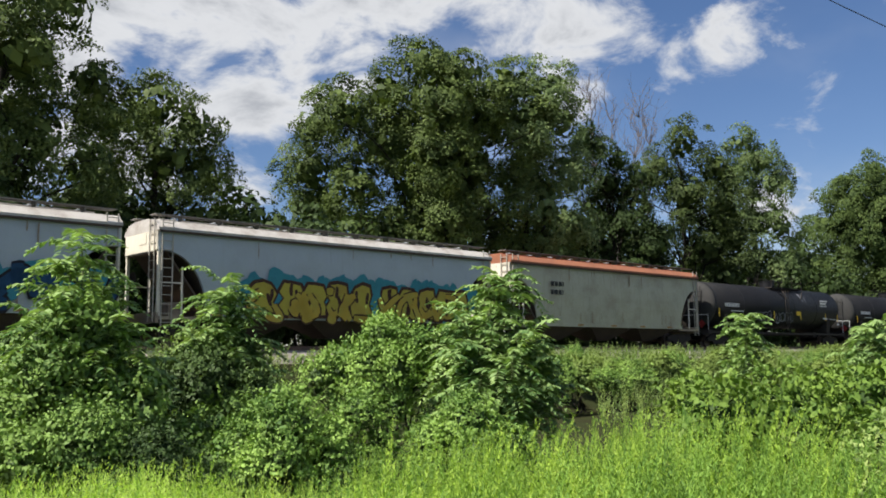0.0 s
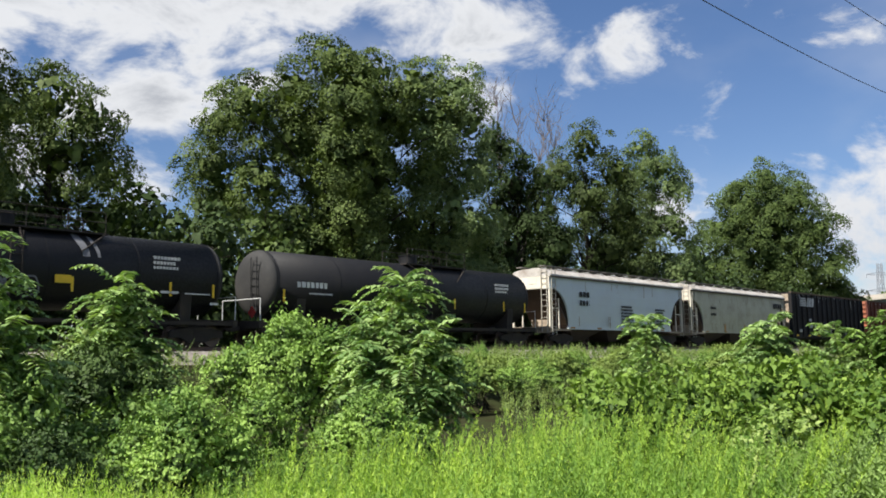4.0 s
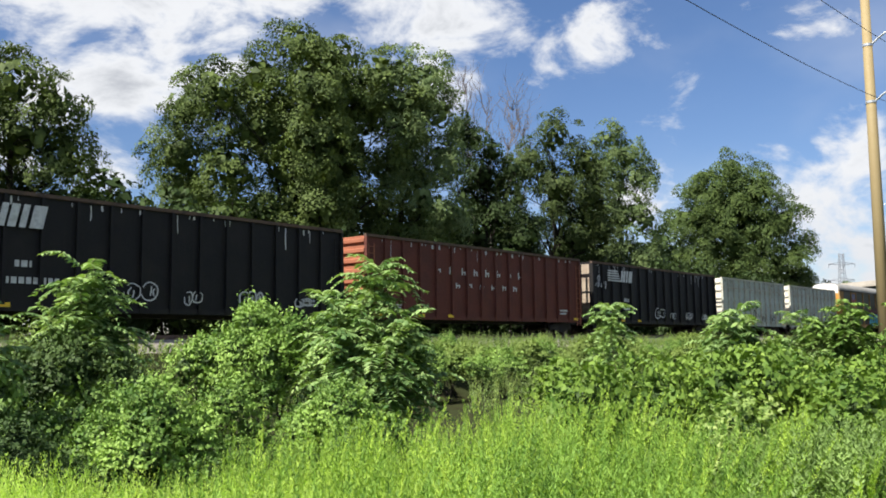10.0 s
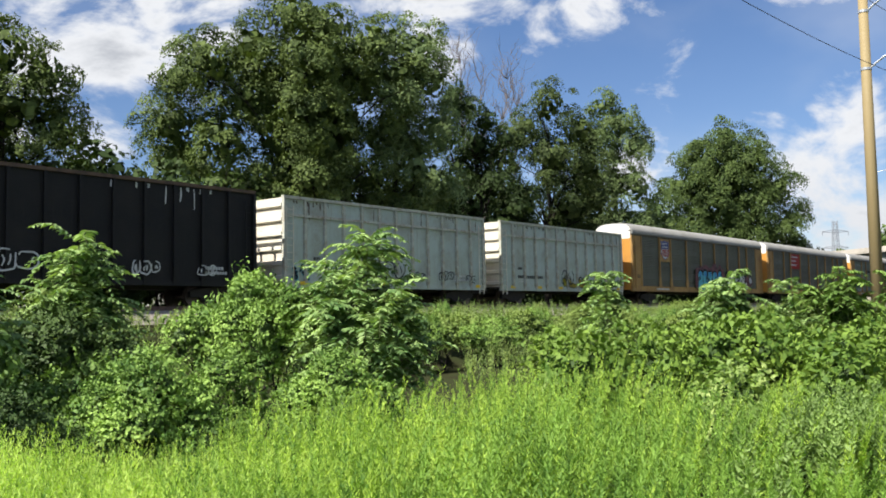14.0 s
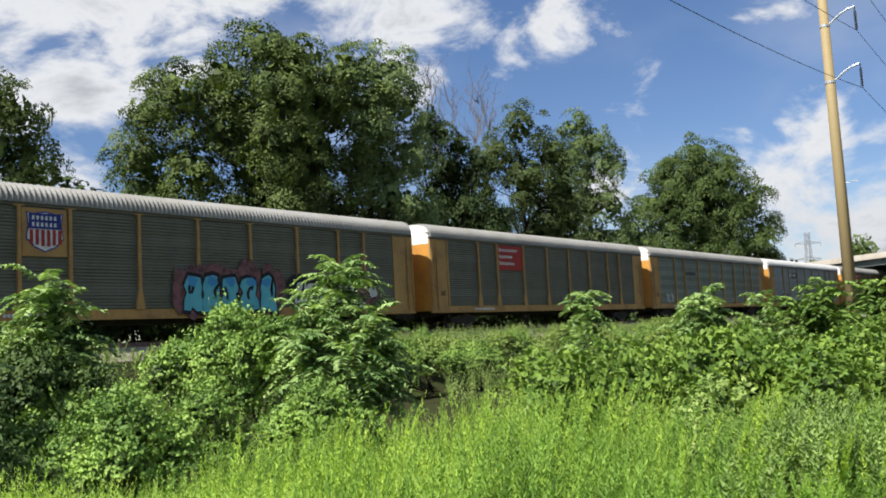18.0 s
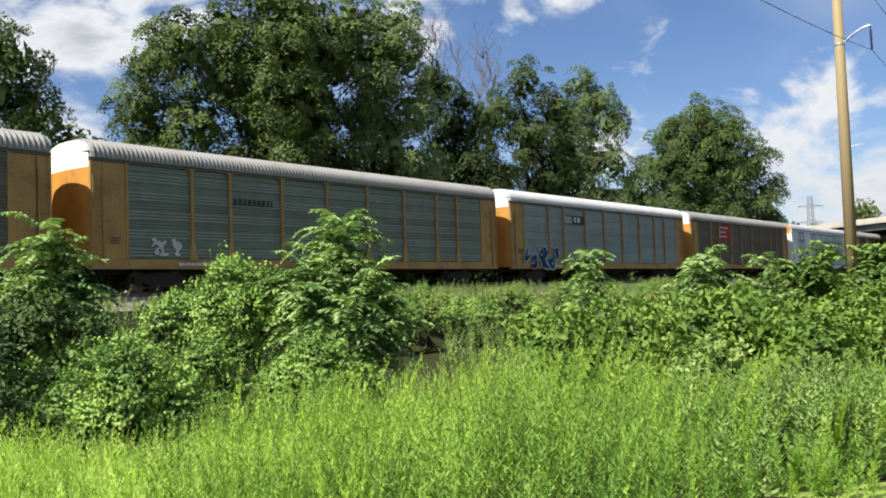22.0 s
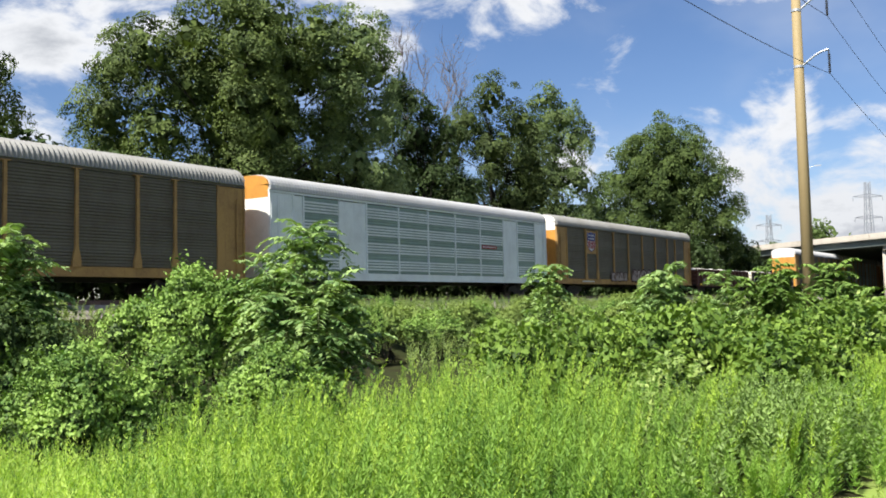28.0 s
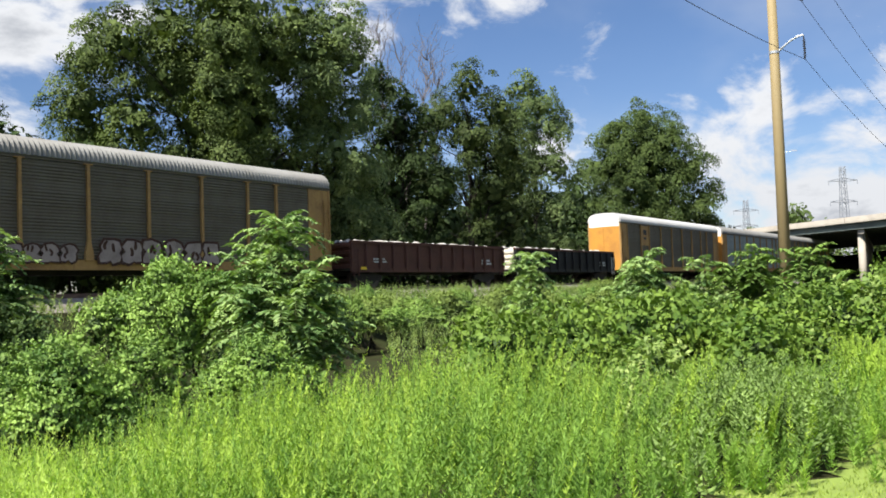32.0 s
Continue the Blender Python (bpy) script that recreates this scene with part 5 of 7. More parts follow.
graffiti(car, -H + 2.7, -H + 4.2, 1.5, 2.3, -1.53, None, SPRAY_WHITE, SPRAY_FAINT, 57, 3, "small sprayed white scrawl")
car, H = autorack(320.3, 348.9, "blue-grey autorack car with dark graffiti near its end", RACK_BLUE, sign="patch", roof=ROOF_WHITE)
graffiti(car, -12.0, -7.6, 1.0, 2.5, -1.62, None, SPRAY_NAVY, SPRAY_WHITE, 53, 4, "sprayed dark navy letters")
autorack(348.9, 377.3, "brown-grey autorack car with ochre posts and red sign", RACK_BROWN, sign="red")
autorack(377.3, 405.9, "white autorack car with louvred green-grey panels", RACK_WHITE, RACK_WHITE, roof=ROOF_WHITE, ribbed="fine", white_car=True, end_low=WHITE, end_top=ORANGE)
car, H = autorack(405.9, 434.5, "brown-grey autorack car with painted shield and pale graffiti", RACK_BROWN, sign="shield")
block_graffiti(car, -4.6, -1.6, 1.15, 2.0, -1.62, None, SPRAY_DUSTY, SPRAY_BROWN, None, 54, 4, "sprayed pale swollen shapes")
block_graffiti(car, -0.6, 5.8, 1.1, 2.3, -1.62, None, SPRAY_DUSTY, SPRAY_BROWN, None, 55, 6, "sprayed pale swollen shapes")
gondola(434.5, 452.4, "low rusty brown gondola car loaded with scrap", GON_RUST, top=2.5, posts=13, load=True, name="low_gondola_car", end_ribs=2)
gondola(452.4, 471.0, "low dark gondola car loaded with scrap", GON_BLACK, top=2.5, posts=13, load=True, name="low_gondola_car", end_ribs=2, end_mat=HOP_END)
autorack(471.0, 499.6, "brown-grey autorack car with bright orange and white end", RACK_BROWN, sign="tag", roof=ROOF_WHITE)
autorack(499.6, 528.2, "blue-grey autorack car with ochre posts", RACK_BLUE)
autorack(528.2, 556.8, "grey autorack car with ochre posts", RACK_GREY)

# ---- pole, wires, overpass ----
def rod(bm, a, b, r0, r1=None, sides=10):
    a, b = Vector(a), Vector(b)
    d = b - a
    m = Matrix.Translation((a + b) / 2) @ d.to_track_quat("Z", "Y").to_matrix().to_4x4()
    bmesh.ops.create_cone(bm, cap_ends=True, segments=sides, radius1=r0, radius2=r0 if r1 is None else r1, depth=d.length, matrix=m)
    return bm


# poles stand in a line beside the track, with wires on davit arms
LINE_Q, POLE_S, SPAN = OFF - 11.09, 45.0, 75.0


def utility_pole(s, label):
    x, y = on_track(s, LINE_Q)
    z = float(ground_z(x, y))
    pole = thing("utility_pole", x, y, z, ANG - 90, label, "pole", "poles along the track")
    top = EYE + 18.6 - z
    part("shaft", rod(bmesh.new(), (0, 0, -0.3), (0, 0, top), 0.30, 0.19, 16), POLEWOOD, pole, smooth_it=True)
    for i in range(3):
        part("band", rod(bmesh.new(), (0, 0, EYE + 11.05 - z + 2.75 * i - 0.06), (0, 0, EYE + 11.05 - z + 2.75 * i + 0.06), 0.25 - 0.012 * i, None, 16), GALV, pole)
        ze = EYE + 11.05 - z + 2.75 * i
        arm = bmesh.new()
        pts = [(0.15 + 1.23 * u, 0, ze + 0.62 * math.sin(u * math.pi / 2)) for u in (0, 0.25, 0.5, 0.75, 1)]
        for p0, p1 in zip(pts, pts[1:]):
            rod(arm, p0, p1, 0.05, 0.045, 8)
        part("arm", arm, GALV, pole, "curved grey steel arm")
        ins = rod(bmesh.new(), (1.38, 0, ze + 0.6), (1.40, 0, ze - 0.55), 0.03, None, 8)
        for j in range(9):
            rod(ins, (1.39, 0, ze + 0.38 - 0.1 * j), (1.39, 0, ze + 0.34 - 0.1 * j), 0.065, None, 10)
        part("insulator", ins, CABLE, pole, "dark ribbed insulator string")
    return pole


utility_pole(POLE_S, "tall tan laminated wood utility pole with curved arms")
utility_pole(POLE_S + SPAN, "tall tan wood utility pole farther down the line")
utility_pole(POLE_S - SPAN, "tall tan wood utility pole behind the viewer")


def wire(h, q, sag, s0, s1):
    pts = []
    for i in range(25):
        u = i / 24
        x, y = on_track(s0 + (s1 - s0) * u, q)
        pts.append((x, y, EYE + h - sag * 4 * u * (1 - u), 0.013))
    v, f = tubes([pts], 6)
    tagged(link("overhead_wire", mesh_np("overhead_wire", v, f), CABLE), "thin black overhead wire between poles", "wire", "overhead wires")


for i in range(3):
    for k in (-1, 0, 1, 2):
        wire(10.5 + 2.75 * i, LINE_Q + 1.40, 1.9, POLE_S + (k - 1) * SPAN, POLE_S + k * SPAN)


# ---- highway overpass ----
def overpass():
    # near edge runs from the far side of the track towards the right of the lawn
    ax, ay = 85.1, 127.1
    dx, dy = 3.9, -28.3
    turn = math.degrees(math.atan2(dy, dx))
    br = thing("highway_overpass", ax, ay, EYE, turn, "concrete highway overpass on round columns over the track", "bridge")
    # deck made extra wide to deepen the shade underneath
    L0, L1, W = -60.0, 95.0, 58.0
    top = 9.0
    # local x along the edge towards the lawn, local y to the right of view, away from the eye
    part("deck", boxes((L0, L1, 0.3, W, top - 0.86, top - 0.6)), CONCRETE, br)
    for yy in (0.0, W):
        part("parapet", prism([(yy - 0.05, top - 0.86), (yy + 0.42, top - 0.86), (yy + 0.42, top - 0.6), (yy + 0.28, top - 0.4), (yy + 0.24, top), (yy + 0.02, top), (yy - 0.05, top - 0.6)], L0, L1), CONCRETE, br, "pale tan concrete parapet")
    for k in range(18):
        yy = 0.7 + (W - 1.4) * k / 17
        part("girder", boxes((L0, L1, yy - 0.02, yy + 0.02, top - 1.78, top - 0.87), (L0, L1, yy - 0.24, yy + 0.24, top - 1.83, top - 1.76), (L0, L1, yy - 0.2, yy + 0.2, top - 0.91, top - 0.864)), GIRDER, br, "green-grey steel girder")
    # piers stand skewed, in line with the track
    lean = -0.93
    for lx in (-40.0, -4.6, 13.2, 52.0, 84.0):
        y0, y1 = 0.9, W - 0.9
        part("pier_cap", loft([[(lx + lean * (yy - 1.8) - 0.6, yy, top - 2.5), (lx + lean * (yy - 1.8) + 0.6, yy, top - 2.5), (lx + lean * (yy - 1.8) + 0.6, yy, top - 1.84), (lx + lean * (yy - 1.8) - 0.6, yy, top - 1.84)] for yy in (y0, y1)]), CONCRETE, br)
        for k in range(7):
            yy = 1.8 + (W - 3.6) * k / 6
            cx = lx + lean * (yy - 1.8)
            part("column", rod(bmesh.new(), (cx, yy, -3.0), (cx, yy, top - 2.49), 0.52, None, 20), CONCRETE, br, smooth_it=True)
    part("abutment", boxes((L0 - 2, L0 + 1, -1, W + 1, -4, top - 1.9)), CONCRETE, br)
    # walls added to close the view; their dark colour stands for shade
    part("retaining_wall", boxes((5.0, L1, 21.0, 22.0, -4, top - 0.9)), EARTH, br, "added retaining wall, shade put into its dark colour")
    part("retaining_wall", boxes((L0, -24.0, 21.0, 22.0, -4, top - 0.9)), EARTH, br, "added retaining wall, shade put into its dark colour")
    for lx in range(int(L0), int(L1), 12):
        part("deck_joint", boxes((lx, lx + 0.06, -0.06, -0.045, top - 0.8, top - 0.02)), STEEL, br)


overpass()
# earth bank added to close the far side under the overpass, shade in its colour
x, y = place(41, 190)
bank = bmesh.new()
bmesh.ops.create_grid(bank, x_segments=40, y_segments=8, size=1.0)
for vtx in bank.verts:
    u, w = vtx.co.x, vtx.co.y
    vtx.co = (u * 70, w * 12, (w + 1) * 3.6 + 0.4 * math.sin(u * 23) * math.sin(w * 5))
me = bpy.data.meshes.new("earth_bank")
bank.to_mesh(me)
bank.free()
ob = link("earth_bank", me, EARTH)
ob.matrix_basis = pose(x, y, -0.3, 0, 0, -41)
tagged(ob, "added earth bank beyond the overpass, shade put into its colour", "bank", kind="structure")


def lattice_tower(az, dist, h):
    x, y = place(az, dist)
    tw = thing("transmission_tower", x, y, 0, -az + 20, "distant grey steel lattice transmission tower", "tower", "distant transmission towers")
    half = lambda z: 1.7 * (1 - z / h) ** 1.3 + 0.8
    legs = [(sx, sy) for sx in (-1, 1) for sy in (-1, 1)]
    for sx, sy in legs:
        zs = [h * i / 8 for i in range(9)]
        v, f = tubes([[(sx * half(z), sy * half(z), z, 0.15) for z in zs]], 4)
        link("leg", mesh_np("leg", v, f), TOWER, tw)
    for i in range(12):
        z0, z1 = h * i / 12, h * (i + 1) / 12
        for s in (-1, 1):
            for p0, p1 in (((-half(z0), s * half(z0), z0), (half(z1), s * half(z1), z1)), ((half(z0), s * half(z0), z0), (-half(z1), s * half(z1), z1)), ((s * half(z0), -half(z0), z0), (s * half(z1), half(z1), z1))):
                part("brace", rod(bmesh.new(), p0, p1, 0.08, None, 4), TOWER, tw)
    for k, (zz, w) in enumerate(((h * 0.7, 5.0), (h * 0.88, 5.4))):
        bm = bmesh.new()
        for s in (-1, 1):
            rod(bm, (0, 0, zz + 0.9), (s * w, 0, zz), 0.13, None, 4)
            rod(bm, (0, 0, zz - 0.4), (s * w, 0, zz), 0.13, None, 4)
            rod(bm, (s * w, 0, zz), (s * w, 0, zz - 1.6), 0.1, None, 6)
        part("cross_arm", bm, TOWER, tw)


lattice_tower(31.6, 420, 38)
lattice_tower(37.0, 380, 45)

# street lamp on the overpass, its post in line with the utility pole
x, y = place(33.75, 170)
sl = thing("street_lamp", x, y, EYE + 8.0, -33.75, "grey street lamp on the overpass", "street lamp")
part("post", rod(bmesh.new(), (0, 0, 0), (0, 0, 14.7), 0.1, 0.06, 10), GALV, sl)
part("bracket", rod(bmesh.new(), (0, 0, 14.6), (1.7, 0, 14.9), 0.035, None, 8), GALV, sl)
part("lamp_head", boxes((1.6, 2.6, -0.14, 0.14, 14.84, 14.98)), GALV, sl)
# white box trailer standing under the overpass
x, y = place(43.3, 118)
tr = thing("box_trailer", x, y, float(ground_z(x, y)), -10, "white box trailer parked under the overpass", "trailer")
part("body", boxes((-1.3, 8.0, -1.25, 1.25, 1.2, 5.2)), WHITE, tr)
part("chassis", boxes((-1.2, 7.9, -0.5, 0.5, 0.95, 1.2)), UNDER, tr)
for wx in (5.4, 6.7):
    for wy in (-1.1, 1.1):
        part("wheel", rod(bmesh.new(), (wx, wy - 0.14, 0.5), (wx, wy + 0.14, 0.5), 0.5, None, 18), UNDER, tr)
part("landing_leg", boxes((0.6, 0.75, -0.7, -0.55, 0, 1.0), (0.6, 0.75, 0.55, 0.7, 0, 1.0)), UNDER, tr)

# ---- trees ----
def limb_path(a, b, r0, r1, rng, n=6, wob=0.06):
    a, b = np.array(a, float), np.array(b, float)
    t = np.linspace(0, 1, n)[:, None]
    length = np.linalg.norm(b - a)
    p = a + (b - a) * t
    p[1:-1] += rng.normal(0, wob * length, (n - 2, 3))
    p[:, 2] += 0.10 * length * np.sin(t[:, 0] * math.pi)
    return np.hstack([p, r0 + (r1 - r0) * t])


def cupped(base, face, length, width, rng):
    """Pointed leaves that hang across a facing direction, so that a clump is lit as a rounded body."""
    n = len(base)
    face = unit(face)
    way = unit(np.cross(face, rng.normal(0, 1, (n, 3))) + np.array([0, 0, -0.35]))
    side = unit(np.cross(way, face))
    L, W = np.broadcast_to(length, n)[:, None], np.broadcast_to(width, n)[:, None]
    mid = base + face * W * 0.12
    v = np.stack([base - way * L * 0.45, mid + side * W / 2, base + way * L * 0.55 - face * L * 0.1, mid - side * W / 2], 1).reshape(-1, 3)
    return v, np.arange(4 * n).reshape(n, 4)


def pad_crown(lobes, rng, leaf, density, size=1.0, per=62, wide=0.62):
    """Crown of leafy pads: each lobe (x, y, z, r) carries domed sprays that face outward and up, with gaps between them."""
    cen, nrm, rad = [], [], []
    for x, y, z, r in lobes:
        m = max(5, int(density * 0.5 * r * r))
        e = rng.normal(0, 1, (m, 3)) * np.array([1, 1, 0.95])
        e[:, 2] += 0.2
        e = unit(e)
        reach = r * rng.uniform(0.66, 1.04, m)
        cen.append(np.array([x, y, z]) + e * reach[:, None] * rng.uniform(0.85, 1.15, 3))
        nrm.append(unit(e * 0.8 + np.array([0, 0, 0.6]) + rng.normal(0, 0.28, (m, 3))))
        rad.append(size * rng.uniform(0.5, 1.15, m))
    cen, nrm, rad = np.concatenate(cen), np.concatenate(nrm), np.concatenate(rad)
    k = np.maximum(10, (per * (rad / size / 0.55) ** 1.7).astype(int))
    i = np.repeat(np.arange(len(cen)), k)
    n = len(i)
    u = unit(np.cross(nrm, rng.normal(0, 1, nrm.shape)))
    w = np.cross(nrm, u)
    a, rho = rng.uniform(0, 2 * math.pi, n), np.sqrt(rng.random(n)) * rng.uniform(0.75, 1.2, n)
    edge = u[i] * np.cos(a)[:, None] * 1.25 + w[i] * np.sin(a)[:, None] * 0.85
    pos = cen[i] + rad[i][:, None] * (edge * rho[:, None] + nrm[i] * (rng.normal(0, 0.13, n) - 0.62 * rho * rho)[:, None])
    face = nrm[i] + edge * (0.9 * rho)[:, None] + rng.normal(0, 0.36, (n, 3))
    L = leaf * rng.uniform(0.6, 1.35, n)
    v, f = cupped(pos, face, L, L * wide, rng)
    # oversized leaves added deep inside each lobe to stop light and sky
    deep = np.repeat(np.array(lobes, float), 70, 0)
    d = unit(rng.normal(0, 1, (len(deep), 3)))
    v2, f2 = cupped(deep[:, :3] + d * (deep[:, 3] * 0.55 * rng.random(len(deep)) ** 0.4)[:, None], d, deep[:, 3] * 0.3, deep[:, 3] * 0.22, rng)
    return np.concatenate([v, v2]), np.concatenate([f, f2 + len(v)])


def tree(name, az, dist, height, lobes, label, mat, seed, leaf=0.235, trunk=0.28, density=570, lean=0.0, category="tree", group="", bark=None, z0=None):
    """Tree of trunk, limbs and crown; lobes are (across, away, height above foot, radius)."""
    rng = np.random.default_rng(seed)
    x, y = place(az, dist)
    foot = float(ground_z(x, y)) if z0 is None else z0
    root = thing(name, x, y, foot - 0.05, -az, label, category, group)
    if density > 200:
        lobes = [(lx * 1.01, ly, lz, r * 1.05) for lx, ly, lz, r in lobes]
    top = max(l[2] for l in lobes)
    if density > 200:                  # upper boughs overhang the lower ones
        lobes = [(lx, ly - 5.0 * (lz / top - 0.55) * max(1.0, r / 2.4), lz, r * (0.92 + 0.1 * lz / top)) for lx, ly, lz, r in lobes]
    paths = []
    mx = float(np.mean([l[0] for l in lobes]))
    tip = (mx * 0.4 + lean, 0.0, top * 0.93)
    tr = limb_path((0, 0, -0.3), tip, trunk, trunk * 0.15, rng, 9, 0.012)
    for lx, ly, lz, r in lobes:
        k = min(7, max(1, int(lz / top * 8 * 0.55)))
        st = tr[k]
        limb = limb_path(st[:3], (lx, ly, lz), st[3] * 0.38, 0.02, rng)
        v, f = tubes([limb], 5)
        link("limb", mesh_np("limb", v, f), bark or BARK, root)
        for j in range(3):
            e = np.array([lx, ly, lz]) + unit(rng.normal(0, 1, 3)) * r * 0.8
            paths.append(limb_path(limb[3 + j % 3][:3], e, 0.03 + trunk * 0.05, 0.01, rng, 5))
    v, f = tubes([tr], 9)
    link("trunk", mesh_np("trunk", v, f), bark or BARK, root)
    v, f = tubes(paths, 4)
    tagged(link("twig_mass", mesh_np("twig_mass", v, f), bark or BARK, root), kind="stuff")
    wide = max(abs(l[0] - mx) for l in lobes)
    inside = [(mx * 0.8, 0.8, top * k, wide * 0.42) for k in (0.3, 0.48, 0.66, 0.8)] if wide > 2 else []
    if density > 200:
        v, f = pad_crown(list(lobes) + inside, rng, leaf * 0.76, density / 100, size=leaf / 0.235, per=88)
    else:
        v, f = pad_crown(list(lobes) + inside, rng, leaf, density / 30, size=leaf / 0.36, per=18)
    link("crown", mesh_np("crown", v, f), mat, root)
    return root


def lobe_ring(rng, w, h0, h1, n, r):
    """Random lobes filling an egg of half-width w between two heights."""
    rows = []
    for i in range(n):
        t = (i + 0.5) / n
        z = h0 + (h1 - h0) * t
        ww = w * math.sin(math.pi * (0.18 + 0.75 * t)) ** 0.7
        a = i * 2.4 + rng.random()
        rr = ww * math.sqrt(rng.random() * 0.8 + 0.1)
        rows.append((rr * math.cos(a), rr * math.sin(a), z, r * rng.uniform(0.75, 1.2)))
    return rows


# the great oak: lobes read across from its foot
tree("oak_tree", 0.4, 58, 22,
     [(-8.8, 0, 12.8, 2.5), (-6.6, -1, 16.2, 2.4), (-8.6, 1, 9.6, 2.6), (-5.8, -2, 11.6, 2.7), (-9.4, 0, 6.6, 2.6), (-4.6, 0, 14.4, 2.5), (-9.0, 1, 11.0, 2.4), (-8.3, 0, 15.8, 2.2),
      (-4.0, 0, 17.6, 2.3), (-1.7, -1, 19.1, 2.2), (0.9, 0, 18.5, 2.3), (3.2, 0, 17.7, 2.2), (-3.4, 1, 15.6, 2.7), (-0.6, -2, 16.6, 2.7), (2.6, 1, 15.8, 2.6), (4.8, 0, 15.8, 2.2),
      (4.6, 1, 12.4, 2.4), (-5.0, 1, 7.6, 2.8), (5.0, 2, 8.4, 2.6), (-8.8, 0, 3.8, 2.5), (4.5, 1, 4.4, 2.6), (-11.2, 0, 5.6, 1.7), (-12.0, 0, 3.6, 2.0)]
     + lobe_ring(np.random.default_rng(77), 4.2, 3.6, 16.5, 17, 2.6),
     "tall broad oak with a dense dark green crown", LEAF_OAK, 1, trunk=0.34)
tree("ash_tree", 5.0, 60, 20,
     [(0.2, 0, 18.2, 2.0), (1.8, 0, 17.8, 2.1), (2.7, 0, 15.8, 2.0), (0.6, -1, 15.0, 2.2), (2.9, 0, 13.0, 2.1), (-0.6, 0, 12.0, 2.1), (1.6, -1, 10.2, 2.3), (3.4, 0, 9.2, 2.0), (0, 0, 7.4, 2.4), (2.6, 0, 6.0, 2.4), (4.2, 0, 5.2, 2.0), (0.5, 0, 4.0, 2.4)],
     "slender ash with a lighter feathery green crown", LEAF_ASH, 2, trunk=0.3, density=640)
tree("oak_tree", -18.0, 52, 16, [(0, 0, 14.4, 2.1), (1.9, 0, 13.4, 1.9), (-2.0, 0, 13.4, 2.1), (2.6, 0, 11.0, 2.0), (0.6, -1, 11.4, 2.4), (-2.6, 0, 10.4, 2.4), (2.4, 0, 8.2, 2.3), (-1.6, 0, 7.4, 2.6), (3.8, 0, 6.2, 1.8), (-3.6, 0, 5.6, 2.4), (2.8, 0, 4.2, 2.3), (0, 0, 4.0, 2.6)],
     "rounded oak with a dense dark green crown", LEAF_OAK, 3, trunk=0.34)
tree("oak_tree", -27.6, 46, 22, [(0, 0, 18.9, 2.8), (3.2, 0, 17.2, 2.2), (-3.5, 0, 17.0, 3.2), (1.6, -1, 14.6, 2.7), (4.6, 0, 14.0, 1.9), (-2.4, 0, 12.6, 3.2), (2.2, 0, 11.2, 2.6), (4.8, 0, 10.4, 1.9), (0, 0, 8.4, 3), (3.2, 0, 7.0, 2.5), (-4, 0, 8, 3.2), (0, 0, 4.6, 2.8), (3.6, 0, 3.9, 2.4), (5.6, 0, 6.8, 1.8)],
     "tall oak with a ragged dark green crown", LEAF_OAK, 4, trunk=0.42)
tree("ivy_clad_tree", 10.3, 68, 16, [(-1.6, 0, 16.4, 1.3), (-2.2, 0, 13.6, 1.6), (-0.6, 0, 16.0, 1.4), (0.9, 0, 15.0, 1.5), (2.2, 0, 13.6, 1.4), (0.2, 0, 13.4, 1.8), (-0.9, 0, 11.6, 2.0), (1.3, 0, 10.6, 2.1), (-0.8, 0, 8.6, 2.3), (1.6, 0, 7.2, 2.4), (-1.4, 0, 5.4, 2.6), (1.4, 0, 4.2, 2.6), (-2.6, 0, 9.6, 2.2), (-2.8, 0, 6.6, 2.4), (3.4, 0, 9.0, 2.2), (3.6, 0, 6.0, 2.4)],
     "slim dark tree clad in ivy below bare branches", LEAF_DARK, 15, trunk=0.22, density=640)
tree("locust_tree", 14.8, 76, 16, [(0.3, 0, 17.6, 2.2), (-1.8, 0, 15.6, 2.2), (2.6, 0, 15.4, 2.2), (-3.2, 0, 13.0, 2.4), (0.4, -1, 13.4, 2.8), (3.2, 0, 12.6, 2.5), (-2.4, 0, 9.8, 2.8), (1.8, 0, 9.6, 2.8), (4.2, 0, 10.0, 2.2), (-3.4, 0, 7.4, 2.3), (3.4, 0, 7.0, 2.4), (0, 0, 5.6, 2.7), (-2.6, 0, 4.2, 2.4), (2.8, 0, 4.0, 2.4)],
     "broad tree with a dark green rounded crown", LEAF_LOCUST, 5, trunk=0.34)
tree("locust_tree", 18.9, 88, 15, [(-0.5, 0, 20.0, 1.9), (1.0, 0, 18.2, 2.2), (-1.8, 0, 17.2, 2.3), (2.2, 0, 16.2, 2.2), (-3.0, 0, 14.6, 2.2), (0, 0, 12.8, 2.7), (2.4, 0, 12.2, 2.2), (-2.8, 0, 12.4, 2.2), (-1, 0, 9, 2.6), (2.0, 0, 8.2, 2.5), (0, 0, 5.5, 2.8), (3.0, 0, 5.0, 2.4)],
     "slim tree with an open green crown", LEAF_ASH, 6, trunk=0.28, density=480, leaf=0.27)
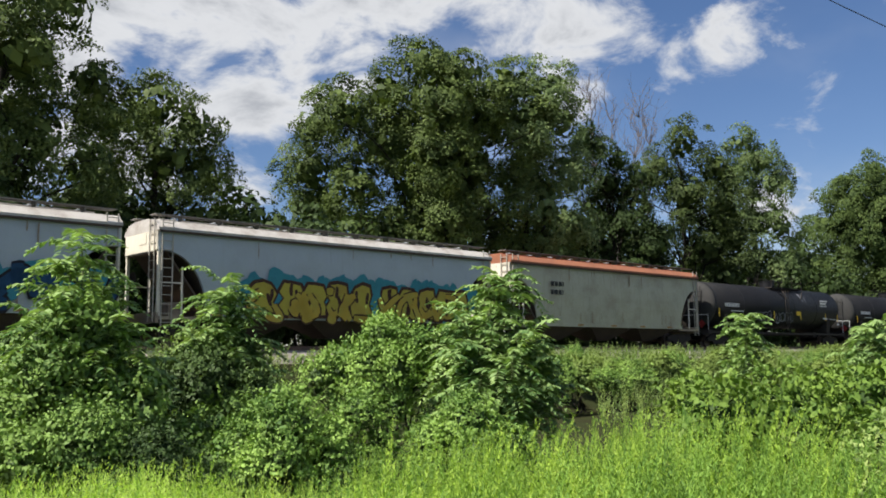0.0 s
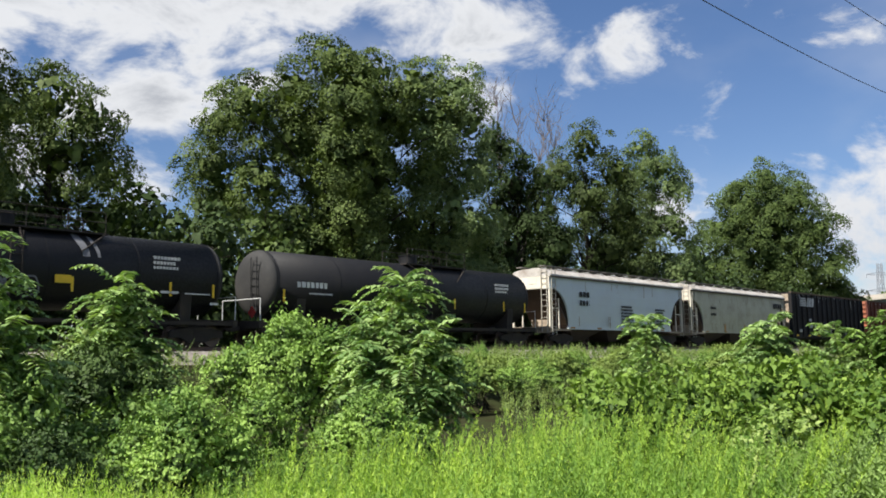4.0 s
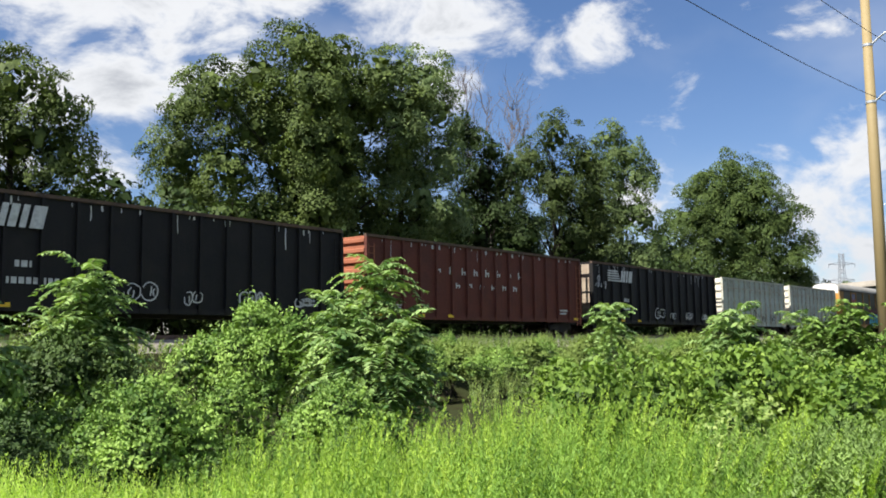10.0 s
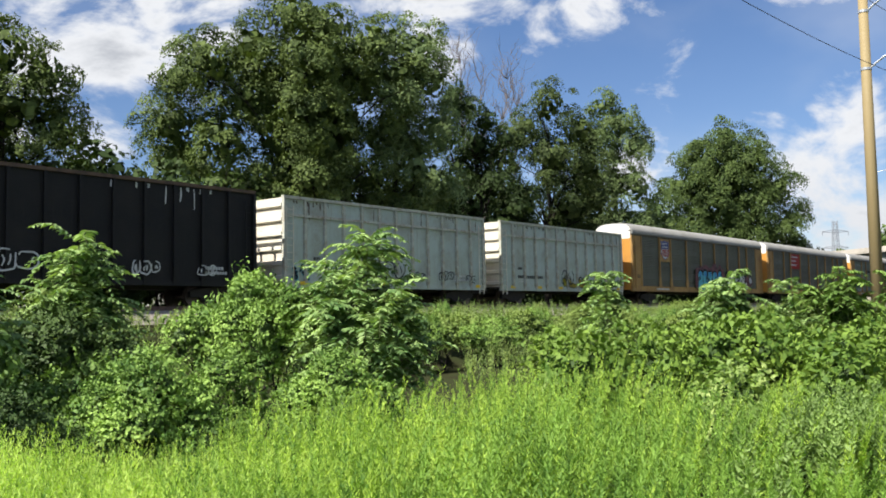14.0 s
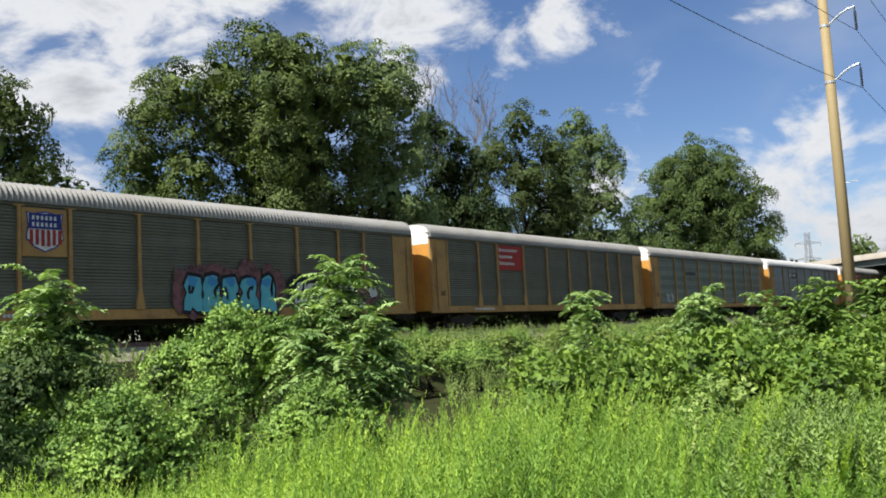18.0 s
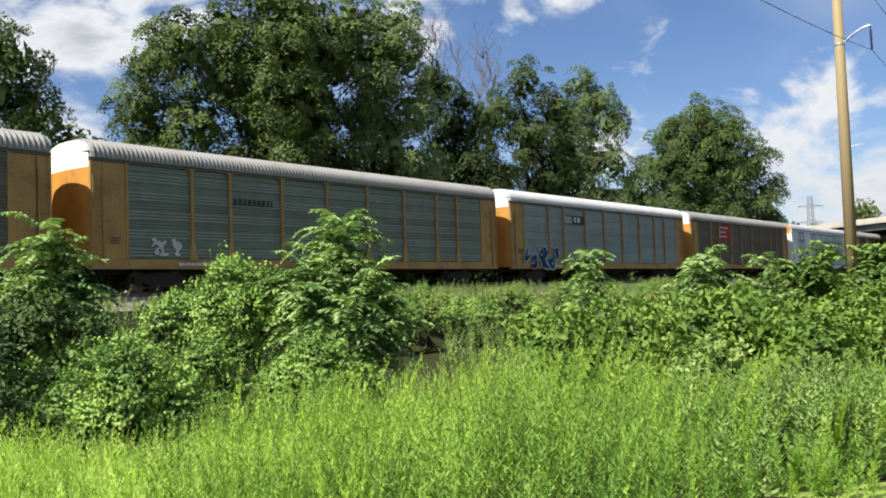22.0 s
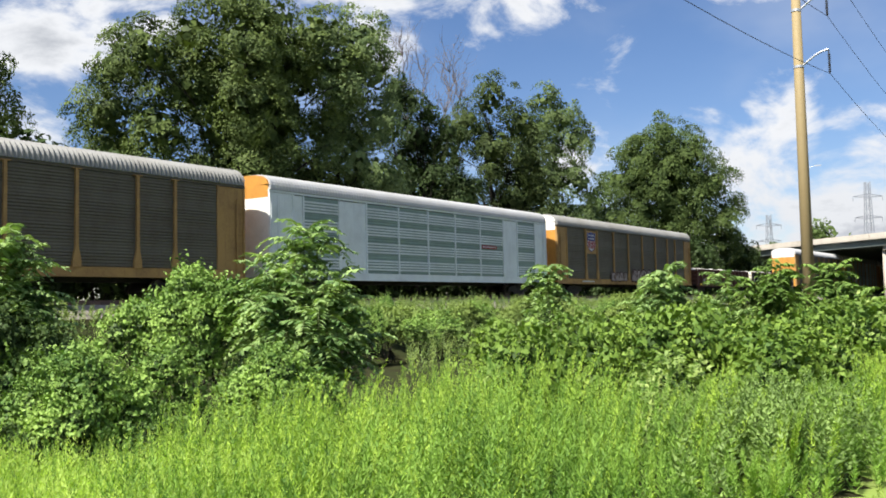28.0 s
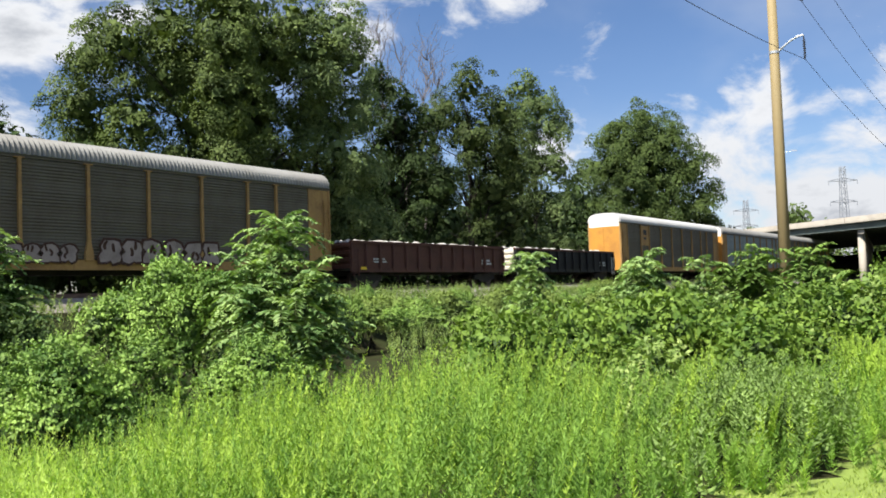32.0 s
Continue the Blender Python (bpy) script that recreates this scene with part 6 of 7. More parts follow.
tree("maple_tree", 25.7, 135, 26, [(0, 0, 24.8, 3.2), (-2.4, -2, 21.0, 3.6), (2.4, -2, 20.4, 3.6), (-3.8, 0, 22.4, 3.3), (3.8, 0, 22.0, 3.3), (-6.8, 0, 18.0, 3.4), (0, -2, 18.6, 4.2), (6.6, 0, 17.4, 3.6), (-8.0, 0, 13.4, 3.6), (-3, -2, 13.4, 4.2), (3.6, -2, 13.0, 4.2), (8.4, 0, 13.2, 3.0), (-7.4, 0, 8.6, 4), (0, -1, 8, 4.4), (7.0, 0, 8.4, 4), (9.4, 0, 9.4, 2.2), (-5, 0, 4, 4), (4, 0, 4, 4), (-4, -1, 17.6, 3.6), (4.2, -1, 17.2, 3.6), (-6, -2, 10.6, 3.8), (6, -2, 10.6, 3.8), (0, -3, 14.6, 4.2)],
     "large rounded maple with a full green crown", LEAF_ROUND, 7, trunk=0.6, leaf=0.36, density=330)
tree("maple_tree", 45.6, 40, 14, [(0, 0, 11.5, 1.9), (-1.4, 0, 9.6, 1.6), (1.6, 0, 9.8, 1.8), (-1.7, 0, 7.2, 1.4), (0.6, 0, 7.0, 1.8), (-1.3, 0, 4.8, 1.5), (1.5, 0, 4.6, 1.8)],
     "green maple beside the overpass", LEAF_ROUND, 8, trunk=0.25, leaf=0.24, density=560)
for k, (az, d, h) in enumerate(((34.3, 230, 16.5), (35.4, 240, 14), (38.6, 250, 11), (31.8, 250, 12), (44, 250, 17), (50, 250, 18))):
    rr = np.random.default_rng(60 + k)
    tree("distant_tree", az, d, h, lobe_ring(rr, 6.0, 4, h, 9, 3.2), "distant green tree beyond the overpass", LEAF_ROUND, 60 + k, leaf=1.0, density=34, group="trees beyond the overpass")
# undergrowth that closes the view beneath the crowns, shade put into most of its leaves
for k in range(26):
    s = -36 + 7.0 * k
    x, y = on_track(s, -7.5 - 2.2 * (k % 3))
    az, d = math.degrees(math.atan2(x, y)), math.hypot(x, y)
    rr = np.random.default_rng(100 + k)
    h = 6.5 + 2.6 * rr.random()
    tree("undergrowth_tree", az, d, h, lobe_ring(rr, 3.0, 1.0, h, 10, 2.0), "young trees and brush beyond the track, mostly in painted shade green", LEAF_DARK if k % 5 else LEAF_ROUND, 100 + k, trunk=0.12, leaf=0.36, density=110, group="undergrowth beyond the track")
# row added behind the crowns, its shade-coloured leaves backing their gaps
for k in range(18):
    s = -44 + 11.0 * k
    x, y = on_track(s, -22 - 3 * (k % 2))
    az, d = math.degrees(math.atan2(x, y)), math.hypot(x, y)
    rr = np.random.default_rng(140 + k)
    h = (9.5 if az < -8 or k % 4 == 0 else 12.5) + 2.0 * rr.random()
    tree("backing_tree", az, d, h, lobe_ring(rr, 5.2, 1.0, h, 14, 2.8), "added woodland trees behind the front row, leaves coloured as shade", LEAF_DARK, 140 + k, trunk=0.2, leaf=0.6, density=42, group="woodland beyond the track")


def dead_tree(az, dist, h, seed):
    rng = np.random.default_rng(seed)
    x, y = place(az, dist)
    root = thing("dead_tree", x, y, float(ground_z(x, y)) - 0.1, -az, "bare grey dead tree with thin forked branches", "tree", "dead trees beyond the track")
    tr = limb_path((0, 0, -0.2), (rng.normal(0, 0.8), 0, h), 0.13, 0.015, rng, 10, 0.01)
    v, f = tubes([tr], 6)
    link("trunk", mesh_np("trunk", v, f), DEADWOOD, root)
    rows = []
    for k in range(34):
        st = tr[rng.integers(4, 10)]
        way = unit(np.array([rng.normal(0, 0.45), rng.normal(0, 0.45), 1.0]))
        branch = limb_path(st[:3], st[:3] + way * rng.uniform(1.2, 3.4), 0.035, 0.010, rng, 6, 0.05)
        v, f = tubes([branch], 4)
        link("branch", mesh_np("branch", v, f), DEADWOOD, root)
        for _ in range(5):
            m = branch[rng.integers(2, 6)]
            rows.append(limb_path(m[:3], m[:3] + unit(np.array([rng.normal(0, 0.6), rng.normal(0, 0.6), 1.0])) * rng.uniform(0.5, 1.5), 0.014, 0.006, rng, 4, 0.05))
    v, f = tubes(rows, 3)
    tagged(link("twig_mass", mesh_np("twig_mass", v, f), DEADWOOD, root), kind="stuff")


dead_tree(9.7, 74, 21.6, 31)
dead_tree(10.8, 75, 20.0, 34)
dead_tree(11.9, 75, 20.4, 32)
dead_tree(12.8, 76, 18.4, 33)


# ---- brush between lawn and track ----
def fronds(rng, stems, length, leaflet, droop=0.8):
    """Feathered leaves: pairs of leaflets along a bending stalk. stems: rows of (x, y, z, heading, rise)."""
    base, way, size, rows = [], [], [], []
    for x, y, z, a, rise in stems:
        L = length * rng.uniform(0.7, 1.15)
        n = 14
        t = np.linspace(0.14, 1, n)
        h = np.array([math.cos(a), math.sin(a), 0])
        p = np.array([x, y, z]) + h * (t * L)[:, None] * 0.92 + np.array([0, 0, 1.0]) * (rise * t - droop * t * t)[:, None] * L
        rows.append(np.hstack([p[::4], np.linspace(0.006, 0.002, 4)[:, None]]))
        side = np.array([-math.sin(a), math.cos(a), 0])
        for sgn in (-1, 1):
            base.append(p)
            way.append(side * sgn + h * 0.4 + np.array([0, 0, -0.25]) + rng.normal(0, 0.16, (n, 3)))
            size.append(leaflet * (1.15 - 0.6 * np.abs(t - 0.4)))
    base, way, size = np.concatenate(base), np.concatenate(way), np.concatenate(size)
    return leaves(base, way, size, size * 0.36, rng, 0.1, 0.8), rows


SWAY = []


def frond_plant(name, az, dist, top, spread, heads, label, seed, length=0.75, leaflet=0.24, mat=None, group="", low=0.5):
    """Tree of heaven: stems with whorls of feathered leaves at their ends; top is its height above the eye."""
    rng = np.random.default_rng(seed)
    x, y = place(az, dist)
    foot = float(ground_z(x, y)) - 0.05
    height = EYE + top - foot
    root = thing(name, x, y, foot, -az, label, "shrub", group)
    SWAY.append((root, x, y, foot, -az, seed))
    st, stalks = [], []
    for k in range(heads):
        a = rng.uniform(0, 2 * math.pi)
        rr = spread * math.sqrt(rng.random()) if k else 0
        z = height * (1 - (1 - low) * (rr / max(spread, 0.01)) ** 2.4) * (rng.uniform(0.72, 1.0) if k else 1.0)
        tip = np.array([rr * math.cos(a), rr * math.sin(a), z - 0.3])
        stalks.append(limb_path((rng.normal(0, 0.12), rng.normal(0, 0.12), 0), tip, 0.03, 0.008, rng, 6, 0.03))
        n = 13
        for j in range(n):
            u = j / n
            st.append((tip[0], tip[1], tip[2] - 0.5 * u * rng.uniform(0.7, 1.2) + 0.1, a + j * 2.4 + rng.uniform(-0.4, 0.4), rng.uniform(0.6, 1.5) - 0.9 * u))
    (v, f), rows = fronds(rng, st, length, leaflet)
    link("foliage", mesh_np("foliage", v, f), mat or LEAF_SUMAC, root)
    for p in stalks:
        v, f = tubes([p], 5)
        link("stem", mesh_np("stem", v, f), STEM, root)
    v, f = tubes(rows, 3)
    tagged(link("stalk_mass", mesh_np("stalk_mass", v, f), STEM, root), kind="stuff")
    return root


def sprigs(base, way, face, length, k, leaf, wide, rng, sag=0.25):
    """Leafy shoots: k leaves along each shoot from base along way, turned towards face."""
    n = len(base)
    t = np.linspace(0.1, 1, k)
    p = base[:, None] + way[:, None] * (length[:, None] * t)[..., None]
    p[..., 2] -= sag * length[:, None] * t * t
    side = unit(np.cross(way, np.array([0, 0, 1.0]) + rng.normal(0, 0.3, (n, 3))))
    sign = np.where(np.arange(k) % 2, 1.0, -1.0)[None, :, None] * rng.uniform(0.3, 0.9, (n, k, 1))
    p = p + side[:, None] * sign * leaf
    L = (leaf * (1.15 - 0.75 * np.abs(t - 0.4))[None] * rng.uniform(0.7, 1.25, (n, k))).ravel()
    return cupped(p.reshape(-1, 3), (face[:, None] + rng.normal(0, 0.5, (n, k, 3))).reshape(-1, 3), L, L * wide, rng)


def bush(name, az, dist, lobes, label, mat, seed, leaf=0.1, density=520, group="", wide=0.6, top=None, shoot=0.5, k=9, up=0.5):
    """Shrub of leafy shoots over lobes (across, away, height, radius) on thin stems."""
    rng = np.random.default_rng(seed)
    x, y = place(az, dist)
    foot = float(ground_z(x, y)) - 0.05
    if top is not None:                # top: its height above the eye
        kk = (EYE + top - foot) / max(l[2] + 0.95 * l[3] for l in lobes)
        lobes = [(a, b, c * kk, r) for a, b, c, r in lobes]
    root = thing(name, x, y, foot, -az, label, "shrub", group)
    for l in lobes:
        v, f = tubes([limb_path((rng.normal(0, 0.15), rng.normal(0, 0.15), 0), l[:3], 0.03, 0.006, rng)], 5)
        link("stem", mesh_np("stem", v, f), BARK, root)
    base, way, face, length = [], [], [], []
    for lx, ly, lz, r in lobes:
        m = int(density * r * r)
        e = rng.normal(0, 1, (m, 3))
        e[:, 2] += 0.45
        e = unit(e)
        face.append(unit(e + np.array([0, 0, 0.45])))
        base.append(np.array([lx, ly, lz]) + e * (r * rng.uniform(0.4, 0.85, m))[:, None])
        way.append(unit(e * 0.8 + np.array([0, 0, up]) + rng.normal(0, 0.35, (m, 3))))
        length.append(r * shoot * rng.uniform(0.45, 1.2, m))
    v, f = sprigs(np.concatenate(base), np.concatenate(way), np.concatenate(face), np.concatenate(length), k, leaf, wide, rng)
    link("foliage", mesh_np("foliage", v, f), mat, root)
    # leaves in the shade colour, added inside to darken the gaps
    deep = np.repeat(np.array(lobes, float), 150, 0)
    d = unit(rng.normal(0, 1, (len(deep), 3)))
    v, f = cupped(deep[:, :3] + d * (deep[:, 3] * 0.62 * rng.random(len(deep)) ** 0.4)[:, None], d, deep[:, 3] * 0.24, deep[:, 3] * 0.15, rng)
    link("inner_foliage", mesh_np("inner_foliage", v, f), LEAF_SHADE, root)
    return root


HEAVEN = "bushy green tree of heaven with long feathered leaves"
frond_plant("tree_of_heaven", 3.3, 15.6, 1.46, 0.86, 36, HEAVEN, 201, 0.68, 0.17, low=0.62)
frond_plant("tree_of_heaven", 1.2, 16.2, 0.95, 0.5, 10, HEAVEN, 199, 0.72, 0.18, low=0.45)
frond_plant("tree_of_heaven", -21.8, 13.0, 1.8, 0.6, 22, "tall tree of heaven rising from vine tangle", 202, 0.75, 0.17, low=0.6)
frond_plant("tree_of_heaven", -13.9, 16.0, 1.48, 0.5, 18, "young tree of heaven with feathered leaves", 203, 0.75, 0.17, low=0.5)
SMALL = "young tree of heaven standing in the brush"
frond_plant("tree_of_heaven", 18.4, 24.0, 1.08, 0.45, 6, SMALL, 204, 0.68, 0.2)
frond_plant("tree_of_heaven", 24.9, 24.0, 0.8, 0.6, 7, SMALL, 205, 0.62, 0.2)
frond_plant("tree_of_heaven", 25.8, 25.0, 1.0, 0.7, 8, SMALL, 206, 0.66, 0.2)
frond_plant("tree_of_heaven", 29.1, 27.0, 0.78, 0.7, 9, SMALL, 207, 0.66, 0.2)
frond_plant("tree_of_heaven", 31.7, 27.0, 1.05, 1.1, 16, "dark green tree of heaven standing in the brush", 208, 0.7, 0.21, LEAF_VINE)
frond_plant("tree_of_heaven", 35.2, 27.0, 1.05, 1.1, 20, SMALL, 209, 0.7, 0.21, LEAF_VINE)
bush("honeysuckle_bush", -2.7, 16.0, [(-0.3, 0, 2.35, 0.42), (0.25, -0.1, 2.2, 0.42), (-0.55, 0, 1.95, 0.42), (0.0, -0.3, 1.9, 0.48), (0.5, -0.1, 1.85, 0.4), (-0.5, -0.1, 1.45, 0.4), (-0.1, -0.2, 1.35, 0.36)], "bright green leafy bush beside a tree of heaven", LEAF_BUSH, 211, leaf=0.066, density=800, top=0.87)
bush("honeysuckle_bush", -9.9, 12.0, [(0, 0, 1.25, 0.62), (-0.5, 0.1, 1.05, 0.52), (0.5, 0.1, 1.05, 0.5), (-0.1, -0.35, 0.9, 0.55), (-0.55, -0.25, 0.75, 0.42), (0.45, -0.3, 0.7, 0.4)], "dense rounded green bush", LEAF_BUSH, 212, leaf=0.06, density=1050, shoot=0.4, top=-0.16)
bush("honeysuckle_bush", -5.4, 13.2, [(0, 0, 1.2, 0.4), (-0.35, 0.1, 0.95, 0.4), (0.35, 0.1, 0.9, 0.36), (0.1, -0.2, 0.7, 0.36)], "small green bush beside a rounded bush", LEAF_BUSH, 216, leaf=0.06, density=800, shoot=0.45, top=-0.3)
bush("honeysuckle_bush", 1.5, 12.8, [(0, 0, 1.3, 0.5), (-0.55, 0.1, 1.05, 0.44), (0.55, 0.1, 1.0, 0.42), (0.1, -0.3, 0.95, 0.45), (-0.5, -0.3, 0.75, 0.36)], "small green bush at the ditch", LEAF_BUSH, 213, leaf=0.06, density=900, shoot=0.45, top=-0.38)
# the shade around the next two bushes is put into their leaf colour
bush("honeysuckle_bush", -17.2, 10.6, [(0, 0, 1.1, 0.5), (-0.5, 0.1, 0.95, 0.42), (0.5, 0.1, 0.85, 0.4)], "small bush at the ditch, shade put into its leaf colour", LEAF_SHADE, 215, leaf=0.06, density=1300, top=-0.62)
bush("honeysuckle_bush", -15.0, 15.4, [(0, 0, 2.2, 0.75), (-0.8, 0, 1.9, 0.7), (0.8, 0, 1.8, 0.65)], "bush under a tree of heaven, shade put into its leaf colour", LEAF_SHADE, 217, leaf=0.085, density=620, top=0.2)
bush("honeysuckle_bush", -21.2, 11.0, [(0, 0, 1.2, 0.58), (-0.6, 0.1, 1.1, 0.5), (0.55, 0.1, 0.95, 0.46)], "vine-covered bush at the ditch", LEAF_VINE, 218, leaf=0.065, density=1100, top=-0.3)
bush("vine_tangle", -22.2, 12.6, [(0.1, 0, 2.5, 0.55), (-0.2, 0, 1.9, 0.62), (0.4, 0, 1.5, 0.62), (-0.8, 0, 1.3, 0.75), (0.7, -0.2, 1.1, 0.7), (0, -0.4, 0.8, 0.8), (1.3, 0, 1.0, 0.65), (-1.6, 0, 1.2, 0.8)], "tangle of vines climbing over a shrub", LEAF_VINE, 214, leaf=0.085, density=620, top=1.0)

# ragged brush that fills the ditch and the foot of the bank
BRUSH = []
for k in range(7):
    rr = np.random.default_rng(220 + k)
    lob = [(rr.uniform(-0.1, 0.1), rr.uniform(-0.1, 0.1), 0.95, 0.72)]
    for j in range(4):                 # shoulders round a dome
        t = j * 1.57 + rr.uniform(-0.5, 0.5)
        lob.append((0.55 * math.cos(t), 0.55 * math.sin(t), rr.uniform(0.7, 1.15), rr.uniform(0.36, 0.52)))
    # k 4 has the shade of the hollows put into its leaf colour
    mat, words = ((LEAF_BUSH, "leafy green brush in the ditch"), (LEAF_SHADE if k == 4 else LEAF_VINE, "dark green vine-covered brush in the ditch"), (LEAF_BANK, "pale green brush in the ditch"))[k % 3]
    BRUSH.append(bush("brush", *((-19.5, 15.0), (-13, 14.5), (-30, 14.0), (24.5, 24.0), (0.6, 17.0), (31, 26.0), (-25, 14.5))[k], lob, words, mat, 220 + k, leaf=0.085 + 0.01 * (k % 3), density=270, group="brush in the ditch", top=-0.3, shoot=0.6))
rr = np.random.default_rng(230)
for k in range(38):
    az = -35 + 45 * rr.random()
    d = 11.5 + 11.7 * (k / 38) + rr.uniform(-0.5, 0.5)
    if (az > -20 and d < 16.0) or (az > -13.0 and d < 20.0) or az > 2.5:
        continue
    x, y = place(az, d)
    sc = rr.uniform(0.9, 1.4)
    foot = float(ground_z(x, y)) - 0.06
    rise = EYE + (-0.75 + 0.07 * (d - 10)) + rr.uniform(-0.4, 0.3) - foot
    m = pose(x, y, foot, 0, 0, rr.uniform(0, 360)) @ Matrix.Diagonal((sc, sc, max(rise / 1.65, 0.45), 1))
    # nearer copies favour the shade-coloured brush, which darkens the hollows
    copy_thing(BRUSH[(1, 4, 4, 4, 1, 1, 4)[k % 7] if d < 19 else k % 7], m)
# bushes along the bank below the rails
for k in range(38):
    az = 2 + 32 * k / 38 + rr.uniform(-0.6, 0.6)
    q = rr.uniform(4.4, 11.5)
    d = (OFF - q) / math.sin(radians(TRACK - az))
    x, y = place(az, d)
    foot = float(ground_z(x, y)) - 0.06
    rise = EYE + (0.3 - 0.15 * (q - 4.4)) + rr.uniform(-0.35, 0.25) - foot
    sc = rr.uniform(0.8, 1.45)
    m = pose(x, y, foot, 0, 0, rr.uniform(0, 360)) @ Matrix.Diagonal((sc, sc, min(max(rise / 1.65, 0.35), 1.3), 1))
    copy_thing(BRUSH[(2, 5, 0, 3)[k % 4]], m)


def stalks_field(name, xs, ys, hs, label, mat, seed, leaf, per_stem, spread=0.02, narrow=0.22, rise=0.5):
    """Upright leafy weed stems at given feet: narrow leaves spiral up each stem, shorter and steeper towards its tip."""
    rng = np.random.default_rng(seed)
    n, k = len(xs), per_stem
    z = ground_z(xs, ys)
    tilt = rng.normal(0, 0.15, (n, 2)) + np.stack([0.08 + 0.16 * np.sin(xs * 1.7 + ys), 0.14 * np.sin(ys * 1.9 - xs)], 1)
    t = 0.1 + 0.9 * np.linspace(0, 1, k)[None] ** 0.85 + rng.normal(0, 0.01, (n, k))
    a = np.arange(k)[None] * 2.4 + rng.uniform(0, 6.28, (n, 1)) + rng.normal(0, 0.25, (n, k))
    r = spread * (1.1 - t) * rng.uniform(0.2, 1.2, (n, k))
    px = xs[:, None] + tilt[:, :1] * t ** 1.6 * hs[:, None] + np.cos(a) * r
    py = ys[:, None] + tilt[:, 1:] * t ** 1.6 * hs[:, None] + np.sin(a) * r
    p = np.stack([px, py, z[:, None] + t * hs[:, None]], -1).reshape(-1, 3)
    way = np.stack([np.cos(a), np.sin(a), rise + 1.1 * t * t], -1).reshape(-1, 3) + rng.normal(0, 0.18, (n * k, 3))
    size = (leaf * rng.uniform(0.7, 1.25, (n, k)) * (1.3 - 0.85 * t)).ravel()
    v, f = blades(p, way, size, size * narrow, rng)
    ob = link(name, mesh_np(name, v, f), mat)
    return tagged(ob, label, "weeds", kind="stuff")


def scatter(rng, n, az0, az1, r0, r1):
    az = np.radians(rng.uniform(az0, az1, n))
    r = np.sqrt(rng.uniform(r0 * r0, r1 * r1, n))
    return r * np.sin(az), r * np.cos(az)


def edge_of(x, y):
    """Distance beyond the ragged edge of the mown lawn."""
    return y - (3.58 + 0.63 * x) + 0.25 * np.sin(x * 1.7) + 0.15 * np.sin(x * 4.1 + 1)


rng = np.random.default_rng(5)
x, y = scatter(rng, 7000, -40, 50, 2.6, 13.5)
x2, y2 = scatter(rng, 6000, -36, 4, 4.0, 10.6)
x, y = np.concatenate([x, x2]), np.concatenate([y, y2])
e = edge_of(x, y)
patch = 0.5 + 0.3 * np.sin(x * 0.9 + 0.6 * y) * np.sin(y * 0.8 - 0.4 * x + 1) + 0.2 * np.sin(x * 3.1 - y * 1.7) * np.sin(y * 3.6 + x * 0.9)
keep = (e > 0) & (e < np.clip(7.3 + 0.008 * (np.degrees(np.arctan2(x, y)) + 18), 7.1, 7.6)) & (np.hypot(x, y) > 3.3)
keep &= rng.random(len(x)) < np.where(x < -0.5, 1.0, np.clip((patch - 0.12) * 3.2, 0.3, 1))
x, y, e, patch = x[keep], y[keep], e[keep], patch[keep]
# most stems stand in tufts, tallest in the middle
core = rng.integers(0, len(x), len(x) // 10)
mine = core[rng.integers(0, len(core), len(x))]
mine = np.where((x[mine] < 0.3) == (x < 0.3), mine, np.arange(len(x)))
tuft = rng.random(len(x)) < np.where(x < 0.3, 0.35, 0.8)
off = rng.normal(0, 0.085, (2, len(x)))
x, y = np.where(tuft, x[mine] + off[0], x), np.where(tuft, y[mine] + off[1], y)
patch = np.where(tuft, np.clip(patch[mine] + 0.22 - 1.1 * np.hypot(off[0], off[1]), 0.1, 1.1), patch * 0.8)
e = edge_of(x, y)
turn = np.degrees(np.arctan2(x, y))
h = np.interp(e, [0, 1.5, 4, 7], [0.4, 0.8, 1.1, 1.45]) * np.interp(turn, [-20, -8, 5, 12, 25, 36], [0.95, 0.93, 1.1, 1.25, 1.05, 0.85]) * (0.42 + 0.78 * patch) * rng.uniform(0.78, 1.14, len(x))
line = np.interp(turn, [-18, -13, -9, -5.3, -1.9, 1.5, 5, 7.2, 12, 15.6, 19, 26, 32, 37.5], [-6.3, -6.6, -7.4, -5.2, -4.7, -4.6, -5.0, -4.4, -3.2, -3.1, -3.6, -4.3, -4.9, -3.7])
room = EYE + np.hypot(x, y) * np.tan(np.radians(line)) - ground_z(x, y)
h = np.minimum(h, np.maximum(room * rng.uniform(0.72, 1.04, len(x)), 0.25))
fine = rng.random(len(x)) < np.where(x < -1, 0.9, np.where((e < 3.0) & (x > 0.5), 0.18, 0.7))
pale = fine & (np.degrees(np.arctan2(x, y)) < rng.normal(-4, 4, len(x)))
fine &= ~pale
stalks_field("goldenrod_weeds", x[fine], y[fine], h[fine], "bright green feathery goldenrod and mugwort", LEAF_WEED, 6, 0.068, 92, 0.014, 0.2, 0.85)
stalks_field("pale_weeds", x[pale], y[pale], h[pale], "pale yellow-green weeds beside the ditch", LEAF_STRAW, 13, 0.075, 64, 0.03, 0.22, 0.85)
rest = ~(fine | pale)
stalks_field("mugwort_weeds", x[rest], y[rest], h[rest] * 1.05, "darker green mugwort among the goldenrod", LEAF_MUGWORT, 8, 0.072, 84, 0.014, 0.24, 0.8)
az, r = rng.normal(31.0, 3.2, 230), rng.normal(9.4, 0.9, 230)
x, y = r * np.sin(np.radians(az)), r * np.cos(np.radians(az))
keep = edge_of(x, y) > 0.1
x, y = x[keep], y[keep]
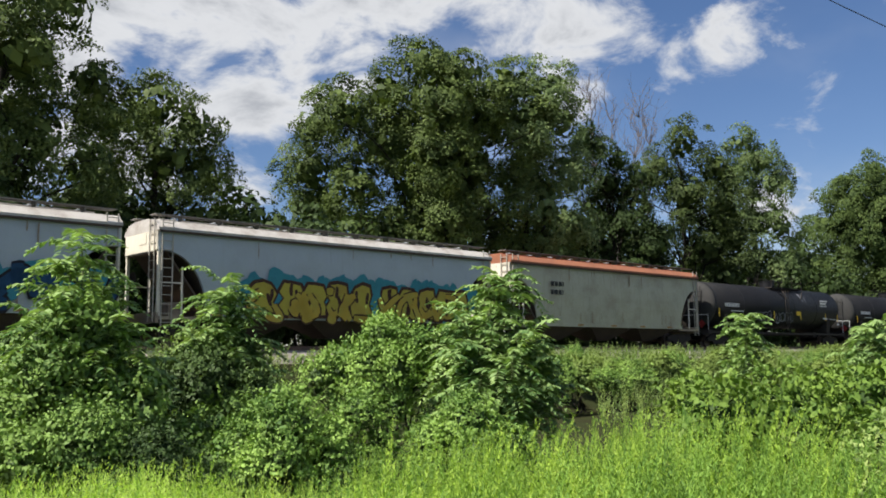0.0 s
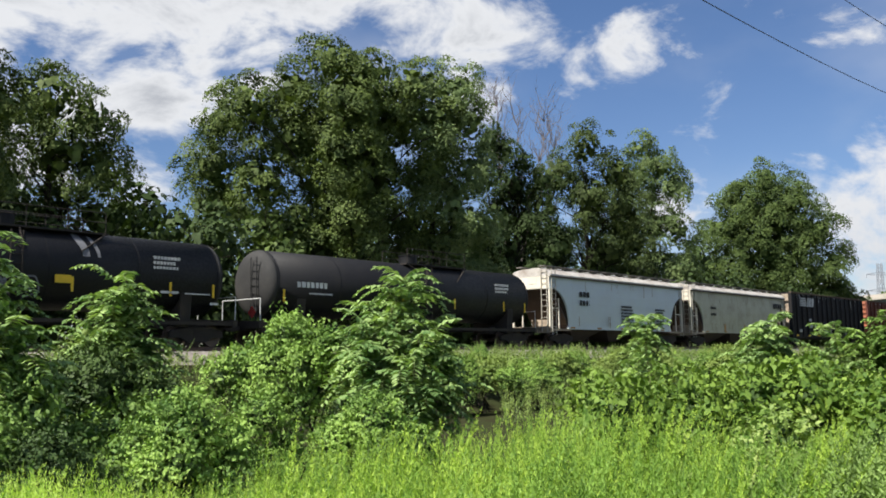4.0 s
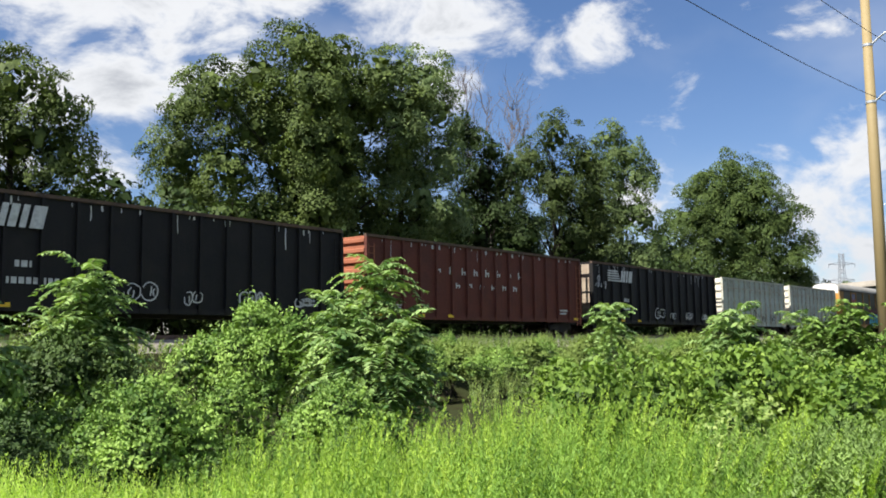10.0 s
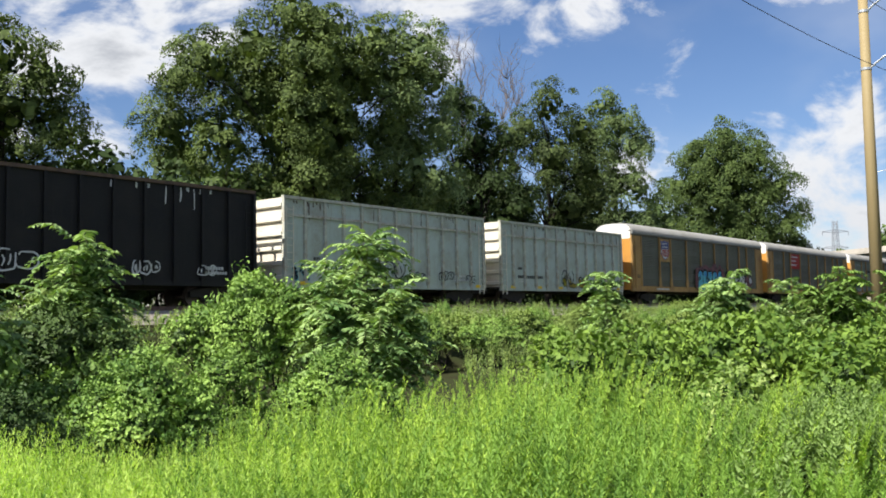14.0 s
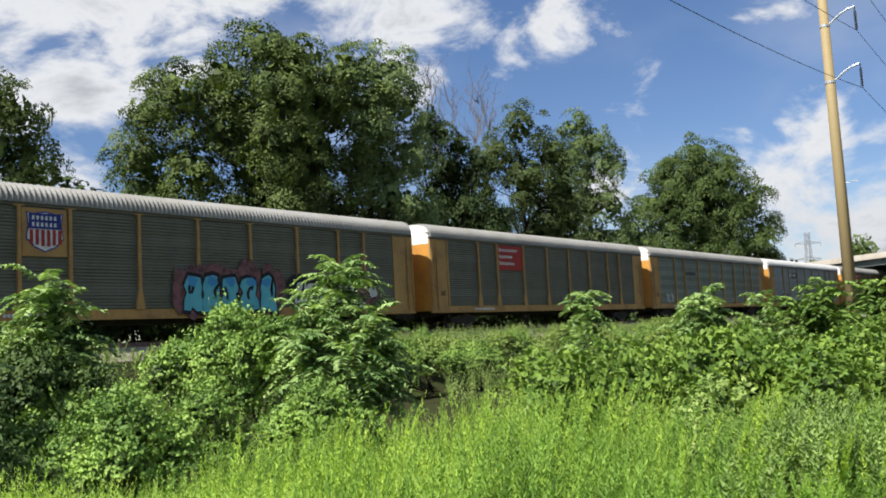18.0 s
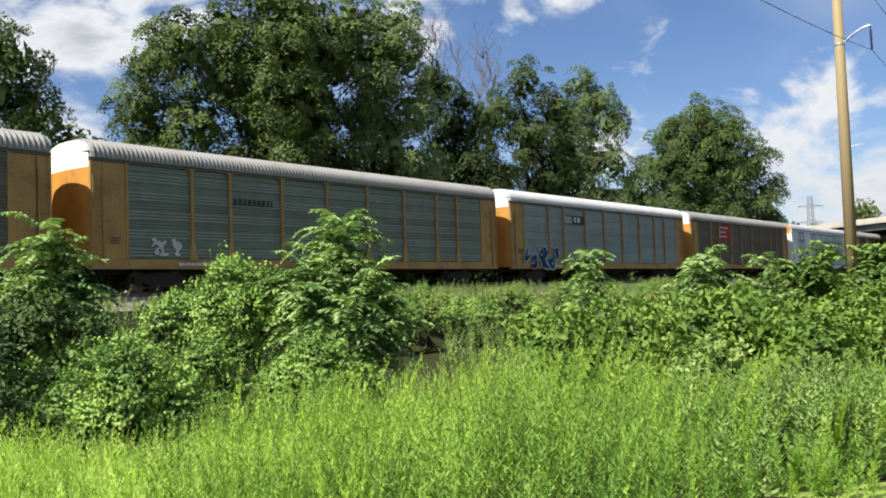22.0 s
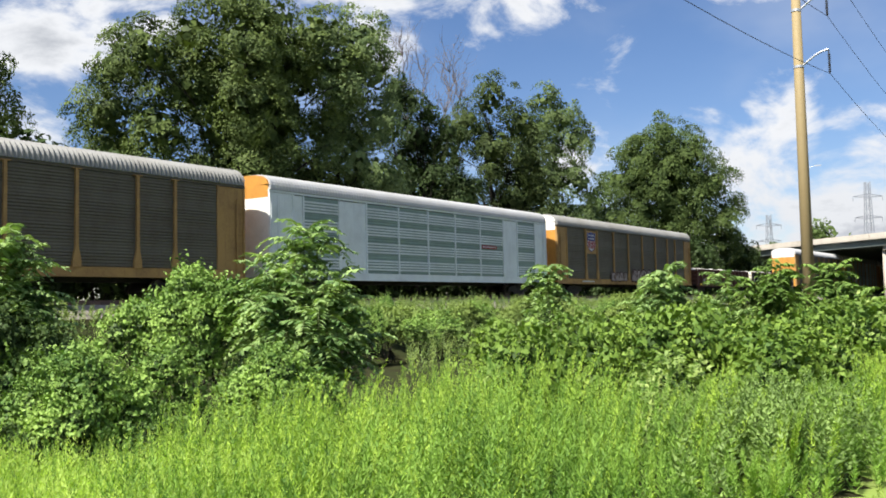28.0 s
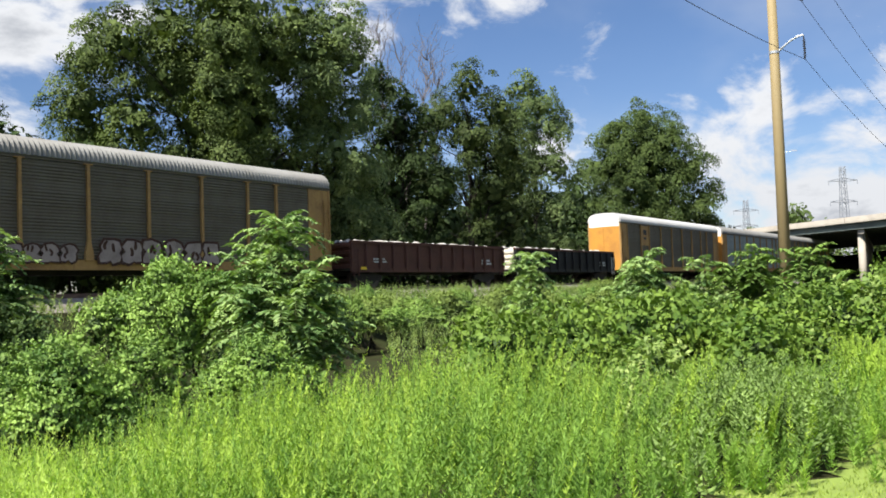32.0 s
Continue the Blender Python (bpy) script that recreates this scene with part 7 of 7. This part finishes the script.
stalks_field("grey_weeds", x, y, rng.uniform(0.35, 0.9, len(x)), "grey-green bushy weeds at the lawn's edge", LEAF_SAGE, 9, 0.085, 80, 0.09, 0.4, 0.4)
cx, cy = scatter(rng, 34, -20, 42, 4.4, 11)
x = (cx[:, None] + rng.normal(0, 0.16, (34, 11))).ravel()
y = (cy[:, None] + rng.normal(0, 0.16, (34, 11))).ravel()
e = edge_of(x, y)
keep = (e > 0.6) & (e < np.clip(4.0 + 0.085 * (np.degrees(np.arctan2(x, y)) + 20), 3.4, 7.0))
x, y, e = x[keep], y[keep], e[keep]
room = EYE + np.hypot(x, y) * np.tan(np.radians(np.interp(np.degrees(np.arctan2(x, y)), [-13, -9, -5, 5, 7, 12, 26, 37], [-6.4, -7.2, -5.0, -4.6, -3.9, -2.9, -4.0, -3.5]))) - ground_z(x, y)
h = np.minimum(np.clip(0.5 + 0.24 * e, 0.5, 1.35), np.maximum(room, 0.4)) * rng.uniform(0.82, 1.12, len(x))
stalks_field("tall_goldenrod", x, y, h, "taller goldenrod spires above the other weeds", LEAF_WEED, 11, 0.07, 120, 0.01, 0.25, 0.8)
x, y = scatter(rng, 300, 36, 44, 11.4, 13.6)
keep = edge_of(x, y) > 0.2
x, y = x[keep], y[keep]
stalks_field("spire_weeds", x, y, rng.uniform(0.75, 1.0, len(x)), "upright bright green weed spires", LEAF_WEED, 10, 0.07, 110, 0.01, 0.26, 0.8)
sa = rng.uniform(-42, 90, 9000)
q = 2.9 + 12 * rng.random(9000) ** 1.9
x, y = UX * sa + NX * (q - OFF), UY * sa + NY * (q - OFF)
az = np.degrees(np.arctan2(x, y))
keep = (az > -36) & (az < 46) & (y > 5) & (np.hypot(x, y) > 13) & ((q < 10.5) | (az > 8)) & ((np.abs(az - 7.2) > 2.2) | (q < 5.5)) & (np.sin(sa * 0.31 + 1.5) * np.sin(q * 0.5) < 0.93)
x, y, q = x[keep], y[keep], q[keep]
clump = 0.5 + 0.5 * np.sin(x * 1.5 + 1) * np.sin(y * 1.3 + 2)
h = np.clip(EYE + 0.5 - ground_z(x, y), 0.7, 1.6) * (0.68 + 0.42 * clump) * rng.uniform(0.65, 1.12, len(x))
some = rng.random(len(x)) < 0.4
stalks_field("bank_weeds", x[~some], y[~some], h[~some], "tall pale green weeds on the railway bank", LEAF_BANK, 7, 0.15, 30, 0.03, 0.3, 0.7)
stalks_field("bank_mugwort", x[some], y[some], h[some] * 1.1, "grey-green mugwort on the railway bank", LEAF_GREY, 12, 0.14, 30, 0.03, 0.3, 0.8)
sa = rng.uniform(-30, 75, 3600)
q = rng.uniform(2.3, 3.9, 3600)
x, y = UX * sa + NX * (q - OFF), UY * sa + NY * (q - OFF)
az = np.degrees(np.arctan2(x, y))
keep = (np.abs(az + 5.9) > 0.9) & (np.abs(az - 15.4) > 0.7) & (rng.random(3600) < 0.62 + 0.38 * np.sin(sa * 0.9) * np.sin(sa * 0.37 + 1))
x, y, sa = x[keep], y[keep], sa[keep]
stalks_field("track_weeds", x, y, (0.62 + 0.2 * np.sin(sa * 1.3) * np.sin(sa * 0.53)) * rng.uniform(0.6, 1.25, len(x)), "grey-green mugwort along the ballast edge", LEAF_BANK, 14, 0.14, 30, 0.04, 0.3, 0.8)
x, y = scatter(rng, 5200, -26, 13, 11.0, 20.5)
keep = (edge_of(x, y) > 6.0) & (x * NX + y * NY + OFF > 5.0)
x, y = x[keep], y[keep]
# shade of the ditch floor is put into the colour of these weeds
stalks_field("ditch_weeds", x, y, rng.uniform(0.18, 0.5, len(x)), "low weeds on the floor of the ditch, shade put into their leaf colour", LEAF_SHADE, 15, 0.15, 20, 0.08, 0.45, 0.3)
# mown lawn
x, y = scatter(rng, 60000, 14, 54, 4.5, 19)
e = edge_of(x, y)
keep = e < 0.25
x, y = x[keep], y[keep]
b = np.stack([x, y, ground_z(x, y)], -1)
L = rng.uniform(0.03, 0.08, len(x))
v, f = leaves(b, np.stack([rng.normal(0, 0.5, len(x)), rng.normal(0, 0.5, len(x)), np.ones(len(x))], -1), L, 0.010, rng)
gx, gy = np.meshgrid(np.linspace(-16, 36, 209), np.linspace(-14, 28, 169))
ok = edge_of(gx, gy) < 0.5
idx = np.arange(gx.size).reshape(gx.shape)
cell = ok[:-1, :-1] & ok[1:, 1:]
i = idx[:-1, :-1][cell]
me = mesh_np("lawn", np.stack([gx, gy, ground_z(gx, gy) + 0.012], -1).reshape(-1, 3), np.stack([i, i + 1, i + 1 + gx.shape[1], i + gx.shape[1]], -1))
tagged(link("lawn", me, TURF), "mown lawn of short yellow-green grass", "lawn", kind="structure")
tagged(link("lawn_grass", mesh_np("lawn_grass", v, f), GRASS), "short mown yellow-green lawn grass", "grass", kind="stuff")

# knotweed thicket
KNOT = []
for k in range(7):
    rr = np.random.default_rng(300 + k)
    lob = [(rr.normal(0, 0.5), rr.normal(0, 0.45), rr.uniform(0.5, 1.6), rr.uniform(0.4, 0.62)) for _ in range(7)]
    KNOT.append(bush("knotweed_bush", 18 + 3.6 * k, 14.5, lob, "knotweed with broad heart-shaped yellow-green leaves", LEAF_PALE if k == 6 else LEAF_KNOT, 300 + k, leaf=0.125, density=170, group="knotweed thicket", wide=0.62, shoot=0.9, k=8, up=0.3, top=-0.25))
rr = np.random.default_rng(330)
for k in range(56):
    az = 17 + 34.5 * rr.random()
    d = 11.6 + 10.5 * (k / 56) + rr.uniform(-0.4, 0.4) + max(0, az - 34) * 0.12
    x, y = place(az, d)
    sc = rr.uniform(0.8, 1.08) * (0.8 if az < 15 else 1.0)
    foot = float(ground_z(x, y)) - 0.06
    tall = min(max((EYE + d * (-0.012 + 0.03 * min(max((az - 35) / 6, 0), 1)) - foot) / 2.2 + rr.uniform(-0.08, 0.12), 0.35), 1.3)
    m = pose(x, y, foot, 0, 0, rr.uniform(0, 360)) @ Matrix.Diagonal((sc, sc, tall, 1))
    copy_thing(KNOT[6 if (30 < az < 41 or 19 < az < 25) and d < 18 and k % 2 else k % 6], m)


def motions():
    for car, mid in CARS:
        rows = []
        for t in (0, 8, 16, 24, 32):
            x, y = on_track(mid - SPEED * t, 0)
            rows.append((t, pose(x, y, RAIL, 0, 0, ANG)))
        walk(car, rows)
    # wheels roll; alike wheelsets share their keys
    first = {}
    for wheels, k in ROLLING:
        if k not in first:
            first[k] = wheels
            d = -0.9 if k == 0 else 0.9
            turn = math.degrees(SPEED / FPS / 0.42)
            walk(wheels, [(i / FPS, pose(d, 0, 0.42, 0, -turn * i % 360, 0)) for i in range(32 * FPS + 1)])
        else:
            wheels.rotation_mode = "QUATERNION"
            keys = wheels.animation_data_create()
            keys.action = first[k].animation_data.action
            keys.action_slot = first[k].animation_data.action_slot
    # a light wind rocks the feathered shrubs
    for plant, x, y, z, turn, seed in SWAY:
        rng = random.Random(seed)
        ph = rng.uniform(0, 6.28)
        rows = []
        for i in range(41):
            t = 0.8 * i
            rows.append((t, pose(x, y, z, 1.1 * math.sin(1.9 * t + ph) + rng.uniform(-0.3, 0.3), 1.5 * math.sin(1.3 * t + 2 * ph) + rng.uniform(-0.3, 0.3), turn)))
        walk(plant, rows)


motions()
